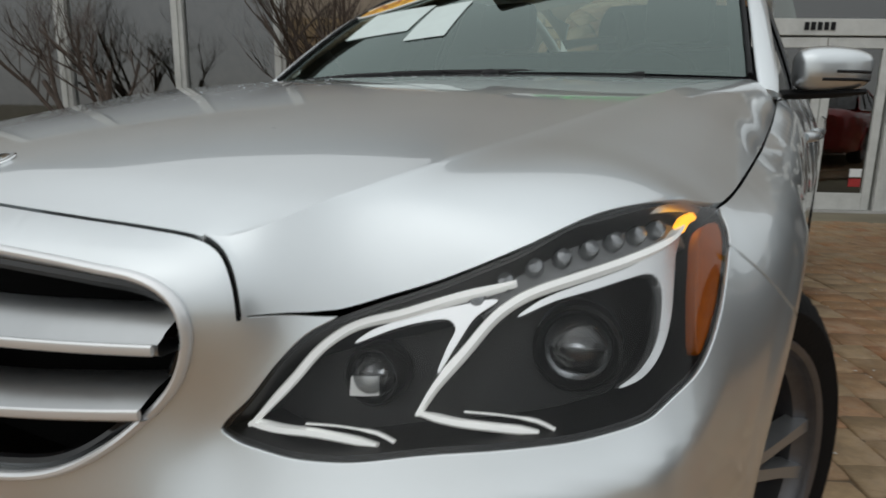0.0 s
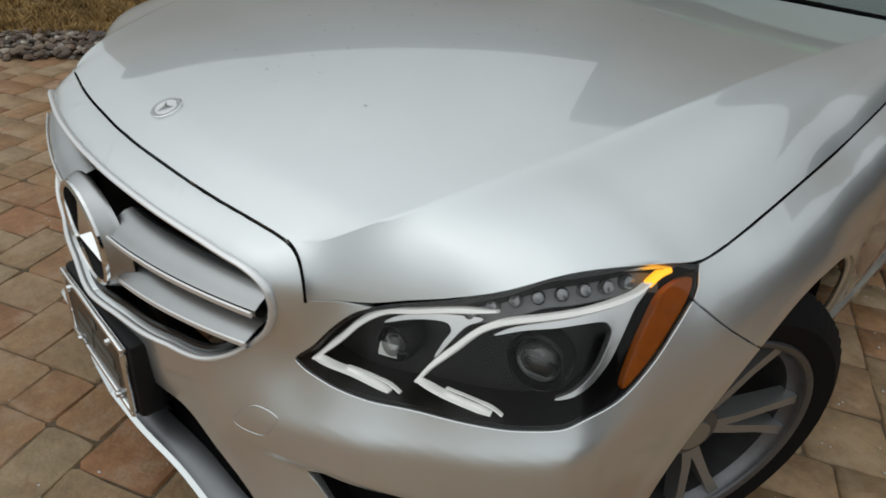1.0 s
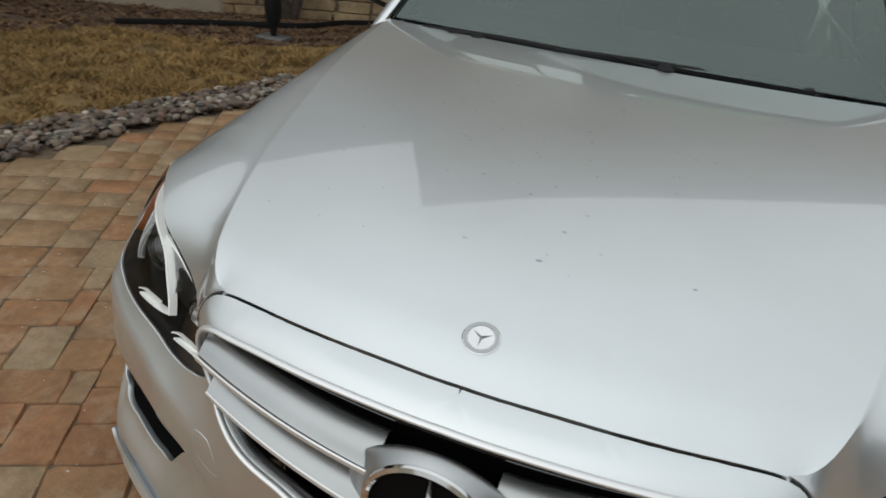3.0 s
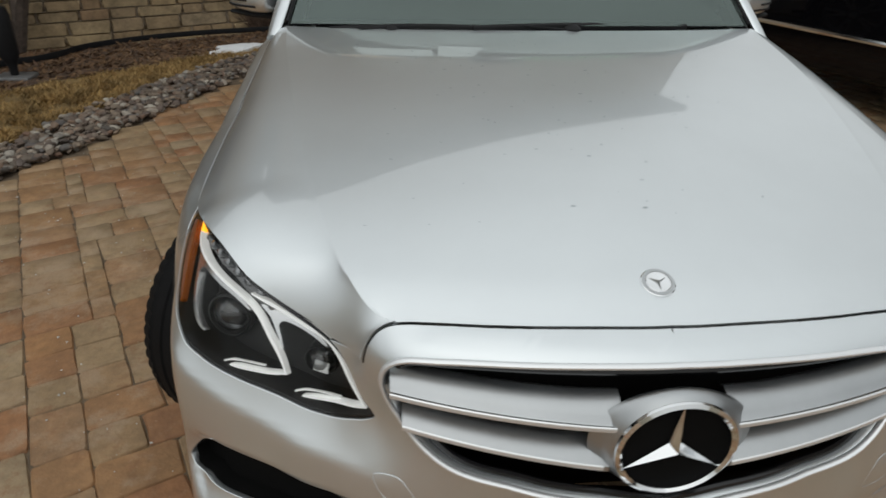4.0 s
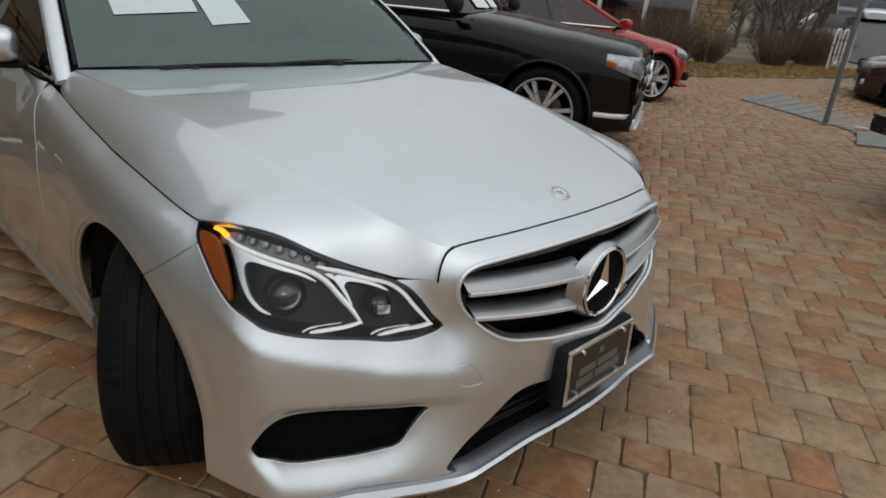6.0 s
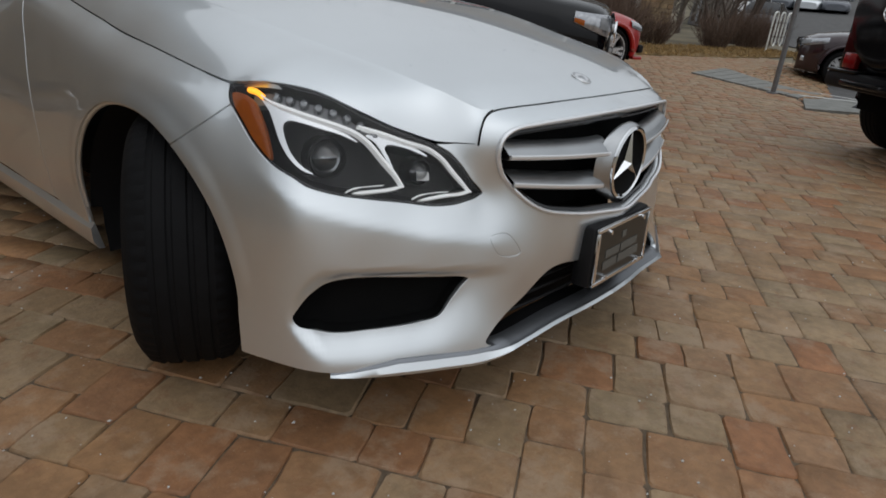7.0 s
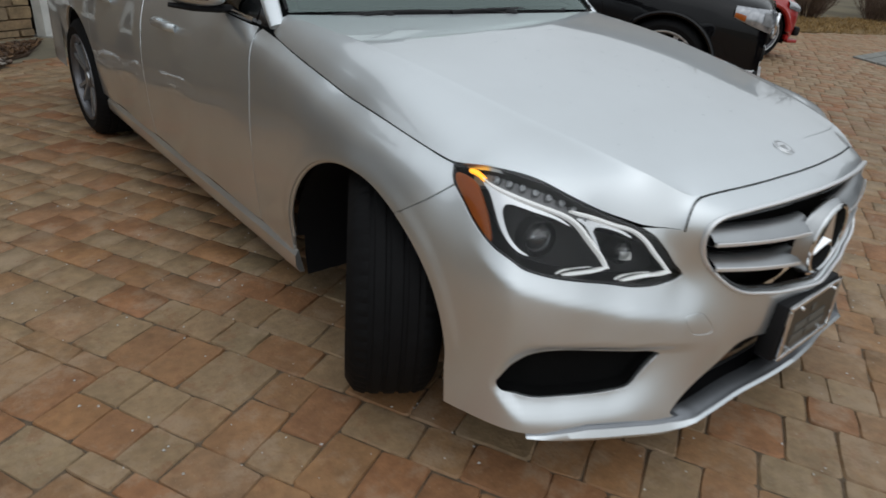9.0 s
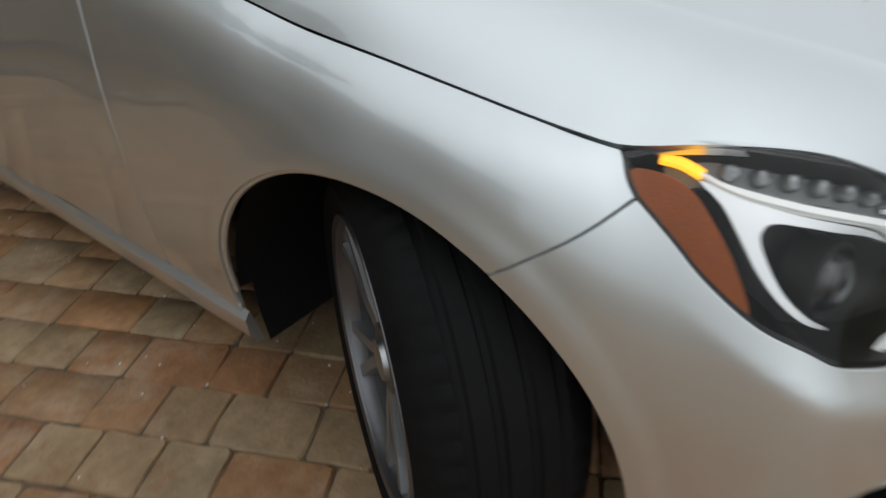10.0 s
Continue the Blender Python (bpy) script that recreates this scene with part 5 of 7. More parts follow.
part("tail", join(sheet(tail, lin(0, 1, 16), lin(0, 1, 33)), ([tail(1, v) for v in lin(0, 1, 33)] + [(0, 4.89, .25)], [(i, i + 1, 33) for i in range(32)])), M_SILVER, sedan, "silver boot and rear bumper")
for side in (1, -1):
    part("tail_lamp", block(side * .62 - .12, side * .62 + .12, 4.83, 4.9, .66, .80, .02), M_TAIL, sedan, "red tail lamp")


# cabin: windscreen, pillars, roof, side glass
def screen(u, v):
    b = Vector((.765 * u, 1.385 + .10 * u * u, .972 - .016 * u * u))
    t = Vector((.60 * u, 2.17 + .05 * u * u, 1.415 - .03 * u * u))
    k = .035 * math.sin(math.pi * v)
    return b.lerp(t, v) + Vector((0, -.5 * k, .87 * k))


def on_screen(u, v, lift=0.004):
    return screen(u, v) + Vector((0, -.5, .87)) * lift


def roofline(u, v):
    """The roof, back from the windscreen to the boot."""
    y = 2.17 + .05 * u * u + v * 1.98
    w = .60 + .015 * math.sin(math.pi * min(1, v * 1.3)) - .03 * v
    top = 1.415 + .052 * math.sin(math.pi * min(1, v * 1.25)) - .42 * max(0, (v - .50) / .5) ** 1.7
    return w * u, y, top - (.03 + .02 * v) * u * u


glass = part("windscreen", join(sheet(screen, lin(-.985, .985, 41), lin(0, 1, 25))), M_GLASS, sedan, "clear windscreen reflecting the grey sky")
glass.visible_shadow = False
for a, b in ((-.985, -.93), (.93, .985)):
    part("screen_border", sheet(lambda u, v: on_screen(u, v, -.006), lin(a, b, 4), lin(0, 1, 20)), M_GLOSSBLACK, glass)
part("screen_border", sheet(lambda u, v: on_screen(u, v, -.006), lin(-.93, .93, 30), [0, .015, .03]), M_GLOSSBLACK, glass)
part("screen_border", sheet(lambda u, v: on_screen(u, v, -.006), lin(-.93, .93, 30), [.95, .98, 1]), M_GLOSSBLACK, glass)
part("roof", sheet(roofline, lin(-1, 1, 31), lin(0, .55, 20)), M_SILVER, sedan, "silver roof panel")
rg = part("rear_window", sheet(roofline, lin(-.9, .9, 21), lin(.55, 1, 14)), M_TINT, sedan, "dark rear window")
rg.visible_shadow = False
part("boot_lid", sheet(lambda u, v: (.78 * u, 4.05 + .75 * v, .995 + .03 * math.sin(math.pi * (v * .5 + .3)) - .03 * u * u - .02 * v), lin(-1, 1, 15), lin(0, 1, 8)), M_SILVER, sedan)
for side in (1, -1):
    pil = [screen(side * 1.0, v) + Vector((side * .026, .012, -.006)) for v in lin(-.06, 1.0, 19)]
    part("windscreen_pillar", tube([tuple(p) for p in pil], .028, 14, flat=.42, up=(side * .45, -.45, .77), taper=[.8, .95] + [1] * 17), M_SILVER, sedan, "silver windscreen pillar")
    part("pillar_seal", tube([tuple(screen(side * .985, v) + Vector((0, -.002, .006))) for v in lin(0, 1, 16)], .006, 6), M_BLACK, sedan)
    rail = [roofline(side * 1.0, v) for v in lin(0, 1, 16)]
    part("roof_rail", tube([(p[0] + side * .012, p[1], p[2] - .01) for p in rail], .03, 10), M_SILVER, sedan)
    belt = [(side * .805, 1.62 + 2.4 * k / 20, .912 + .058 * (k / 20)) for k in range(21)]
    top = [(side * (.60 + .02), p[1], p[2] - .03) for p in rail]

    def glass_side(u, v, side=side, top=top):
        y = 1.60 + 2.25 * u
        zb = .915 + .05 * u
        v_in = max(0, min(1, (y - 1.5) / (2.2 - 1.5)))
        xt, zt = (.765 - (.765 - .62) * v_in, .962 + (1.375 - .962) * v_in) if y < 2.2 else (.615 - .03 * (y - 2.2) / 1.9, roofline(1, (y - 2.22) / 1.98)[2] - .02)
        return side * (.803 + (xt - .803) * v ** 1.15), y, zb + (zt - zb) * v

    sg = part("side_window", sheet(glass_side, lin(0, 1, 24), lin(0, 1, 8)) if side > 0 else flip(sheet(glass_side, lin(0, 1, 24), lin(0, 1, 8))), M_TINT, sedan, "dark side glass")
    sg.visible_shadow = False
    part("window_trim", tube([tuple(Vector(glass_side(u, 0)) + Vector((side * .006, 0, 0))) for u in lin(0, 1, 12)], .009, 8), M_CHROME, sg)
    for u in (.42, .45):
        part("door_pillar", tube([tuple(Vector(glass_side(u, v)) + Vector((side * .004, 0, 0))) for v in lin(0, 1, 8)], .022, 8, flat=.4, up=(1, 0, 0)), M_GLOSSBLACK, sg)
    part("mirror_sail", ([(side * .80, 1.50, .905), (side * .806, 1.80, .915), (side * .735, 1.73, 1.09)], [(0, 1, 2)] if side < 0 else [(0, 2, 1)]), M_GLOSSBLACK, sedan)

# cowl and wipers
part("cowl", sheet(lambda u, v: ((.77 - .01 * v) * u, 1.335 + .10 * u * u + .065 * v, (.932 if v < .5 else .960) - .02 * u * u), lin(-1, 1, 31), [0, 1]), M_BLACK, sedan, "black plastic cowl panel")


def wiper(pivot, tip0, tip1, knob):
    w = part("wiper", tube([tuple(Vector(tip0).lerp(Vector(tip1), k / 12) + Vector((0, 0, .006 * math.sin(math.pi * k / 12)))) for k in range(13)], .010, 8, flat=1.5), M_BLACK, sedan, "black wiper blade at rest")
    part("arm", tube([pivot, (pivot[0] * .5 + tip0[0] * .5, pivot[1] + .005, pivot[2] + .012), tuple(Vector(tip0).lerp(Vector(tip1), .45) + Vector((0, 0, .012)))], .011, 8, flat=.8, taper=[1.2, 1, .7]), M_BLACK, w)
    part("cap", spin([(0, .028), (.012, .026), (.022, .014), (.024, 0)], 14, (pivot[0], pivot[1], pivot[2]), "Z"), M_BLACK, w)


wiper((.13, 1.368, .956), (-.18, 1.360, .962), (.52, 1.438, .955), 1)
wiper((-.425, 1.396, .944), (-.62, 1.43, .943), (-.16, 1.370, .961), 1)

# cabin interior
part("dashboard", sheet(lambda u, v: (.70 * u, 1.44 + .08 * u * u + .55 * v, .955 + .035 * math.sin(math.pi * v) - .25 * max(0, v - .8)), lin(-1, 1, 21), lin(0, 1, 10)), M_FABRIC, sedan, "dark dashboard behind the glass")
for x in (-.37, .37):
    part("seat", join(block(x - .25, x + .25, 2.45, 2.62, .45, 1.12, .06), block(x - .13, x + .13, 2.5, 2.6, 1.14, 1.34, .04)), M_FABRIC, sedan, "dark front seat")
part("cabin_floor", join(block(-.78, .78, 1.6, 4.0, .3, .45, .02), block(-.6, .6, 3.3, 3.5, .45, 1.2, .05)), M_FABRIC, sedan)
part("inner_mirror", block(-.12, .12, 1.985, 2.01, 1.305, 1.37, .012), M_BLACK, sedan)
part("steering_wheel", tube([(.37 + .18 * math.cos(TAU * k / 24), 2.05 + .07 * math.sin(TAU * k / 24), .93 + .165 * math.sin(TAU * k / 24)) for k in range(24)], .014, 8, closed=True), M_FABRIC, sedan)


# sheets and stickers on the glass
def patch(corners, n=6):
    c = [Vector((*p, 0)) for p in corners]

    def fn(u, v):
        q = c[0].lerp(c[1], u).lerp(c[3].lerp(c[2], u), v)
        return on_screen(q.x, q.y, .003)

    return sheet(fn, lin(0, 1, n), lin(0, 1, n))


def sticker(name, g, m, label, category):
    return tagged(part(name, g, m), label, category)


sticker("paper_sheet", patch([(-.81, .49), (-.415, .50), (-.415, .285), (-.795, .262)]), M_PAPER, "pale green-white printed sheet taped inside the windscreen", "paper")
sticker("paper_sheet", patch([(-.397, .472), (-.198, .502), (-.17, .226), (-.377, .207)]), M_PAPER, "pale green-white slip of paper taped inside the windscreen", "paper")


oval = [on_screen(-.765 + .235 * math.cos(TAU * k / 40), .606 + .075 * math.cos(TAU * k / 40) + .088 * math.sin(TAU * k / 40), .005) for k in range(40)]
ov = sticker("year_sticker", ([tuple(p) for p in oval] + [tuple(on_screen(-.765, .606, .006))], [(k, (k + 1) % 40, 40) for k in range(40)]), M_YELLOW, "yellow oval sticker with brown year figures", "sticker")
part("border", tube([tuple(p) for p in oval], .004, 5, closed=True), M_WHITE, ov)


def write_on_screen(text, size, u0, v0, slope, stretch=1.0, bold=0.0):
    vs, fs = lettering(text, size, bold)
    out = []
    for x, y, _ in vs:
        u = u0 + x * stretch / .68
        v = v0 + y / .93 + slope * (u - u0)
        out.append(tuple(on_screen(u, v, .009)))
    return out, fs


part("lettering", write_on_screen("2014", .125, -.765, .604, .32), M_BROWNINK, ov, smooth=False)
sign = sticker("sale_sign", patch([(-.085, .86), (.80, .88), (.83, .515), (.005, .525)], 14), M_WHITE, "white card scrawled green with a black price", "sign")
part("marker_green", patch([(.03, .84), (.76, .86), (.80, .54), (.10, .55)], 12), M_GREEN, sign)
for o_ in sign.children:
    o_.location = (0, -.0015, .0026)
part("price", write_on_screen("10,000", .19, .30, .66, -.01, .92, .007), M_INK, sign, smooth=False)
part("word", write_on_screen("OFF", .105, .645, .655, -.01, .9), M_INK, sign, smooth=False)


# door mirrors
def door_mirror(side):
    def cap(r, t):
        c, s = math.cos(t), math.sin(t)
        x = .094 * r * math.copysign(abs(c) ** .55, c)
        z = .060 * r * math.copysign(abs(s) ** .55, s) * (1 - .18 * max(0, x / .094))
        y = -.082 * (1 - r ** 3.2) ** .55 * (1 - .25 * x / .094) + .03 * x / .094
        return side * (.917 + x), 1.825 + y, .991 + z

    g = sheet(cap, [0, .15, .3, .45, .6, .72, .82, .9, .95, .98, 1.0], lin(0, TAU, 49))
    m = part("door_mirror", g if side > 0 else flip(g), M_SILVER, sedan, "silver door mirror with dark slots")
    g = sheet(lambda u, t: (cap(1 - .04 * u, t)[0], cap(1, t)[1] + .03 * u, cap(1 - .04 * u, t)[2]), [0, 1], lin(0, TAU, 49))
    part("housing", g, M_BLACK, m)
    g = sheet(lambda r, t: (cap(.95 * r, t)[0], 1.846 + .03 * (cap(r, t)[0] * side - .917) / .094, cap(.95 * r, t)[2]), [0, 1], lin(0, TAU, 33))
    part("mirror_glass", g, M_CHROME, m)
    part("foot", tube([(side * .80, 1.80, .925), (side * .85, 1.80, .926), (side * .93, 1.81, .928), (side * 1.0, 1.835, .934)], .024, 10, flat=.5, taper=[1.1, 1.2, 1, .6]), M_BLACK, m)
    for z, x0 in ((.982, .93), (.962, .90)):
        pts = []
        for x in lin(x0, 1.004, 10):
            u, w = (x - .917) / .094, (z - .991) / .060
            r = min(.99, (abs(u) ** 3.6 + abs(w) ** 3.6) ** (1 / 3.6))
            pts.append((side * x, 1.825 - .082 * (1 - r ** 3.2) ** .55 * (1 - .25 * u) + .03 * u - .001, z))
        part("slot", tube(pts, .0042, 6), M_BLACK, m)


door_mirror(1)
door_mirror(-1)


# wheels
def wheel_geo(radius, width, rim_r, twin, spoke_w):
    """Parts of a wheel whose face looks along +X, its middle at the origin."""
    h = width / 2
    tread = []
    prof = [(-h + .012, rim_r - .004), (-h + .002, rim_r + .02), (-h - .004, (rim_r + radius) / 2), (-h + .006, radius - .03), (-h + .022, radius - .010)]
    for k, c in enumerate((-.62, -.22, .22, .62)):
        x = c * (h - .02)
        prof += [(x - .008, radius - .0015 * abs(c)), (x - .004, radius - .005), (x + .004, radius - .005), (x + .008, radius - .0015 * abs(c))]
    prof += [(h - .022, radius - .010), (h - .006, radius - .03), (h + .004, (rim_r + radius) / 2), (h - .002, rim_r + .02), (h - .012, rim_r - .004)]
    n = 180
    vs, fs = spin(prof, n)
    m = len(prof)
    out = []
    for i, (x, y, z) in enumerate(vs):
        k, a = i % m, i // m
        if k in (4, 5, m - 6, m - 5) and a % 3 == 0:
            s = 1 - .0045 / radius
            y, z = y * s, z * s
        out.append((x, y, z))
    tyre = (out, fs)
    barrel = spin([(-h + .012, rim_r), (-h + .03, rim_r - .018), (h - .035, rim_r - .022), (h - .022, rim_r - .010), (h - .010, rim_r - .008), (h - .004, rim_r + .004), (h - .012, rim_r + .006)], 64)
    lip = spin([(h - .012, rim_r - .008), (h - .005, rim_r - .006), (h - .001, rim_r + .001), (h - .001, rim_r + .005), (h - .010, rim_r + .009)], 64)
    disc = spin([(.0, .05), (.012, .055), (.012, .165), (-.012, .165), (-.012, .05)], 40)
    hub = spin([(h - .10, .0), (h - .10, .085), (h - .048, .075), (h - .030, .055), (h - .030, 0)], 32)
    cap = spin([(h - .030, .036), (h - .022, .034), (h - .020, .0)], 24)
    spokes = []
    for k in range(twin):
        for s in (-1, 1):
            a0 = TAU * k / twin
            da = s * .20 * 5 / twin
            sec = []
            for r, w, x, dep in ((.045, spoke_w * 1.1, h - .034, .045), (.10, spoke_w * .9, h - .026, .042), (.16, spoke_w * .85, h - .022, .036), (rim_r - .012, spoke_w * 1.0, h - .016, .030)):
                a = a0 + da * (.55 + .45 * (r / rim_r)) * (1 if r > .05 else .8)
                c, q = Vector((0, math.cos(a), math.sin(a))), Vector((0, -math.sin(a), math.cos(a)))
                for dx, dw in ((0, -.5), (0, .5), (-dep, .62), (-dep, -.62)):
                    bev = .0
                    sec.append(tuple(c * r + q * (dw * w) + Vector((x + dx + bev, 0, 0))))
            f = []
            for i in range(3):
                for j in range(4):
                    f.append((i * 4 + j, i * 4 + (j + 1) % 4, i * 4 + 4 + (j + 1) % 4, i * 4 + 4 + j))
            spokes.append((sec, f))
    nuts = [spin([(h - .05, .008), (h - .036, .008), (h - .034, 0)], 6, (0, .056 * math.cos(TAU * k / 5), .056 * math.sin(TAU * k / 5))) for k in range(5)]
    return tyre, barrel, lip, disc, hub, cap, spokes, nuts


def put_wheel(owner, x, y, z, face, steer, geo, rim_m=M_RIM, dark=M_RIMDARK, lip_m=M_RIM):
    m = pose(x, y, z, 0, 0, steer + (0 if face > 0 else 180))
    tyre, barrel, lip, disc, hub, cap, spokes, nuts = geo
    t = part("wheel", moved(tyre, m), M_RUBBER, owner, "black tyre on an alloy rim")
    part("rim", moved(barrel, m), dark, t, "alloy rim")
    part("rim_lip", moved(lip, m), lip_m, t, "rim lip")
    part("brake_disc", moved(disc, m), M_DISC, t)
    part("hub", moved(hub, m), dark, t)
    part("hub_cap", moved(cap, m), M_SATIN, t)
    for s in spokes:
        part("spoke", moved(s, m), rim_m, t, smooth=False)
    for s in nuts:
        part("wheel_bolt", moved(s, m), M_STEEL, t)
    return t


STEER = {1: -24, -1: -33}
FRONT_HUB = {1: (.775, .765), -1: (-.785, ARCH_Y)}  # steering swings the outer wheel forward
GEO_FRONT = wheel_geo(.327, .235, .232, 5, .022)
for side in (1, -1):
    put_wheel(sedan, *FRONT_HUB[side], .327, side, STEER[side], GEO_FRONT, M_RIMGREY, lip_m=M_RIMDARK)
    put_wheel(sedan, side * .79, 3.707, .327 + dip(side * .79, 3.707), side, 0, GEO_FRONT, M_RIMGREY, lip_m=M_RIMDARK)
    for y0 in (ARCH_C, 3.707):
        liner = sheet(lambda u, v: (side * (.86 - .48 * v - .03 * (u > .985)), y0 - (ARCH_R + .012) * math.cos(math.pi * u), ARCH_Z + (ARCH_R + .012) * math.sin(math.pi * u)), lin(-.07, .985, 30) + [.99, 1.04, 1.10], lin(0, 1, 4))
        part("arch_liner", join(liner, block(side * .38 - .01, side * .38 + .01, y0 - .38, y0 + .38, .25, .66)), M_BLACK, sedan)
    # the rolled lip round the front arch
    lip = [skin([(at_y(ARCH_C - (ARCH_R - .002) * math.cos(t), ARCH_Z + (ARCH_R - .002) * math.sin(t)), ARCH_Z + (ARCH_R - .002) * math.sin(t))])[0] for t in lin(math.radians(4), math.radians(176), 50)]
    part("arch_lip", tube([(side * (p[0] - .012), p[1], p[2]) for p in lip], .006, 8), M_SILVER, sedan)

part("underbody", join(block(-.62, .62, .30, 4.6, .20, .30, .03), block(-.36, .36, .2, 1.4, .3, .66, .03)), M_DARK, sedan)

# ---- the sedan's face: grille, lamps, plate, lip ----
def skin_point(a, z, depth=0.0):
    p = skin([[a, z]])[0] - skin_normal([[a, z]])[0] * depth
    return p


def ribbon(line, depth, width, thick, m, name, owner, label="", side=1):
    """A flat bar that follows a line on the skin, at a depth behind it."""
    L = np.asarray(line, float)
    P = skin_in(depth)(L)
    N = skin_normal(L)
    T = np.gradient(P, axis=0)
    T /= np.linalg.norm(T, axis=1)[:, None]
    W = np.cross(N, T)
    w = np.asarray(width if np.ndim(width) else [width] * len(L))[:, None] / 2
    prof = [(-1, -thick), (-1, -.25 * thick), (-.6, 0), (.6, 0), (1, -.25 * thick), (1, -thick)]
    vs, fs, k = [], [], len(prof)
    for i in range(len(L)):
        for a, b in prof:
            vs.append((P[i] + W[i] * w[i] * a + N[i] * b).tolist())
    for i in range(len(L) - 1):
        for j in range(k):
            fs.append((i * k + j, i * k + (j + 1) % k, (i + 1) * k + (j + 1) % k, (i + 1) * k + j))
    fs += [tuple(range(k))[::-1], tuple((len(L) - 1) * k + j for j in range(k))]
    g = (vs, fs)
    return part(name, g if side > 0 else mirrored(g), m, owner, label)


# grille: chrome surround, dark mesh, silver blades and the round emblem
grille = part("grille", join(sheet(lambda u, v: (u * .44, .10 + .10 * u * u * .44 + .02, .49 + .24 * v), lin(-1, 1, 12), lin(0, 1, 6))), M_DARK, sedan, "chrome-framed grille with silver blades")
ring = skin_in(-.004)(grille_az)
full = [tuple(p) for p in ring] + [(-p[0], p[1], p[2]) for p in ring[::-1][1:-1]]
part("grille_surround", tube(full, .0048, 10, closed=True, flat=1.3, up=(0, -1, 0)), M_BRIGHT, grille, "bright chrome surround")
ring2 = skin_in(.016)(grille_az)
full2 = [(p[0] * .975, p[1], .61 + (p[2] - .61) * .955) for p in ring2]
full2 = full2 + [(-p[0], p[1], p[2]) for p in full2[::-1][1:-1]]
part("grille_inner_frame", tube(full2, .007, 8, closed=True, flat=1.0, up=(0, -1, 0)), M_GLOSSBLACK, grille)


def grille_y(x, z):
    """Depth of the blades' front edge."""
    return .024 + .42 * max(0, abs(x) - .02) ** 2 + .10 * max(0, z - .6)


def blade(side, x_in, x_out, z_in, z_out, chord):
    """A silver blade with a bright lower edge, from the emblem out to the surround."""
    def fn(u, v):
        x = x_in + (x_out - x_in) * u
        z = z_in + (z_out - z_in) * u
        y = grille_y(x, z) + .004
        c, dep = chord * (1 + .20 * (1 - u) ** 5), .048
        prof = [(dep + .012, c * .80), (dep, c), (dep * .72, c * .93), (dep * .42, c * .72), (dep * .18, c * .47), (.004, .011), (.0, .008), (0, -.002), (.004, -.004), (.05, -.002)]
        k = min(int(v), 9)
        return side * x, y + prof[k][0], z + prof[k][1]
    g = sheet(fn, lin(0, 1, 14), list(range(10)))
    b = part("blade", g if side < 0 else flip(g), M_SATIN, grille, "satin silver grille blade")
    part("edge_trim", tube([(side * (x_in + (x_out - x_in) * u), grille_y(x_in + (x_out - x_in) * u, .6) + .004, z_in + (z_out - z_in) * u + .004) for u in lin(.03, 1, 12)], .0028, 8, flat=1.9), M_BRIGHT, b, "bright blade edge")


for side in (1, -1):
    blade(side, .085, .438, .634, .655, .035)
    blade(side, .095, .420, .551, .592, .031)

# emblem pod: a dished silver housing, chrome ring and three-pointed star
EY, EZ, ER = .020, .604, .094
pod = []
for k in range(64):
    t = TAU * k / 64
    c, s = math.cos(t), math.sin(t)
    pod.append([((ER + .003 + gx) * c, EY + back_, EZ + (ER + .003 + gz) * s) for gx, gz, back_ in ((0, 0, .002), (.005, .003, .007), (.010, .0055, .013), (.015, .007, .019), (.021, .007, .023), (.028, .005, .027), (.034, .002, .031))])
np_ = len(pod[0])
part("emblem_pod", ([p for r in pod for p in r], [(i * np_ + j, ((i + 1) % 64) * np_ + j, ((i + 1) % 64) * np_ + j + 1, i * np_ + j + 1) for i in range(64) for j in range(np_ - 1)]), M_SATIN, grille, "satin silver pod round the emblem")
emblem = part("emblem", spin([(EY + .010, 0), (EY + .010, ER - .002)], 48, (0, 0, EZ), "Y"), M_DARK, grille, "round three-pointed emblem on black")
part("emblem_ring", spin([(EY + .012, ER - .009), (EY - .002, ER - .0085), (EY - .006, ER - .004), (EY - .003, ER + .002), (EY + .012, ER + .004)], 64, (0, 0, EZ), "Y"), M_CHROME, emblem)


def star(cx, cy, cz, r, depth, tilt=0.0):
    vs, fs = [(cx, cy - depth, cz)], []
    for k in range(3):
        a = math.pi / 2 + TAU * k / 3
        vs.append((cx + r * math.cos(a), cy - depth * .15, cz + r * math.sin(a)))
        b = a + TAU / 6
        vs.append((cx + r * .135 * math.cos(b), cy, cz + r * .135 * math.sin(b)))
    for k in range(6):
        fs.append((0, 1 + (k + 1) % 6, 1 + k))
    return vs, fs


part("emblem_star", star(0, EY + .008, EZ, ER - .007, .018), M_CHROME, emblem, smooth=False)

# small round badge on the bonnet
bp = Vector((0, .197, float(hood_z([[0, .197]])[0])))
bn = Vector(hood_normal([[0, .197]])[0])
bm_ = Matrix.Translation(bp) @ bn.to_track_quat("Z", "Y").to_matrix().to_4x4()
badge = part("bonnet_badge", moved(spin([(-.002, .0285), (.002, .0285), (.0032, .027), (.0030, .021), (.0040, .020), (.0030, .0), ], 40, axis="Z"), bm_), M_CHROME, sedan, "small round chrome badge on the bonnet")
part("badge_disc", moved(spin([(.0034, .0265), (.0036, .0265), (.0036, .0215), (.0034, .0215)], 40, axis="Z"), bm_), M_SATIN, badge)
part("badge_star", moved(star(0, 0, 0, .017, .004), bm_ @ Matrix.Translation((0, 0, .0035)) @ pose(0, 0, 0, -90, 0, 180)), M_SATIN, badge, smooth=False)


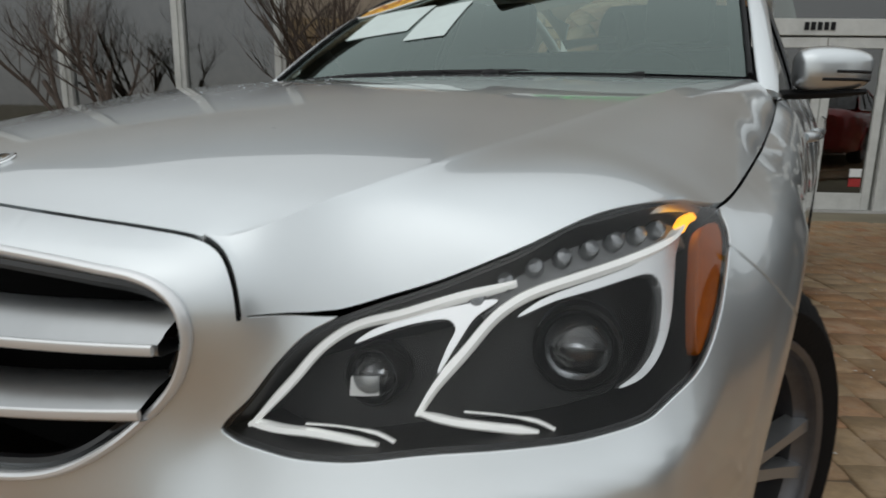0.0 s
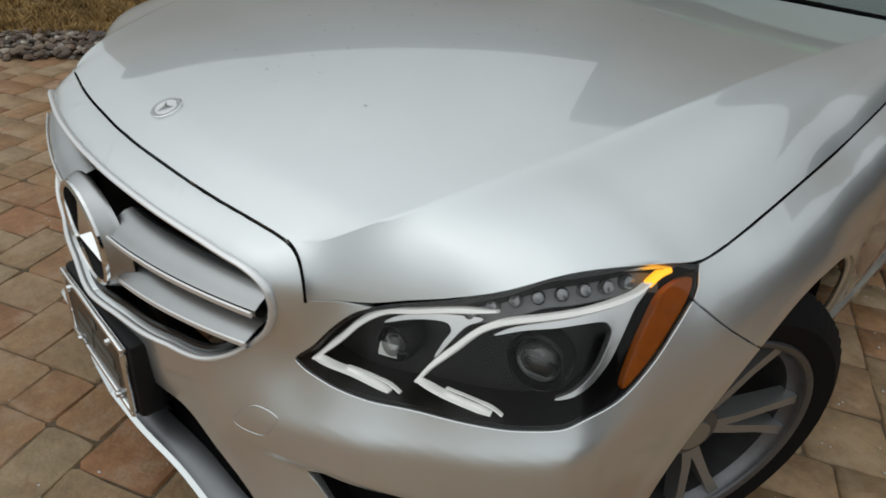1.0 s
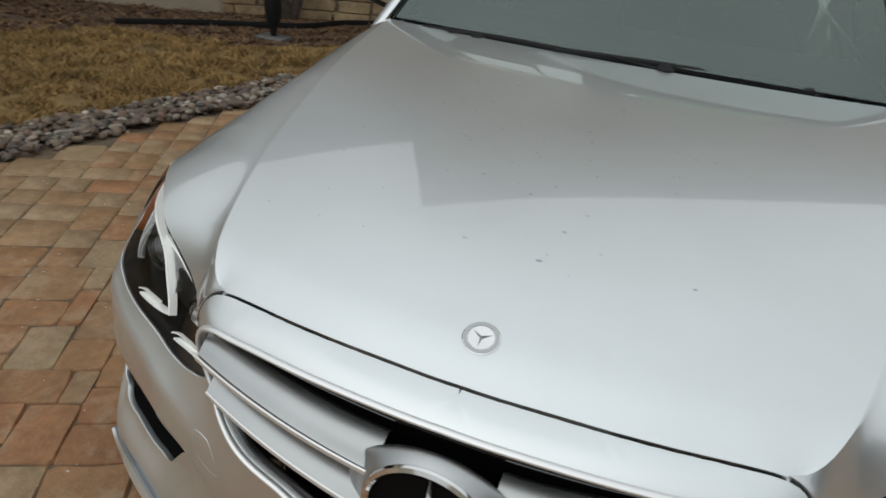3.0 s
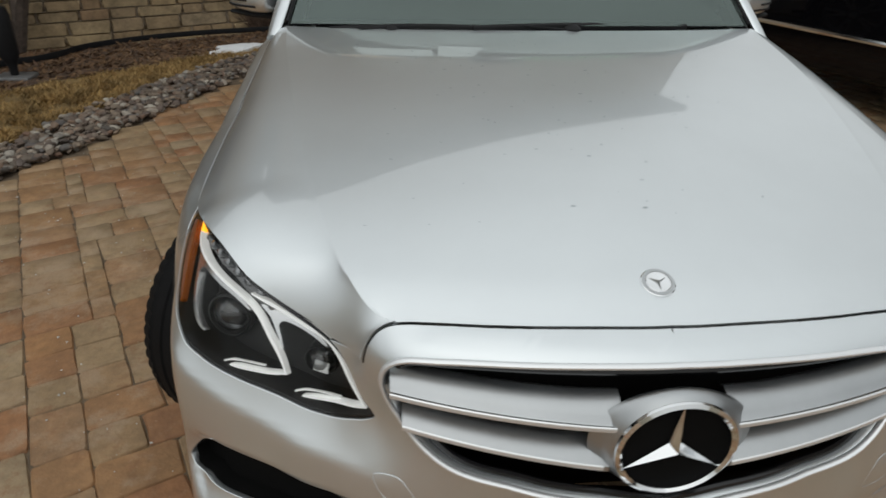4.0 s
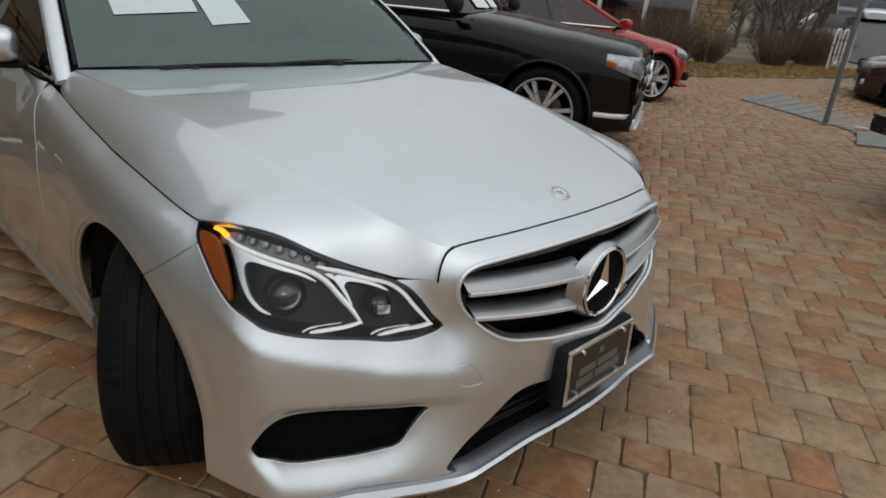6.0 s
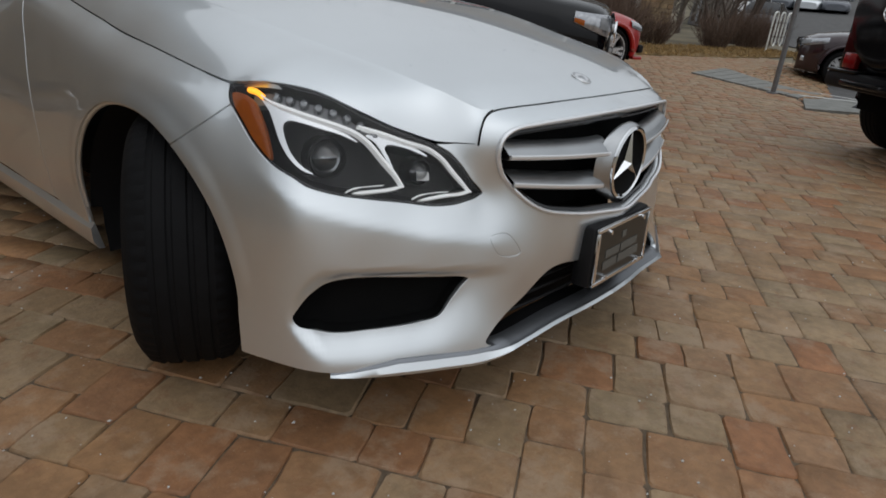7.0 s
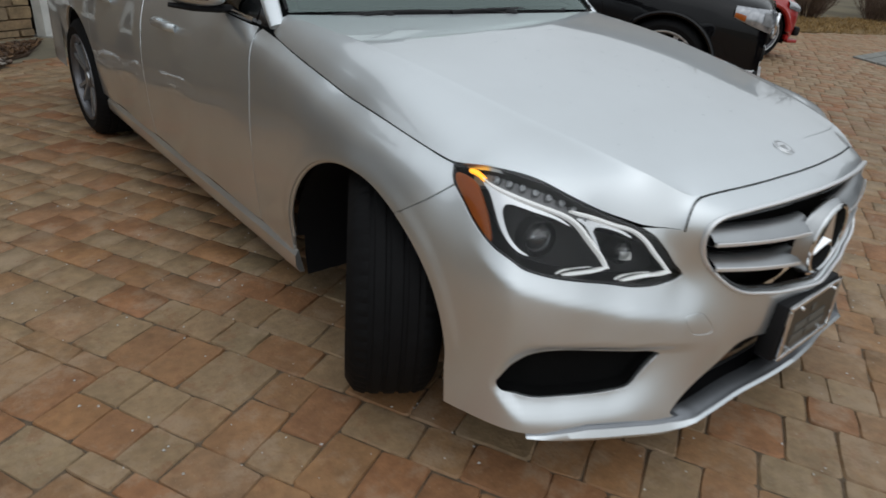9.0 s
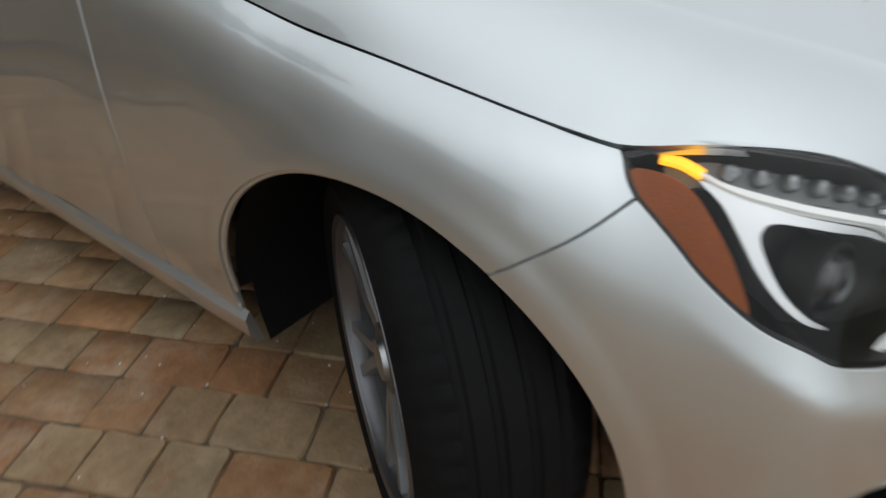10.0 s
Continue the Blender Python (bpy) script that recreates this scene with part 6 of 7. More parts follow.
# headlamps
def headlamp(side):
    lens_line = tidy(np.concatenate([lamp_bottom[:-1], lamp_side[:-1], lamp_top[:-1]]))
    sgn = lambda g: g if side > 0 else mirrored(g)
    sn = lambda n: n if side > 0 else [(-q[0], q[1], q[2]) for q in n]
    # bowl
    inner = inset(lens_line, .004)
    back = inset(lens_line, .026)
    rim_p, back_p = skin_in(.004)(inner), skin_in(.075)(back)
    n = len(inner)
    Gb, Nb = trimmed(skin_in(.075), skin_normal, back, (), .025, 0)
    wall_g = (np.concatenate([rim_p, back_p]).tolist(), [(i, (i + 1) % n, n + (i + 1) % n, n + i) for i in range(n)])
    lamp = part("headlamp", join(sgn(wall_g), sgn(Gb)), M_LAMPDARK, sedan, "clear headlamp with twin angular light strips")
    # black edge under the lens
    Ge, Ne = trimmed(skin_in(.005), skin_normal, inset(lens_line, .001), [inset(lens_line, .0065)], .02, 0)
    part("edge_band", sgn(Ge), M_GLOSSBLACK, lamp, normals=sn(Ne))
    # grey brow along the upper edge; its paleness also stands for sky mirrored in the lens
    brow = np.concatenate([lamp_top[6:-26], (lamp_top[6:-26] - [0, .034])[::-1]])
    Gy, Ny = trimmed(skin_in(.036), skin_normal, tidy(brow), (), .012, .02)
    part("brow", sgn(Gy), M_LAMPGREY, lamp, "grey brow behind the lens, paled for sky reflection", normals=sn(Ny))
    for nm, pts, w in (("light_strip", [(1.297, .760), (1.27, .752), (1.175, .738), (1.087, .723), (1.014, .706), (.967, .685), (.923, .652), (.882, .620), (.856, .594)], .0098),
                       ("light_strip", [(.856, .596), (.90, .592), (.95, .591), (1.005, .590)], .0085),
                       ("light_strip", [(1.0, .716), (.926, .700), (.850, .681), (.789, .668), (.743, .646), (.703, .616), (.666, .590), (.641, .574)], .0098),
                       ("light_strip", [(.641, .576), (.68, .573), (.725, .572), (.804, .567)], .0085)):
        L = smooth_line(pts, .012)
        ribbon(L, .013, [w * min(1, .45 + 4.0 * min(k, len(L) - 1 - k) / len(L)) for k in range(len(L))], .016, M_GUIDE, nm, lamp, "lit white light strip", side)
    # silver bezels: a band under each light strip that turns down round the projector and tapers out
    for pts in ([(1.300, .754), (1.274, .736), (1.254, .710), (1.232, .680), (1.200, .654), (1.160, .636), (1.118, .627), (1.160, .643), (1.196, .664), (1.218, .690), (1.226, .712), (1.210, .7235), (1.165, .7215), (1.11, .713), (1.05, .702), (.995, .686),
                 (1.03, .702), (1.09, .717), (1.18, .733), (1.262, .747)],
                [(.972, .700), (.940, .683), (.912, .657), (.884, .630), (.902, .656), (.9145, .672), (.908, .679), (.885, .6775), (.84, .668), (.785, .652), (.81, .665), (.87, .681), (.93, .694)]):
        Gz, Nz = trimmed(skin_in(.022), skin_normal, tidy(smooth_line(pts, .006, closed=True)), (), .012, .014, .001)
        part("silver_bezel", sgn(Gz), M_LAMPTRIM, lamp, "silver bezel", normals=sn(Nz))
    for a, z, r, dep in ((1.080, .662, .033, .050), (.800, .625, .023, .043)):
        c = skin_point(a, z, dep)
        nrm = Vector(skin_normal([[a, z]])[0]) * .35 + Vector((.15, -1, 0)) * .65
        m = Matrix.Translation(Vector(c)) @ nrm.to_track_quat("X", "Z").to_matrix().to_4x4()
        pr = part("projector", sgn(moved(spin([(-.03, r * 1.35), (.004, r * 1.32), (.008, r * 1.2), (.0, r * 1.05)], 32), m)), M_LAMPDARK, lamp)
        part("projector_lens", sgn(moved(spin([(-.002, r * 1.04), (.010, r * .9), (.018, r * .6), (.022, r * .25), (.0225, 0)], 32), m)), M_CRYSTAL, pr, "round glass projector lens")
        part("reflector", sgn(moved(spin([(-.004, r), (-.022, r * .5), (-.026, 0)], 24), m)), M_LAMPTRIM, pr)
        part("shutter", sgn(moved(block(-.012, -.008, -r * .8, r * .8, -r * .75, -r * .05), m)), M_LAMPDARK, pr, smooth=False)
    # the broken ends of the light strips, and a pale plate behind the inner projector
    for a, z in ((1.0, .5975), (.80, .5755)):
        hook = smooth_line([(a - .085, z + .004), (a - .04, z + .004), (a + .005, z + .001), (a + .026, z - .005)], .012)
        ribbon(hook, .016, [.0022 + .0016 * (k > len(hook) * .6) for k in range(len(hook))], .008, M_GUIDE, "strip_end", lamp, "crystal-like end of the light strip", side)
    plate_p = smooth_line([(.772, .614), (.79, .6145), (.808, .616)], .008)
    ribbon(plate_p, .030, .019, .004, M_WHITE, "reflector_plate", lamp, "small pale reflector plate", side)
    for k, (a, z) in enumerate(((1.255, .766), (1.21, .763), (1.165, .759), (1.12, .752), (1.075, .744), (1.03, .734), (.985, .719), (.945, .70))):
        c = skin_point(a, z, .026)
        m = Matrix.Translation(Vector(c)) @ Vector(skin_normal([[a, z]])[0]).to_track_quat("X", "Z").to_matrix().to_4x4()
        part("small_lens", sgn(moved(spin([(-.012, .010), (0, .010), (.005, .007), (.007, 0)], 14), m)), M_BUBBLE, lamp)
    amber = smooth_line([(1.379, .752), (1.345, .753), (1.312, .743), (1.286, .715), (1.266, .685), (1.250, .645), (1.275, .6565), (1.311, .680), (1.347, .710), (1.373, .735)], .012, closed=True)
    Ga, Na = trimmed(skin_in(.007), skin_normal, amber, (), .012, .012)
    part("amber_reflector", sgn(Ga), M_AMBER, lamp, "amber side reflector", normals=sn(Na))
    ribbon(smooth_line([(1.342, .768), (1.318, .766), (1.295, .759)], .008), .014, .011, .010, M_GLOW, "amber_bulb", lamp, "lit amber lamp", side)
    Gl, Nl = trimmed(skin_in(.001), skin_normal, inset(lens_line, .002), (), .014, .008)
    ln = part("lens", sgn(Gl), M_LENS, lamp, "clear plastic lens", normals=sn(Nl))
    ln.visible_shadow = False


headlamp(1)
headlamp(-1)

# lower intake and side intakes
# plain backing sheet, near-black for the shade inside the lower opening
part("intake_backing", sheet(lambda u, v: (u * .50, .13 + .05 * abs(u), .20 + .19 * v), lin(-1, 1, 9), lin(0, 1, 4)), M_DARK, bumper)
for k in range(4):
    z = .255 + .032 * k
    part("intake_bar", tube([(x, .085 + .16 * x * x, z) for x in lin(-.42 + .05 * k, .42 - .05 * k, 13)], .005, 6), M_BLACK, bumper)
for side in (1, -1):
    n = len(fog_az)
    # smooth pocket, its inner shade put into the near-black colour
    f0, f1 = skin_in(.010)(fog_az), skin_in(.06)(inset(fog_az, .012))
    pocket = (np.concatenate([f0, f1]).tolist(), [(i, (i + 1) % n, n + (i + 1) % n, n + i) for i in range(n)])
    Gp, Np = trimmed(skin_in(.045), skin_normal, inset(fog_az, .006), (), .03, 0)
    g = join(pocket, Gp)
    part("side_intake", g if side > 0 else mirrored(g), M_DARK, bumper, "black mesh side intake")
    ni = len(intake_az)
    i0, i1 = skin_in(.010)(intake_az), skin_in(.08)(intake_az)
    g = (np.concatenate([i0, i1]).tolist(), [(i, i + 1, ni + i + 1, ni + i) for i in range(ni - 1)])
    part("intake_lining", g if side > 0 else mirrored(g), M_BLACK, bumper)


# splitter lip: a bright lower edge, and a ledge coloured dark for the underside it mirrors
def lip_line():
    return [(0, .004, .236), (.12, .012, .231), (.25, .030, .221), (.36, .036, .216), (.43, .040, .212), (.475, .044, .198), (.51, .052, .190), (.60, .094, .192), (.70, .144, .197), (.78, .194, .203), (.825, .228, .208)]


L = smooth_line(lip_line(), .015)
vs, fs = [], []
for i, p in enumerate(L):
    j0, j1 = L[max(0, i - 1)], L[min(len(L) - 1, i + 1)]
    t = Vector(j1 - j0).normalized()
    out = t.cross(Vector((0, 0, 1))).normalized()
    tall = .007 if p[0] < .42 else .007 + .019 * min(1, (p[0] - .42) / .09)
    end = min(1, (len(L) - 1 - i) / 11)
    tall, push = tall * (.08 + .92 * end), (.014 - .020 * min(1, max(0, (p[0] - .44) / .06))) * end
    b = Vector(p)
    vs += [tuple(b + out * (push - .003) + Vector((0, 0, tall))), tuple(b + out * (push + .006 * end) + Vector((0, 0, tall * .35))), tuple(b + out * (push + .003)), tuple(b - out * .05 + Vector((0, 0, .002)))]
k = 4
fs = [(i * k + j, (i + 1) * k + j, (i + 1) * k + j + 1, i * k + j + 1) for i in range(len(L) - 1) for j in range(3)]
g = (vs, fs)
lip_part = part("splitter_lip", join(g, mirrored(g)), M_SILVER, bumper, "silver splitter lip along the bumper")
vs = []
for i, p in enumerate(L):
    a = Vector(g[0][i * k])
    j0, j1 = L[max(0, i - 1)], L[min(len(L) - 1, i + 1)]
    out = Vector(j1 - j0).normalized().cross(Vector((0, 0, 1))).normalized()
    wide = 1 - .55 * min(1, max(0, (p[0] - .44) / .06))
    vs += [tuple(a), tuple(a - out * .012 * wide + Vector((0, 0, .002))), tuple(a - out * .018 * wide + Vector((0, 0, .006))), tuple(a - out * .05 + Vector((0, 0, .008)))]
g = (vs, flip((vs, fs))[1])
# silver ledge: the dark reflection on it is put into this darker colour
part("ledge", join(g, mirrored(g)), mat("shade_darkened_silver", (0.22, 0.23, 0.245), 0.38, 0.9, vary=.1), lip_part, "silver ledge above the lip, coloured dark for what it reflects")


# number plate on its bracket
def plate():
    m = Matrix.Translation((0, 0, .379)) @ pose(0, 0, 0, -3)
    b = part("plate_bracket", moved(block(-.168, .168, -.004, .050, -.085, .085, .012), m), M_BLACK, sedan, "black plate bracket with a dealer plate")
    part("plate", moved(block(-.150, .150, -.010, -.005, -.072, .072, .002), m), mat("black_plate", (0.014, 0.015, 0.014), 0.3, vary=.2, scale=20), b, smooth=False)
    frame_g = join(block(-.157, .157, -.015, -.004, .068, .079, .003), block(-.157, .157, -.015, -.004, -.079, -.068, .003), block(-.157, -.147, -.015, -.004, -.068, .068, .003), block(.147, .157, -.015, -.004, -.068, .068, .003))
    part("plate_frame", moved(frame_g, m), M_CHROME, b, "chrome plate frame")
    ink = mat("faded_plate_ink", (0.10, 0.10, 0.09), 0.5, vary=.1)
    for x0, x1, z0, z1 in ((-.012, .012, .026, .044), (-.10, -.02, -.012, .010), (-.012, .09, -.012, .010), (-.11, -.03, -.044, -.020), (-.02, .105, -.044, -.020)):
        part("plate_bar", moved(block(x0, x1, -.0115, -.0098, z0, z1), m), ink, b, smooth=False)
    for x in (-.10, .10):
        for z in (-.062, .062):
            part("screw", moved(spin([(-.022, 0), (-.021, .006), (-.012, .007), (-.006, .007)], 12, (x, 0, z), "Y"), m), M_CHROME, b)


plate()

# ---- the other vehicles ----
def curve_of(knots):
    ks = sorted(knots)

    def f(y):
        if y <= ks[0][0]:
            return ks[0][1]
        for (a, p), (b, q) in zip(ks[:-1], ks[1:]):
            if y <= b:
                t = (y - a) / (b - a)
                t = t * t * (3 - 2 * t) * .6 + t * .4
                return p + (q - p) * t
        return ks[-1][1]

    return f


def vehicle(name, label, at, paint, L, W, H, top, belt, cabin, axles, tyre_r, wheel, face="sedan", chrome_line=True, box_side=0.0, group="", steer=0, tint=None):
    """A parked car; its nose at the origin looking along -Y. top: bonnet and boot line; cabin: (screen foot, screen head, roof end, rear foot)."""
    tint = tint or M_TINT
    car = thing(name, label, "car", group, at=at)
    hw = W / 2
    zt = curve_of(top)
    nose = [(0, .66), (.06, .76), (.18, .88), (.40, .965)] if face != "suv" else [(0, .80), (.06, .865), (.18, .93), (.40, .975)]
    plan = curve_of(nose + [(.8, 1.0), (L - .8, 1.0), (L - .35, .96), (L - .08, .86), (L, .74)])
    low = curve_of([(0, .26), (.5, .22), (L - .5, .22), (L, .30)])
    rows = []
    ys = sorted(set([round(v, 3) for v in [0, .02, .05, .09, .14, .2, .28] + lin(.36, L - .36, int((L - .7) / .055)) + [L - .28, L - .2, L - .12, L - .05, L]]))
    for y in ys:
        w, t, b = hw * plan(y), zt(y), low(y)
        sh = min(t - .03, belt(y) if callable(belt) else belt)
        drop = .10 if y < .3 or y > L - .3 else .06
        prof = [(0, t + .035), (.35 * w, t + .03), (.65 * w, t + .015), (.82 * w, t - .008), (.91 * w, t - .035), (.965 * w, t - .08), (.992 * w, t - .15), (w, t - .25)]
        prof += [(w * (1 - .022 * k * k), t - .25 + (.33 - t + .25) * k) for k in (.17, .33, .5, .67, .83, 1.0)] + [(w * .955, b + .03), (w * .90, b), (0, b)]
        rows.append([(x, y, z) for x, z in prof])
    nb = len(rows[0])
    vs = [p for r in rows for p in r]
    fs, cut_verts = [], set()
    for i in range(len(rows) - 1):
        for j in range(nb - 1):
            q = (i * nb + j, i * nb + j + 1, (i + 1) * nb + j + 1, (i + 1) * nb + j)
            c = [sum(vs[k][d] for k in q) / 4 for d in range(3)]
            if c[0] > .5 * hw and any((c[1] - a) ** 2 + (c[2] - tyre_r) ** 2 < (tyre_r + .045) ** 2 for a in axles) and c[2] < .85:
                cut_verts.update(q)
                continue
            fs.append(q)
    fs.append(tuple(range(nb))[::-1])
    fs.append(tuple((len(rows) - 1) * nb + j for j in range(nb)))
    # the edge of each wheel opening is drawn onto a true circle
    for k in {k for f in fs for k in f} & cut_verts:
        x, y, z = vs[k]
        a = min(axles, key=lambda q: abs(q - y))
        d = math.hypot(y - a, z - tyre_r)
        if d > .05 and z > b + .06:
            vs[k] = (x, a + (y - a) * (tyre_r + .05) / d, tyre_r + (z - tyre_r) * (tyre_r + .05) / d)
    bm = bmesh.new()
    bv = [bm.verts.new(v) for v in vs]
    for f in fs:
        try:
            bm.faces.new([bv[k] for k in f])
        except ValueError:
            pass
    bmesh.ops.recalc_face_normals(bm, faces=bm.faces[:])
    bm.verts.index_update()
    half = [tuple(v.co) for v in bm.verts], [tuple(v.index for v in f.verts) for f in bm.faces]
    bm.free()
    part("body", join(half, mirrored(half)), paint, car, "painted body shell")
    for side in (1, -1):
        for a in axles:
            arc = [(side * (hw * .985), a - (tyre_r + .05) * math.cos(t), tyre_r + (tyre_r + .05) * math.sin(t)) for t in lin(-.15, math.pi + .15, 26)]
            part("arch_lip", tube(arc, .042 if face != "suv" else .024, 8, flat=.8), paint if face != "suv" else M_BLACKPAINT, car)
            liner = sheet(lambda u, v: (side * (hw * (.97 - .5 * v)), a - (tyre_r + .045) * math.cos(math.pi * u), tyre_r + (tyre_r + .045) * math.sin(math.pi * u)), lin(-.1, 1.1, 20), [0, 1])
            part("arch_liner", join(liner, block(side * hw * .47 - .01, side * hw * .47 + .01, a - .42, a + .42, .2, .75)), M_DARK, car)
    for a in axles:
        for side in (1, -1):
            put_wheel(car, side * (hw - .13), a, tyre_r, side, steer if a == axles[0] else 0, wheel)
    part("underbody", block(-hw * .75, hw * .75, .5, L - .5, .2, .42, .03), M_DARK, car)
    # cabin
    c0, c1, c2, c3 = cabin
    zr = H
    bw, rw = hw * (.90 + box_side * .06), hw * (.66 + box_side * .16)
    bz = lambda y: zt(y) - .01

    def screen_f(u, v):
        y0, y1 = c0 + .10 * u * u, c1 + .06 * u * u
        return (bw * .93 + (rw - bw * .93) * v) * u, y0 + (y1 - y0) * v, bz(c0) + .02 + (zr - .03 - .03 * u * u - bz(c0) - .02) * v + .03 * math.sin(math.pi * v)

    def rear_f(u, v):
        y0, y1 = c3 - .05 * u * u, c2 - .03 * u * u
        return (bw * .93 + (rw - bw * .93) * v) * u, y0 + (y1 - y0) * v, bz(c3) + .02 + (zr - .05 - .03 * u * u - bz(c3) - .02) * v + .03 * math.sin(math.pi * v)

    def roof_f(u, v):
        y = c1 + (c2 - c1) * v
        return rw * u, y + .06 * u * u * (1 - v) - .03 * u * u * v, zr - .03 - .02 * v + .03 * math.sin(math.pi * v) - .03 * u * u

    ws_ = part("windscreen", sheet(screen_f, lin(-1, 1, 17), lin(0, 1, 10)), tint, car, "windscreen")
    rw_ = part("rear_window", flip(sheet(rear_f, lin(-1, 1, 13), lin(0, 1, 8))), tint, car, "dark rear window")
    ws_.visible_shadow = rw_.visible_shadow = False
    part("roof", sheet(roof_f, lin(-1, 1, 17), lin(0, 1, 12)), paint, car)
    for side in (1, -1):
        def side_f(u, v):
            y0, y1 = c0 + .13 + (c3 - .05 - c0 - .13) * u, c1 + .07 + (c2 - .05 - c1 - .07) * u
            zb = bz(c0) + .02 + (bz(c3) - bz(c0)) * u if face == "suv" else max(bz(y0), bz(c0)) + .01
            return side * (bw + (rw + .012 - bw) * v), y0 + (y1 - y0) * v, zb + (zr - .075 + .03 * math.sin(math.pi * u) - zb) * v
        g = sheet(side_f, lin(0, 1, 20), lin(0, 1, 8))
        sw = part("side_window", g if side > 0 else flip(g), tint, car, "dark side glass")
        sw.visible_shadow = False
        for u in (.0, .42, .74, 1.0):
            part("pillar", tube([tuple(Vector(side_f(u, v)) + Vector((side * .003, 0, 0))) for v in lin(0, 1, 8)], .03 if u in (0, 1) else .022, 8, flat=.45, up=(1, 0, 0)), paint if u in (0, 1) else M_GLOSSBLACK, sw)
        part("roof_rail", tube([tuple(Vector(side_f(u, 1)) + Vector((0, 0, .012))) for u in lin(0, 1, 14)], .026, 8), M_CHROME if face == "suv" and chrome_line else paint, sw)
        if chrome_line:
            part("belt_trim", tube([tuple(Vector(side_f(u, 0)) + Vector((side * .012, 0, .004))) for u in lin(0.02, .98, 16)], .011, 6), M_CHROME, sw, "chrome belt line")
            if face == "red":
                part("window_arc", tube([tuple(Vector(side_f(u, 1)) + Vector((side * .012, 0, -.02))) for u in lin(0.02, .98, 16)], .011, 6), M_CHROME, sw, "chrome window arc")
        my = c0 + (.10 if face == "suv" else .28)
        mz = bz(c0) + .09
        mi = part("door_mirror", block(side * (hw + .085) - .105, side * (hw + .085) + .105, my - .055, my + .055, mz - .06, mz + .068, .045), paint if face != "suv" else M_BLACK, car, "door mirror")
        part("foot", tube([(side * (bw - .02), my + .03, mz - .07), (side * (hw + .02), my + .02, mz - .05), (side * (hw + .09), my, mz - .03)], .025, 8), M_BLACK, mi)
        zt_d = bz(c0) - .05
        for y in (c0 + .10, (c0 + c3) / 2 + .05, c3 - .35):
            wd = hw * plan(y)
            part("door_gap", tube([(side * (wd * .9925 + .002), y, zt_d - .10), (side * (wd + .001), y + .01, zt_d - .2), (side * (wd + .0005), y, .5), (side * (wd * .99 + .002), y, .40)], .0045, 4), M_DARK, car)
        for y in ((c0 + c3) / 2 - .22, c3 - .55):
            wd = hw * plan(y)
            part("door_handle", tube([(side * wd * .992, y, zt_d - .13), (side * (wd + .03), y + .03, zt_d - .125), (side * (wd + .03), y + .16, zt_d - .125), (side * wd * .992, y + .19, zt_d - .13)], .013, 8), paint if face != "suv" else M_BLACK, car)
        if face == "suv":
            part("side_strip", tube([(side * (hw * plan(y) + .004), y, .50) for y in lin(axles[0] + .5, axles[1] - .5, 20)], .010, 6, flat=1.6), M_CHROME, car, "chrome strip along the doors")
    part("seat_row", join(*[block(x - .22, x + .22, c1 + .25, c1 + .42, .5, bz(c0) + .35, .05) for x in (-.35, .35)], block(-hw * .8, hw * .8, c0 + .3, c3 - .2, .4, .55)), M_FABRIC, car)
    part("dashboard", block(-bw * .85, bw * .85, c0 + .14, c0 + .65, bz(c0) - .15, bz(c0) + .0, .03), M_FABRIC, car)
    return car, hw, plan, zt


def front_lamp(car, side, hw, plan, zt, x0, y1, z_in, z_out, m):
    """A lamp that wraps the corner of the nose, from x0 on its face back to y1 on its flank."""
    corner = hw * plan(0) - x0

    def fn(u, v):
        s = u * (corner + y1)
        k = s / (corner + y1)
        z = (z_in[1] + (z_out[1] - z_in[1]) * k) * v + (z_in[0] + (z_out[0] - z_in[0]) * k) * (1 - v)
        if s < corner:
            x, y = x0 + s, 0.0
        else:
            y = s - corner
            x = hw * plan(y)
        fac = float(np.interp(zt(y) - z, [-.02, .008, .035, .08, .15, .25], [.70, .82, .91, .965, .992, 1.0]))
        swell = .012 + .014 * math.sin(math.pi * v)
        return side * ((x if s < corner else x * fac) + swell * min(1, k * 2)), y - swell * max(0, 1 - y / .3), z

    g = sheet(fn, lin(0, 1, 21), lin(0, 1, 8))
    lamp = part("headlamp", g if side > 0 else flip(g), m, car, "clear headlamp")
    g = sheet(lambda u, v: tuple(Vector(fn(u, v)) + Vector((side * .006, -.006, 0))), lin(.05, .5, 8), lin(.25, .85, 5))
    part("lamp_bowl", g if side > 0 else flip(g), M_LAMPGREY, lamp, "grey bowl in the lamp")
    return lamp, fn


WHEEL_SUV = wheel_geo(.365, .245, .272, 6, .034)
WHEEL_RED = wheel_geo(.325, .225, .240, 5, .045)
WHEEL_FAR = wheel_geo(.335, .225, .225, 5, .05)
M_LAMPCLEAR = mat("bright_lamp_glass", (0.62, 0.64, 0.66), 0.12, 0.6, coat=1.0, vary=.25, scale=22)

M_LAMPSMOKE = mat("shaded_lamp_glass", (0.36, 0.37, 0.39), 0.12, 0.5, coat=1.0, vary=.35, scale=22)

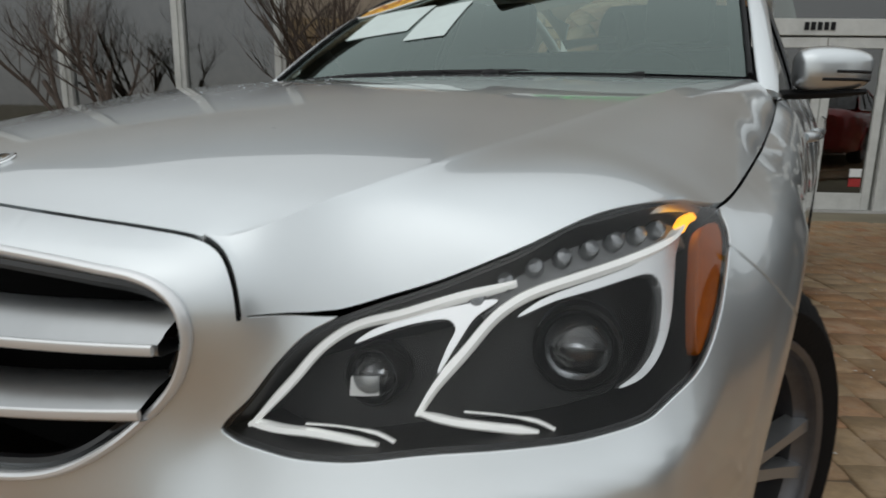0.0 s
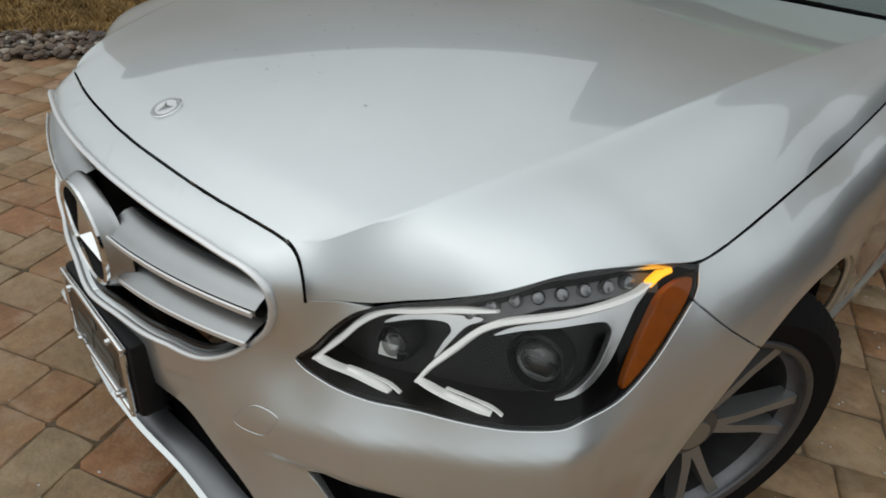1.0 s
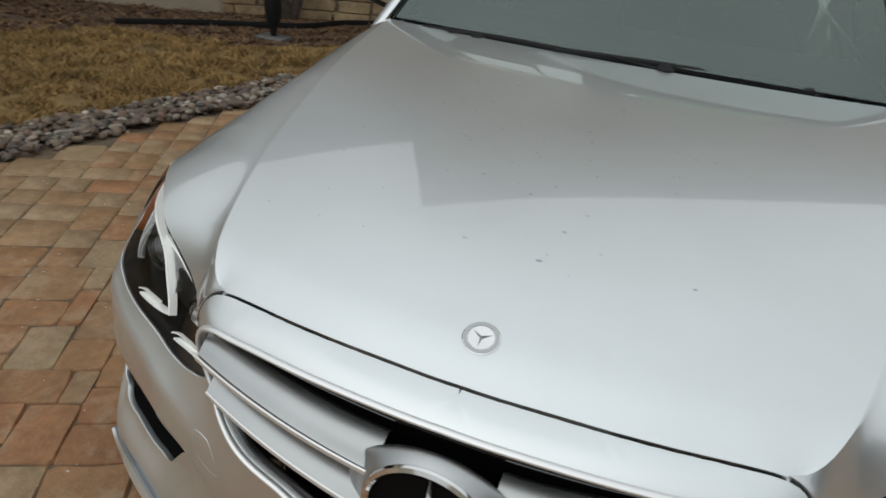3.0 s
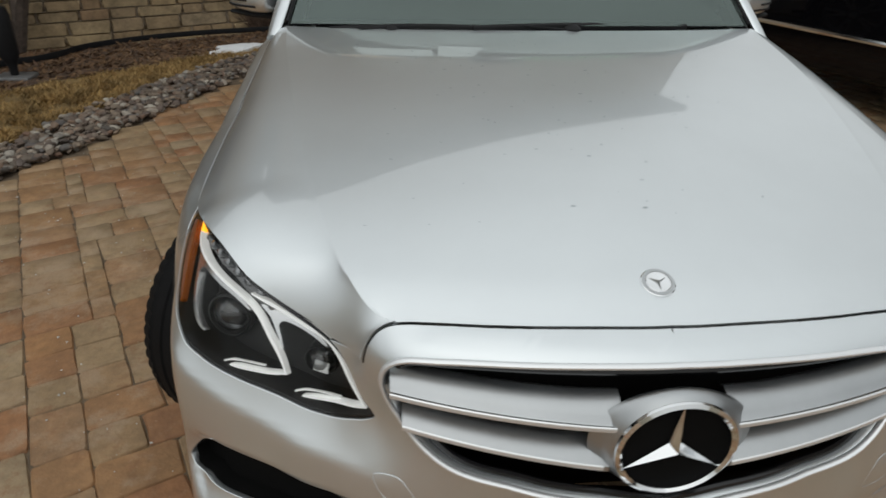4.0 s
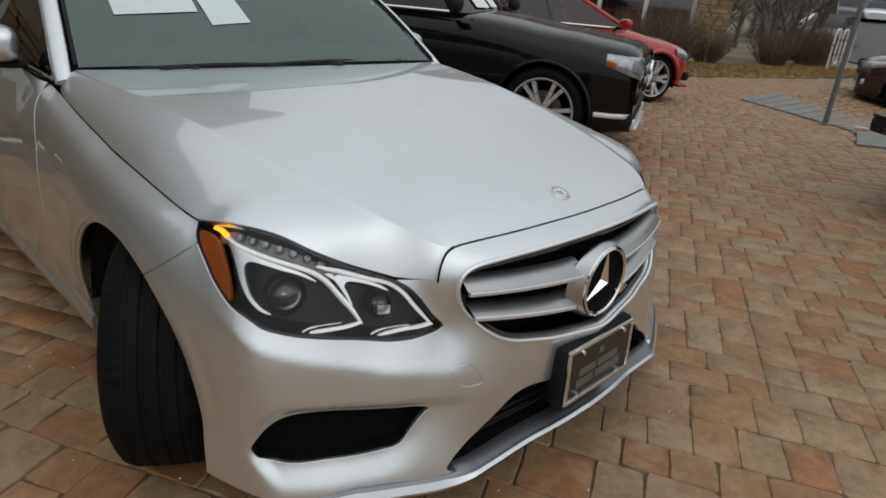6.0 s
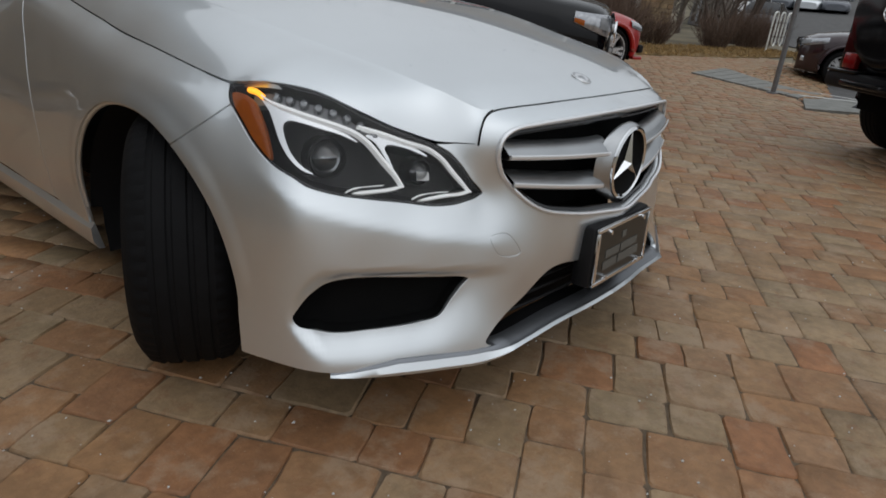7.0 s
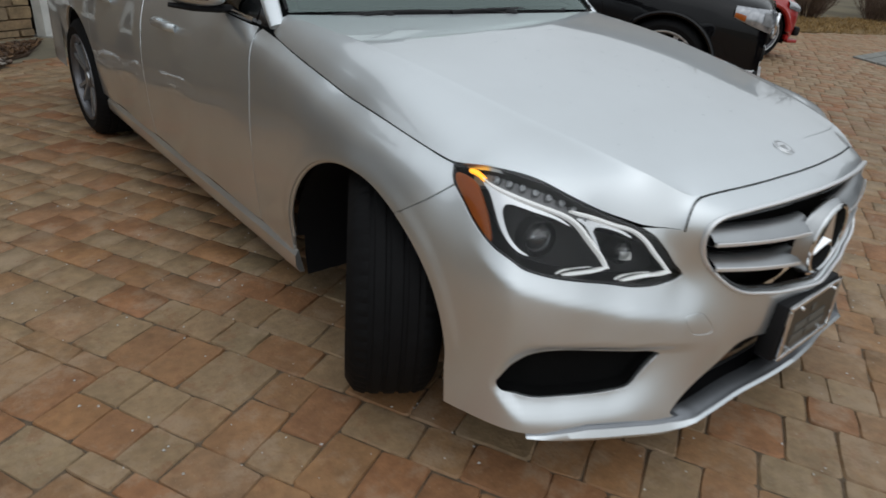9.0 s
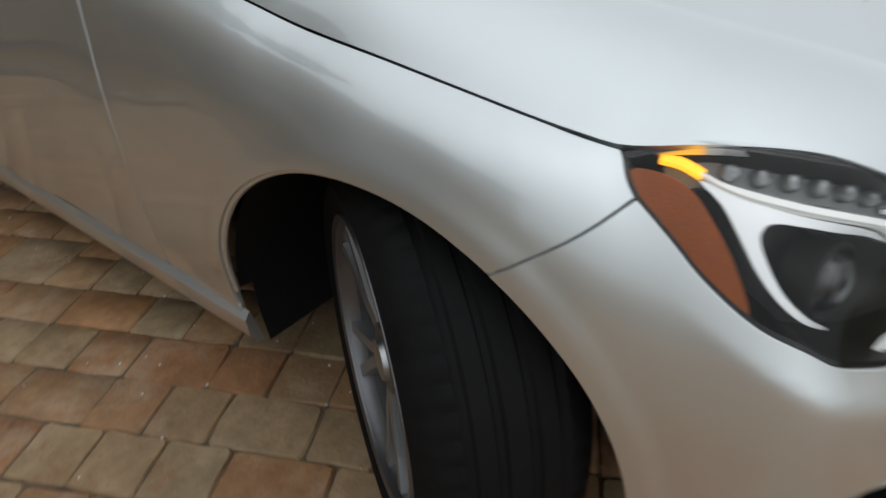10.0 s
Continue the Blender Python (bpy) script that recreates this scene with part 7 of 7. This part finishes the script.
# black SUV next to the sedan
suv, hw, plan, zt = vehicle("black_suv", "black boxy SUV with chrome trim parked beside the sedan", pose(4.229, 2.223, 0, 0, 0, 25), M_BLACKPAINT, 4.47, 1.84, 1.66,
                            [(0, .85), (.04, .90), (.12, .93), (.30, .955), (.64, .995), (1.39, 1.07), (4.24, 1.12), (4.47, 1.05)], .9, (1.44, 2.02, 4.09, 4.42), (.74, 3.495), .365, WHEEL_SUV, "suv", box_side=.7, group="parked cars")
for side in (1, -1):
    lamp, fn = front_lamp(suv, side, hw, plan, zt, .62, .27, (.66, .865), (.80, .885), M_LAMPSMOKE)
    g = sheet(lambda u, v: tuple(Vector(fn(.80 + .20 * u, v)) + Vector((side * .004, -.004, 0))), lin(0, 1, 5), lin(.05, .45, 5))
    part("turn_lens", g if side < 0 else flip(g), M_AMBER, lamp, "amber corner of the lamp")
    part("fog_bar", tube([(side * (hw * plan(y) + .004), y, .40) for y in lin(.02, .30, 9)], .017, 8, flat=1.3), M_BRIGHT, suv, "chrome strip in the bumper")
    part("side_vent", block(side * .55 - .12, side * .55 + .12, -.02, .05, .48, .58, .02), M_BLACK, suv)
part("grille", block(-.46, .46, -.025, .05, .60, .83, .02), M_BLACK, suv, "black grille with silver bars")
for z in (.675, .765):
    part("grille_bar", block(-.45, .45, -.05, -.02, z - .028, z + .028, .012), M_SATIN, suv)
em = part("emblem", spin([(-.06, .0), (-.065, .085), (-.05, .092), (-.03, .092)], 32, (0, 0, .72), "Y"), M_GLOSSBLACK, suv)
part("emblem_ring", spin([(-.058, .085), (-.07, .088), (-.064, .096), (-.05, .096)], 40, (0, 0, .72), "Y"), M_CHROME, em)
part("emblem_star", star(0, -.062, .72, .084, .014), M_CHROME, em, smooth=False)
part("skid_plate", join(block(-.55, .55, -.05, .10, .255, .285, .012), *[block(s * .60 - .035, s * .60 + .035, -.03, .10, .27, .36, .02) for s in (1, -1)]), M_BRIGHT, suv, "chrome skid plate")
part("lower_bumper", block(-.80, .80, -.01, .15, .30, .42, .03), M_BLACK, suv)
part("window_tag", block(-.70, -.55, 1.56, 1.58, 1.40, 1.46), M_YELLOW, suv, "yellow tag on the windscreen", smooth=False)
for x0_, x1_, v0_, v1_ in ((-.50, -.22, .05, .34), (-.16, .04, .06, .30)):
    def on_glass(u, v):
        k = v0_ + (v1_ - v0_) * v
        x = x0_ + (x1_ - x0_) * u
        return x, 1.44 + .10 * (x / .75) ** 2 + .58 * k - .012, 1.085 + (1.60 - 1.085) * k + .03 * math.sin(math.pi * k) + .012

    part("window_sheet", sheet(on_glass, lin(0, 1, 5), lin(0, 1, 5), .002), M_WHITE, suv, "white printed sheet on the windscreen")

# red saloon beyond it
red, hw, plan, zt = vehicle("red_sedan", "glossy red coupe-like sedan with five-spoke wheels", pose(8.28, 4.11, 0, 0, 0, 65), M_RED, 4.63, 1.78, 1.42,
                            [(0, .60), (.08, .70), (.25, .775), (.6, .84), (1.3, .95), (3.6, .985), (4.4, .99), (4.63, .90)], .9, (1.15, 2.0, 3.1, 4.05), (.72, 3.42), .325, WHEEL_RED, "red", group="parked cars")
for side in (1, -1):
    front_lamp(red, side, hw, plan, zt, .46, .42, (.54, .66), (.66, .75), M_LAMPSMOKE)
    part("side_intake", block(side * .62 - .14, side * .62 + .14, .03, .12, .30, .42, .03), M_BLACK, red)
part("grille", block(-.40, .40, -.015, .04, .46, .64, .03), M_BLACK, red, "black grille")
part("grille_bar", block(-.40, .40, -.03, 0, .54, .565, .01), M_CHROME, red)
part("splitter", block(-.70, .70, -.02, .15, .20, .25, .015), M_RED, red)

# maroon SUV in the car park
mar, hw, plan, zt = vehicle("maroon_suv", "dark maroon crossover parked on the asphalt", Matrix.Translation((13.77, 2.64, -.2)) @ pose(0, 0, 0, 0, 0, 195), M_MAROON, 4.6, 1.88, 1.66,
                            [(0, .72), (.1, .84), (.3, .92), (.7, .98), (1.3, 1.06), (4.3, 1.08), (4.6, .98)], .9, (1.3, 2.0, 4.0, 4.5), (.80, 3.55), .36, WHEEL_FAR, "sedan", chrome_line=False, box_side=.5, group="parked cars")
for side in (1, -1):
    front_lamp(mar, side, hw, plan, zt, .48, .46, (.66, .80), (.80, .90), M_LAMPSMOKE)
    part("fog_lamp", block(side * .66 - .10, side * .66 + .10, .05, .13, .42, .52, .02), M_LAMPCLEAR, mar)
part("grille", block(-.42, .42, -.015, .04, .58, .80, .03), M_BLACK, mar, "black grille")


# black off-roader seen from behind
def offroader():
    at = Matrix.Translation((4.15, -.165, 0)) @ pose(0, 0, 0, 0, 0, 47.8)
    # local: rear face at y = 0, nose along -Y
    car = thing("black_offroader", "tall black off-roader with a covered spare wheel on its rear door", "car", "parked cars", at=at)
    part("body", join(block(-.72, .72, -4.2, .0, .62, 1.18, .05), block(-.68, .68, -2.9, -.02, 1.18, 1.90, .07), block(-.70, .70, -4.2, -.1, .50, .64, .03)), M_BLACKPAINT, car, "square black body")
    part("rear_window", block(-.55, .55, -.01, .012, 1.28, 1.70, .01), M_GLOSSBLACK, car)
    for side in (1, -1):
        part("side_window", block(side * .68 - .012, side * .68 + .012, -2.6, -.2, 1.24, 1.72, .01), M_GLOSSBLACK, car)
        part("tail_lamp", block(side * .54 - .07, side * .54 + .07, -.01, .05, .66, .78, .015), M_TAIL, car, "red tail lamp")
        part("arch_flare", tube([(side * .74, -.80 + .46 * math.cos(t), .38 + .46 * math.sin(t)) for t in lin(-.1, math.pi + .1, 20)], .05, 8), M_BLACKPAINT, car)
        for y in (-.80, -3.62):
            put_wheel(car, side * .70, y, .395, side, 0, WHEEL_OFF)
    b = part("bumper", block(-.62, .62, -.05, .16, .52, .64, .03), M_BLACK, car, "black rear bumper")
    part("bumper_cap", block(.30, .61, .0, .165, .635, .66, .01), M_GLOSSBLACK, b)
    part("plate", block(-.60, -.30, .03, .06, .80, .95, .01), M_STEEL, car)
    sp = part("spare_wheel", spin([(.02, .0), (.02, .37), (.06, .40), (.22, .40), (.26, .375), (.275, .31), (.28, .0)], 48, (0, 0, 1.09), "Y"), M_GLOSSBLACK, car, "gloss black spare wheel cover")
    part("cover_ring", spin([(.20, .402), (.222, .402), (.228, .398)], 48, (0, 0, 1.09), "Y"), M_STEEL, sp)
    part("emblem_ring", spin([(.280, .062), (.290, .066), (.286, .072), (.278, .074)], 32, (0, 0, 1.09), "Y"), M_CHROME, sp)
    part("emblem_star", moved(star(0, 0, 0, .064, .010), Matrix.Translation((0, .281, 1.09)) @ pose(0, 0, 0, 0, 0, 180)), M_CHROME, sp, smooth=False)
    part("step", block(-.1, .3, .02, .28, .56, .60, .01), M_GLOSSBLACK, b)
    part("underbody", block(-.6, .6, -3.9, -.2, .35, .55), M_DARK, car)


WHEEL_OFF = wheel_geo(.395, .27, .235, 5, .05)
offroader()

# cars across the car park
row = [("white_van", "tall white delivery van in the car park", M_WHITECAR, (40.0, 12.4), 2.2, 268), ("dark_car", "dark grey saloon parked behind the bushes", M_GREYCAR, (30.0, 8.2), 1.5, 275),
       ("dark_car", "dark grey saloon far off in the car park", M_GREYCAR, (50.0, 12.3), 1.6, 285), ("silver_car", "silver saloon far off in the car park", M_SILVER, (50.3, 10.6), 1.5, 283),
       ("dark_car", "dark grey saloon far off in the car park", M_GREYCAR, (50.6, 8.9), 1.6, 285), ("white_car", "white saloon far up in the car park", M_WHITECAR, (63.0, 12.4), 1.5, 262),
       ("dark_car", "dark grey saloon far off in the car park", M_GREYCAR, (62.0, 9.8), 1.5, 280), ("dark_car", "dark grey saloon far off in the car park", M_GREYCAR, (49.6, 14.0), 1.6, 280)]
for nm, lb, pm, (x, y), H, yaw in row:
    tall = H > 1.8
    vehicle(nm, lb, Matrix.Translation((x, y, dip(x, y) - .01)) @ pose(0, 0, 0, 0, 0, yaw), pm, 4.6, 1.82, H, [(0, .62), (.1, .74), (.3, .80), (1.2, .92 if not tall else 1.1), (3.9, .98 if not tall else 1.15), (4.6, .92)], .9,
            (1.15, 1.95, 3.2 if not tall else 4.3, 4.1 if not tall else 4.5), (.9, 3.6), .325, WHEEL_FAR, "sedan", chrome_line=False, box_side=.7 if tall else 0, group="cars in the car park", tint=M_GLOSSBLACK)

# ---- pieces laid one by one: river rocks, wall stones, pavers ----
def lump(seed, flat=.62):
    rnd = random.Random(seed)
    bm = bmesh.new()
    bmesh.ops.create_icosphere(bm, subdivisions=2, radius=.5)
    off = rnd.uniform(0, 100)
    for v in bm.verts:
        n = v.co.normalized()
        v.co *= 1 + .35 * noise.noise(n * 1.3 + Vector((off, 0, 0))) + .12 * noise.noise(n * 3.1 + Vector((0, off, 0)))
        v.co.z *= flat
    me = bpy.data.meshes.new("rock")
    bm.to_mesh(me)
    bm.free()
    me.materials.append(M_ROCK)
    me.polygons.foreach_set("use_smooth", [True] * len(me.polygons))
    return me


def rocks():
    rnd = random.Random(12)
    base = [lump(k) for k in range(8)]
    raw = [([tuple(v.co) for v in m.vertices], [tuple(p.vertices) for p in m.polygons]) for m in base]
    placed, rest = 0, []
    n = len(rock_inner)
    spots = []
    for k in range(4200):
        f = rnd.random()
        i = f * (n - 1)
        a = Vector(rock_inner[int(i)]).lerp(Vector(rock_inner[min(n - 1, int(i) + 1)]), i % 1)
        j = f * (len(rock_outer) - 1)
        b = Vector(rock_outer[int(j)]).lerp(Vector(rock_outer[min(len(rock_outer) - 1, int(j) + 1)]), j % 1)
        p = a.lerp(b, rnd.uniform(.02, 1.05))
        spots.append((p.x, p.y, rnd.uniform(.026, .058)))
    for x, y, s in spots:
        m = Matrix.Translation((x, y, dip(x, y) + .012 + rnd.uniform(-.008, .028))) @ pose(0, 0, 0, rnd.uniform(-25, 25), rnd.uniform(-25, 25), rnd.uniform(0, 360)) @ Matrix.Diagonal((s * rnd.uniform(.9, 1.5), s, s, 1))
        k = rnd.randrange(8)
        if placed < 290 and .9 < y < 3.6:
            ob = part("rock", base[k], None, border_bed)
            ob.matrix_local = m
            placed += 1
        else:
            rest.append(moved(raw[k], m))
    ob = part("rocks", join(*rest), M_ROCKS, border_bed)
    tagged(ob, "loose rounded river rocks of mixed browns", kind="stuff")


rocks()


def tumbled(seed, material, name):
    """A unit block with worn, uneven edges: a paver or wall stone to be scaled."""
    rnd = random.Random(seed)
    c = .055
    ring = [(-.5 + c, -.5), (0, -.5), (.5 - c, -.5), (.5, -.5 + c), (.5, 0), (.5, .5 - c), (.5 - c, .5), (0, .5), (-.5 + c, .5), (-.5, .5 - c), (-.5, 0), (-.5, -.5 + c)]
    ring = [(x + rnd.uniform(-.024, .018) * (x > 0) - rnd.uniform(-.024, .018) * (x < 0), y + rnd.uniform(-.024, .018) * (y > 0) - rnd.uniform(-.024, .018) * (y < 0)) for x, y in ring]
    m = len(ring)
    vs = [(x, y, -.9) for x, y in ring] + [(x * .992, y * .992, -.13 + rnd.uniform(-.04, .04)) for x, y in ring] + [(x * .935, y * .935, rnd.uniform(-.03, .02)) for x, y in ring]
    fs = [tuple(range(2 * m, 3 * m))]
    for r in range(2):
        for i in range(m):
            k = (i + 1) % m
            fs.append((r * m + i, r * m + k, r * m + m + k, r * m + m + i))
    me = bpy.data.meshes.new(name)
    me.from_pydata(vs, [], fs)
    me.materials.append(material)
    me.polygons.foreach_set("use_smooth", [True] * len(me.polygons))
    me.set_sharp_from_angle(angle=radians(65))
    return me, np.array(vs), fs


def wall_stones(owner, s0, s1, z0, z1, face, seed, count, name="stone"):
    """Courses of ledge stone on a wall face; count of them stay single pieces."""
    rnd = random.Random(seed)
    kinds = [tumbled(100 + k, M_LEDGE, "stone") for k in range(5)]
    z, rest, made = z0, [], 0
    while z < z1:
        h = rnd.choice((.06, .08, .11, .14))
        s = s0 - rnd.uniform(0, .2)
        while s < s1:
            w = rnd.uniform(.18, .55)
            a, b = max(s, s0), min(s + w, s1)
            if b - a > .04:
                me, vs, fs = rnd.choice(kinds)
                dep = rnd.uniform(.03, .07)
                m = Matrix.Translation(((a + b) / 2, face - dep, z + h / 2)) @ Matrix.Rotation(radians(90), 4, "X") @ Matrix.Diagonal((b - a - .012, h - .010, .12, 1))
                if made < count:
                    ob = part(name, me, None, owner)
                    ob.matrix_local = m
                    made += 1
                else:
                    rest.append(moved((vs.tolist(), fs), m))
            s += w
        z += h
    if rest:
        tagged(part("stones", join(*rest), M_LEDGES, owner), "courses of tan ledge stone", kind="stuff")


wall_stones(house, -1.83, 1.60, -.5, 1.9, 7.8, 3, 240)
wall_stones(wing_house, .75, 1.66, -.4, 4.1, 18.95, 5, 120)
wall_stones(house, 3.02, 3.48, -.5, 3.2, 7.8, 8, 60)


def lay_pavers():
    rnd = random.Random(2)
    kinds = [tumbled(k, M_PAVER, "paver") for k in range(12)]
    near, rest_v, rest_f, base = [], [], [], 0
    P = PAVED
    sd = np.c_[P @ np.array([.8945, .447]), P @ np.array([-.447, .8945])]
    s, s_end = sd[:, 0].min(), sd[:, 0].max()
    items = []
    unit = .071
    d_min = sd[:, 1].min()
    nu, nv = int((s_end - s) / unit) + 3, int((sd[:, 1].max() - d_min) / unit) + 3
    full = np.zeros((nu, nv), bool)
    for v in range(nv):
        for u in range(nu):
            if full[u, v]:
                continue
            run = 1
            while run < 3 and u + run < nu and not full[u + run, v]:
                run += 1
            w, h = rnd.choice(((2, 2), (2, 2), (2, 2), (3, 2), (3, 2), (2, 3), (2, 3), (3, 3)))
            w = min(w, run)
            if w == 2 and run == 3 and u + 3 < nu and full[u + 3, v]:
                w = 3
            full[u:u + w, v:v + h] = True
            items.append((s + (u + w / 2) * unit, d_min + (v + h / 2) * unit, w * unit, h * unit))
    A = np.array(items)
    XY = np.c_[A[:, 0] * .8945 - A[:, 1] * .447, A[:, 0] * .447 + A[:, 1] * .8945]
    ok = inside(P, XY)
    A, XY = A[ok], XY[ok]
    made = 0
    for (cs, cd, w, l), (x, y) in zip(A, XY):
        k = rnd.randrange(12)
        turn = 26.55 + rnd.uniform(-1.3, 1.3)
        m = Matrix.Translation((x, y, dip(x, y) + rnd.uniform(-.0025, .0025))) @ pose(0, 0, 0, rnd.uniform(-.6, .6), rnd.uniform(-.6, .6), turn + (180 if rnd.random() < .5 else 0)) @ Matrix.Diagonal((w + .001, l + .001, .05, 1))
        me, vs, fs = kinds[k]
        if made < 298 and -1.75 < x < .55 and -.62 < y < 1.55 and not (x > -.6 and y > .55):
            ob = part("paver", me, None, pavement)
            ob.matrix_local = m
            made += 1
        else:
            M = np.array(m)
            rest_v.append(vs @ M[:3, :3].T + M[:3, 3])
            rest_f += [tuple(i + base for i in f) for f in fs]
            base += len(vs)
    me = bpy.data.meshes.new("pavers")
    me.from_pydata(np.concatenate(rest_v).tolist(), [], rest_f)
    me.materials.append(M_PAVERS)
    me.polygons.foreach_set("use_smooth", [True] * len(me.polygons))
    me.set_sharp_from_angle(angle=radians(65))
    ob = part("pavers", me, None, pavement)
    tagged(ob, "tumbled tan and orange pavers", kind="stuff")


lay_pavers()


def grit():
    rng = np.random.default_rng(9)
    P = np.c_[rng.uniform(-2.6, 7.0, 2600), rng.uniform(-1.2, 4.5, 2600)]
    P = P[inside(PAVED, P)]
    V, F = [], []
    for x, y in P:
        r, z, t = rng.uniform(.0015, .0042), dip(x, y) + .0015, rng.uniform(0, TAU)
        k = len(V)
        V += [(x + r * math.cos(t + TAU * q / 4) * (1 + .5 * (q % 2)), y + r * math.sin(t + TAU * q / 4), z) for q in range(4)] + [(x, y, z + r)]
        F += [(k + q, k + (q + 1) % 4, k + 4) for q in range(4)]
    tagged(part("grit", (V, F), M_GRIT, smooth=False), "pale crumbs of grit scattered over the paving", "grit", kind="stuff")


M_GRIT = mat("pale_grit", (0.55, 0.54, 0.51), 0.8, vary=.2, scale=30)
grit()
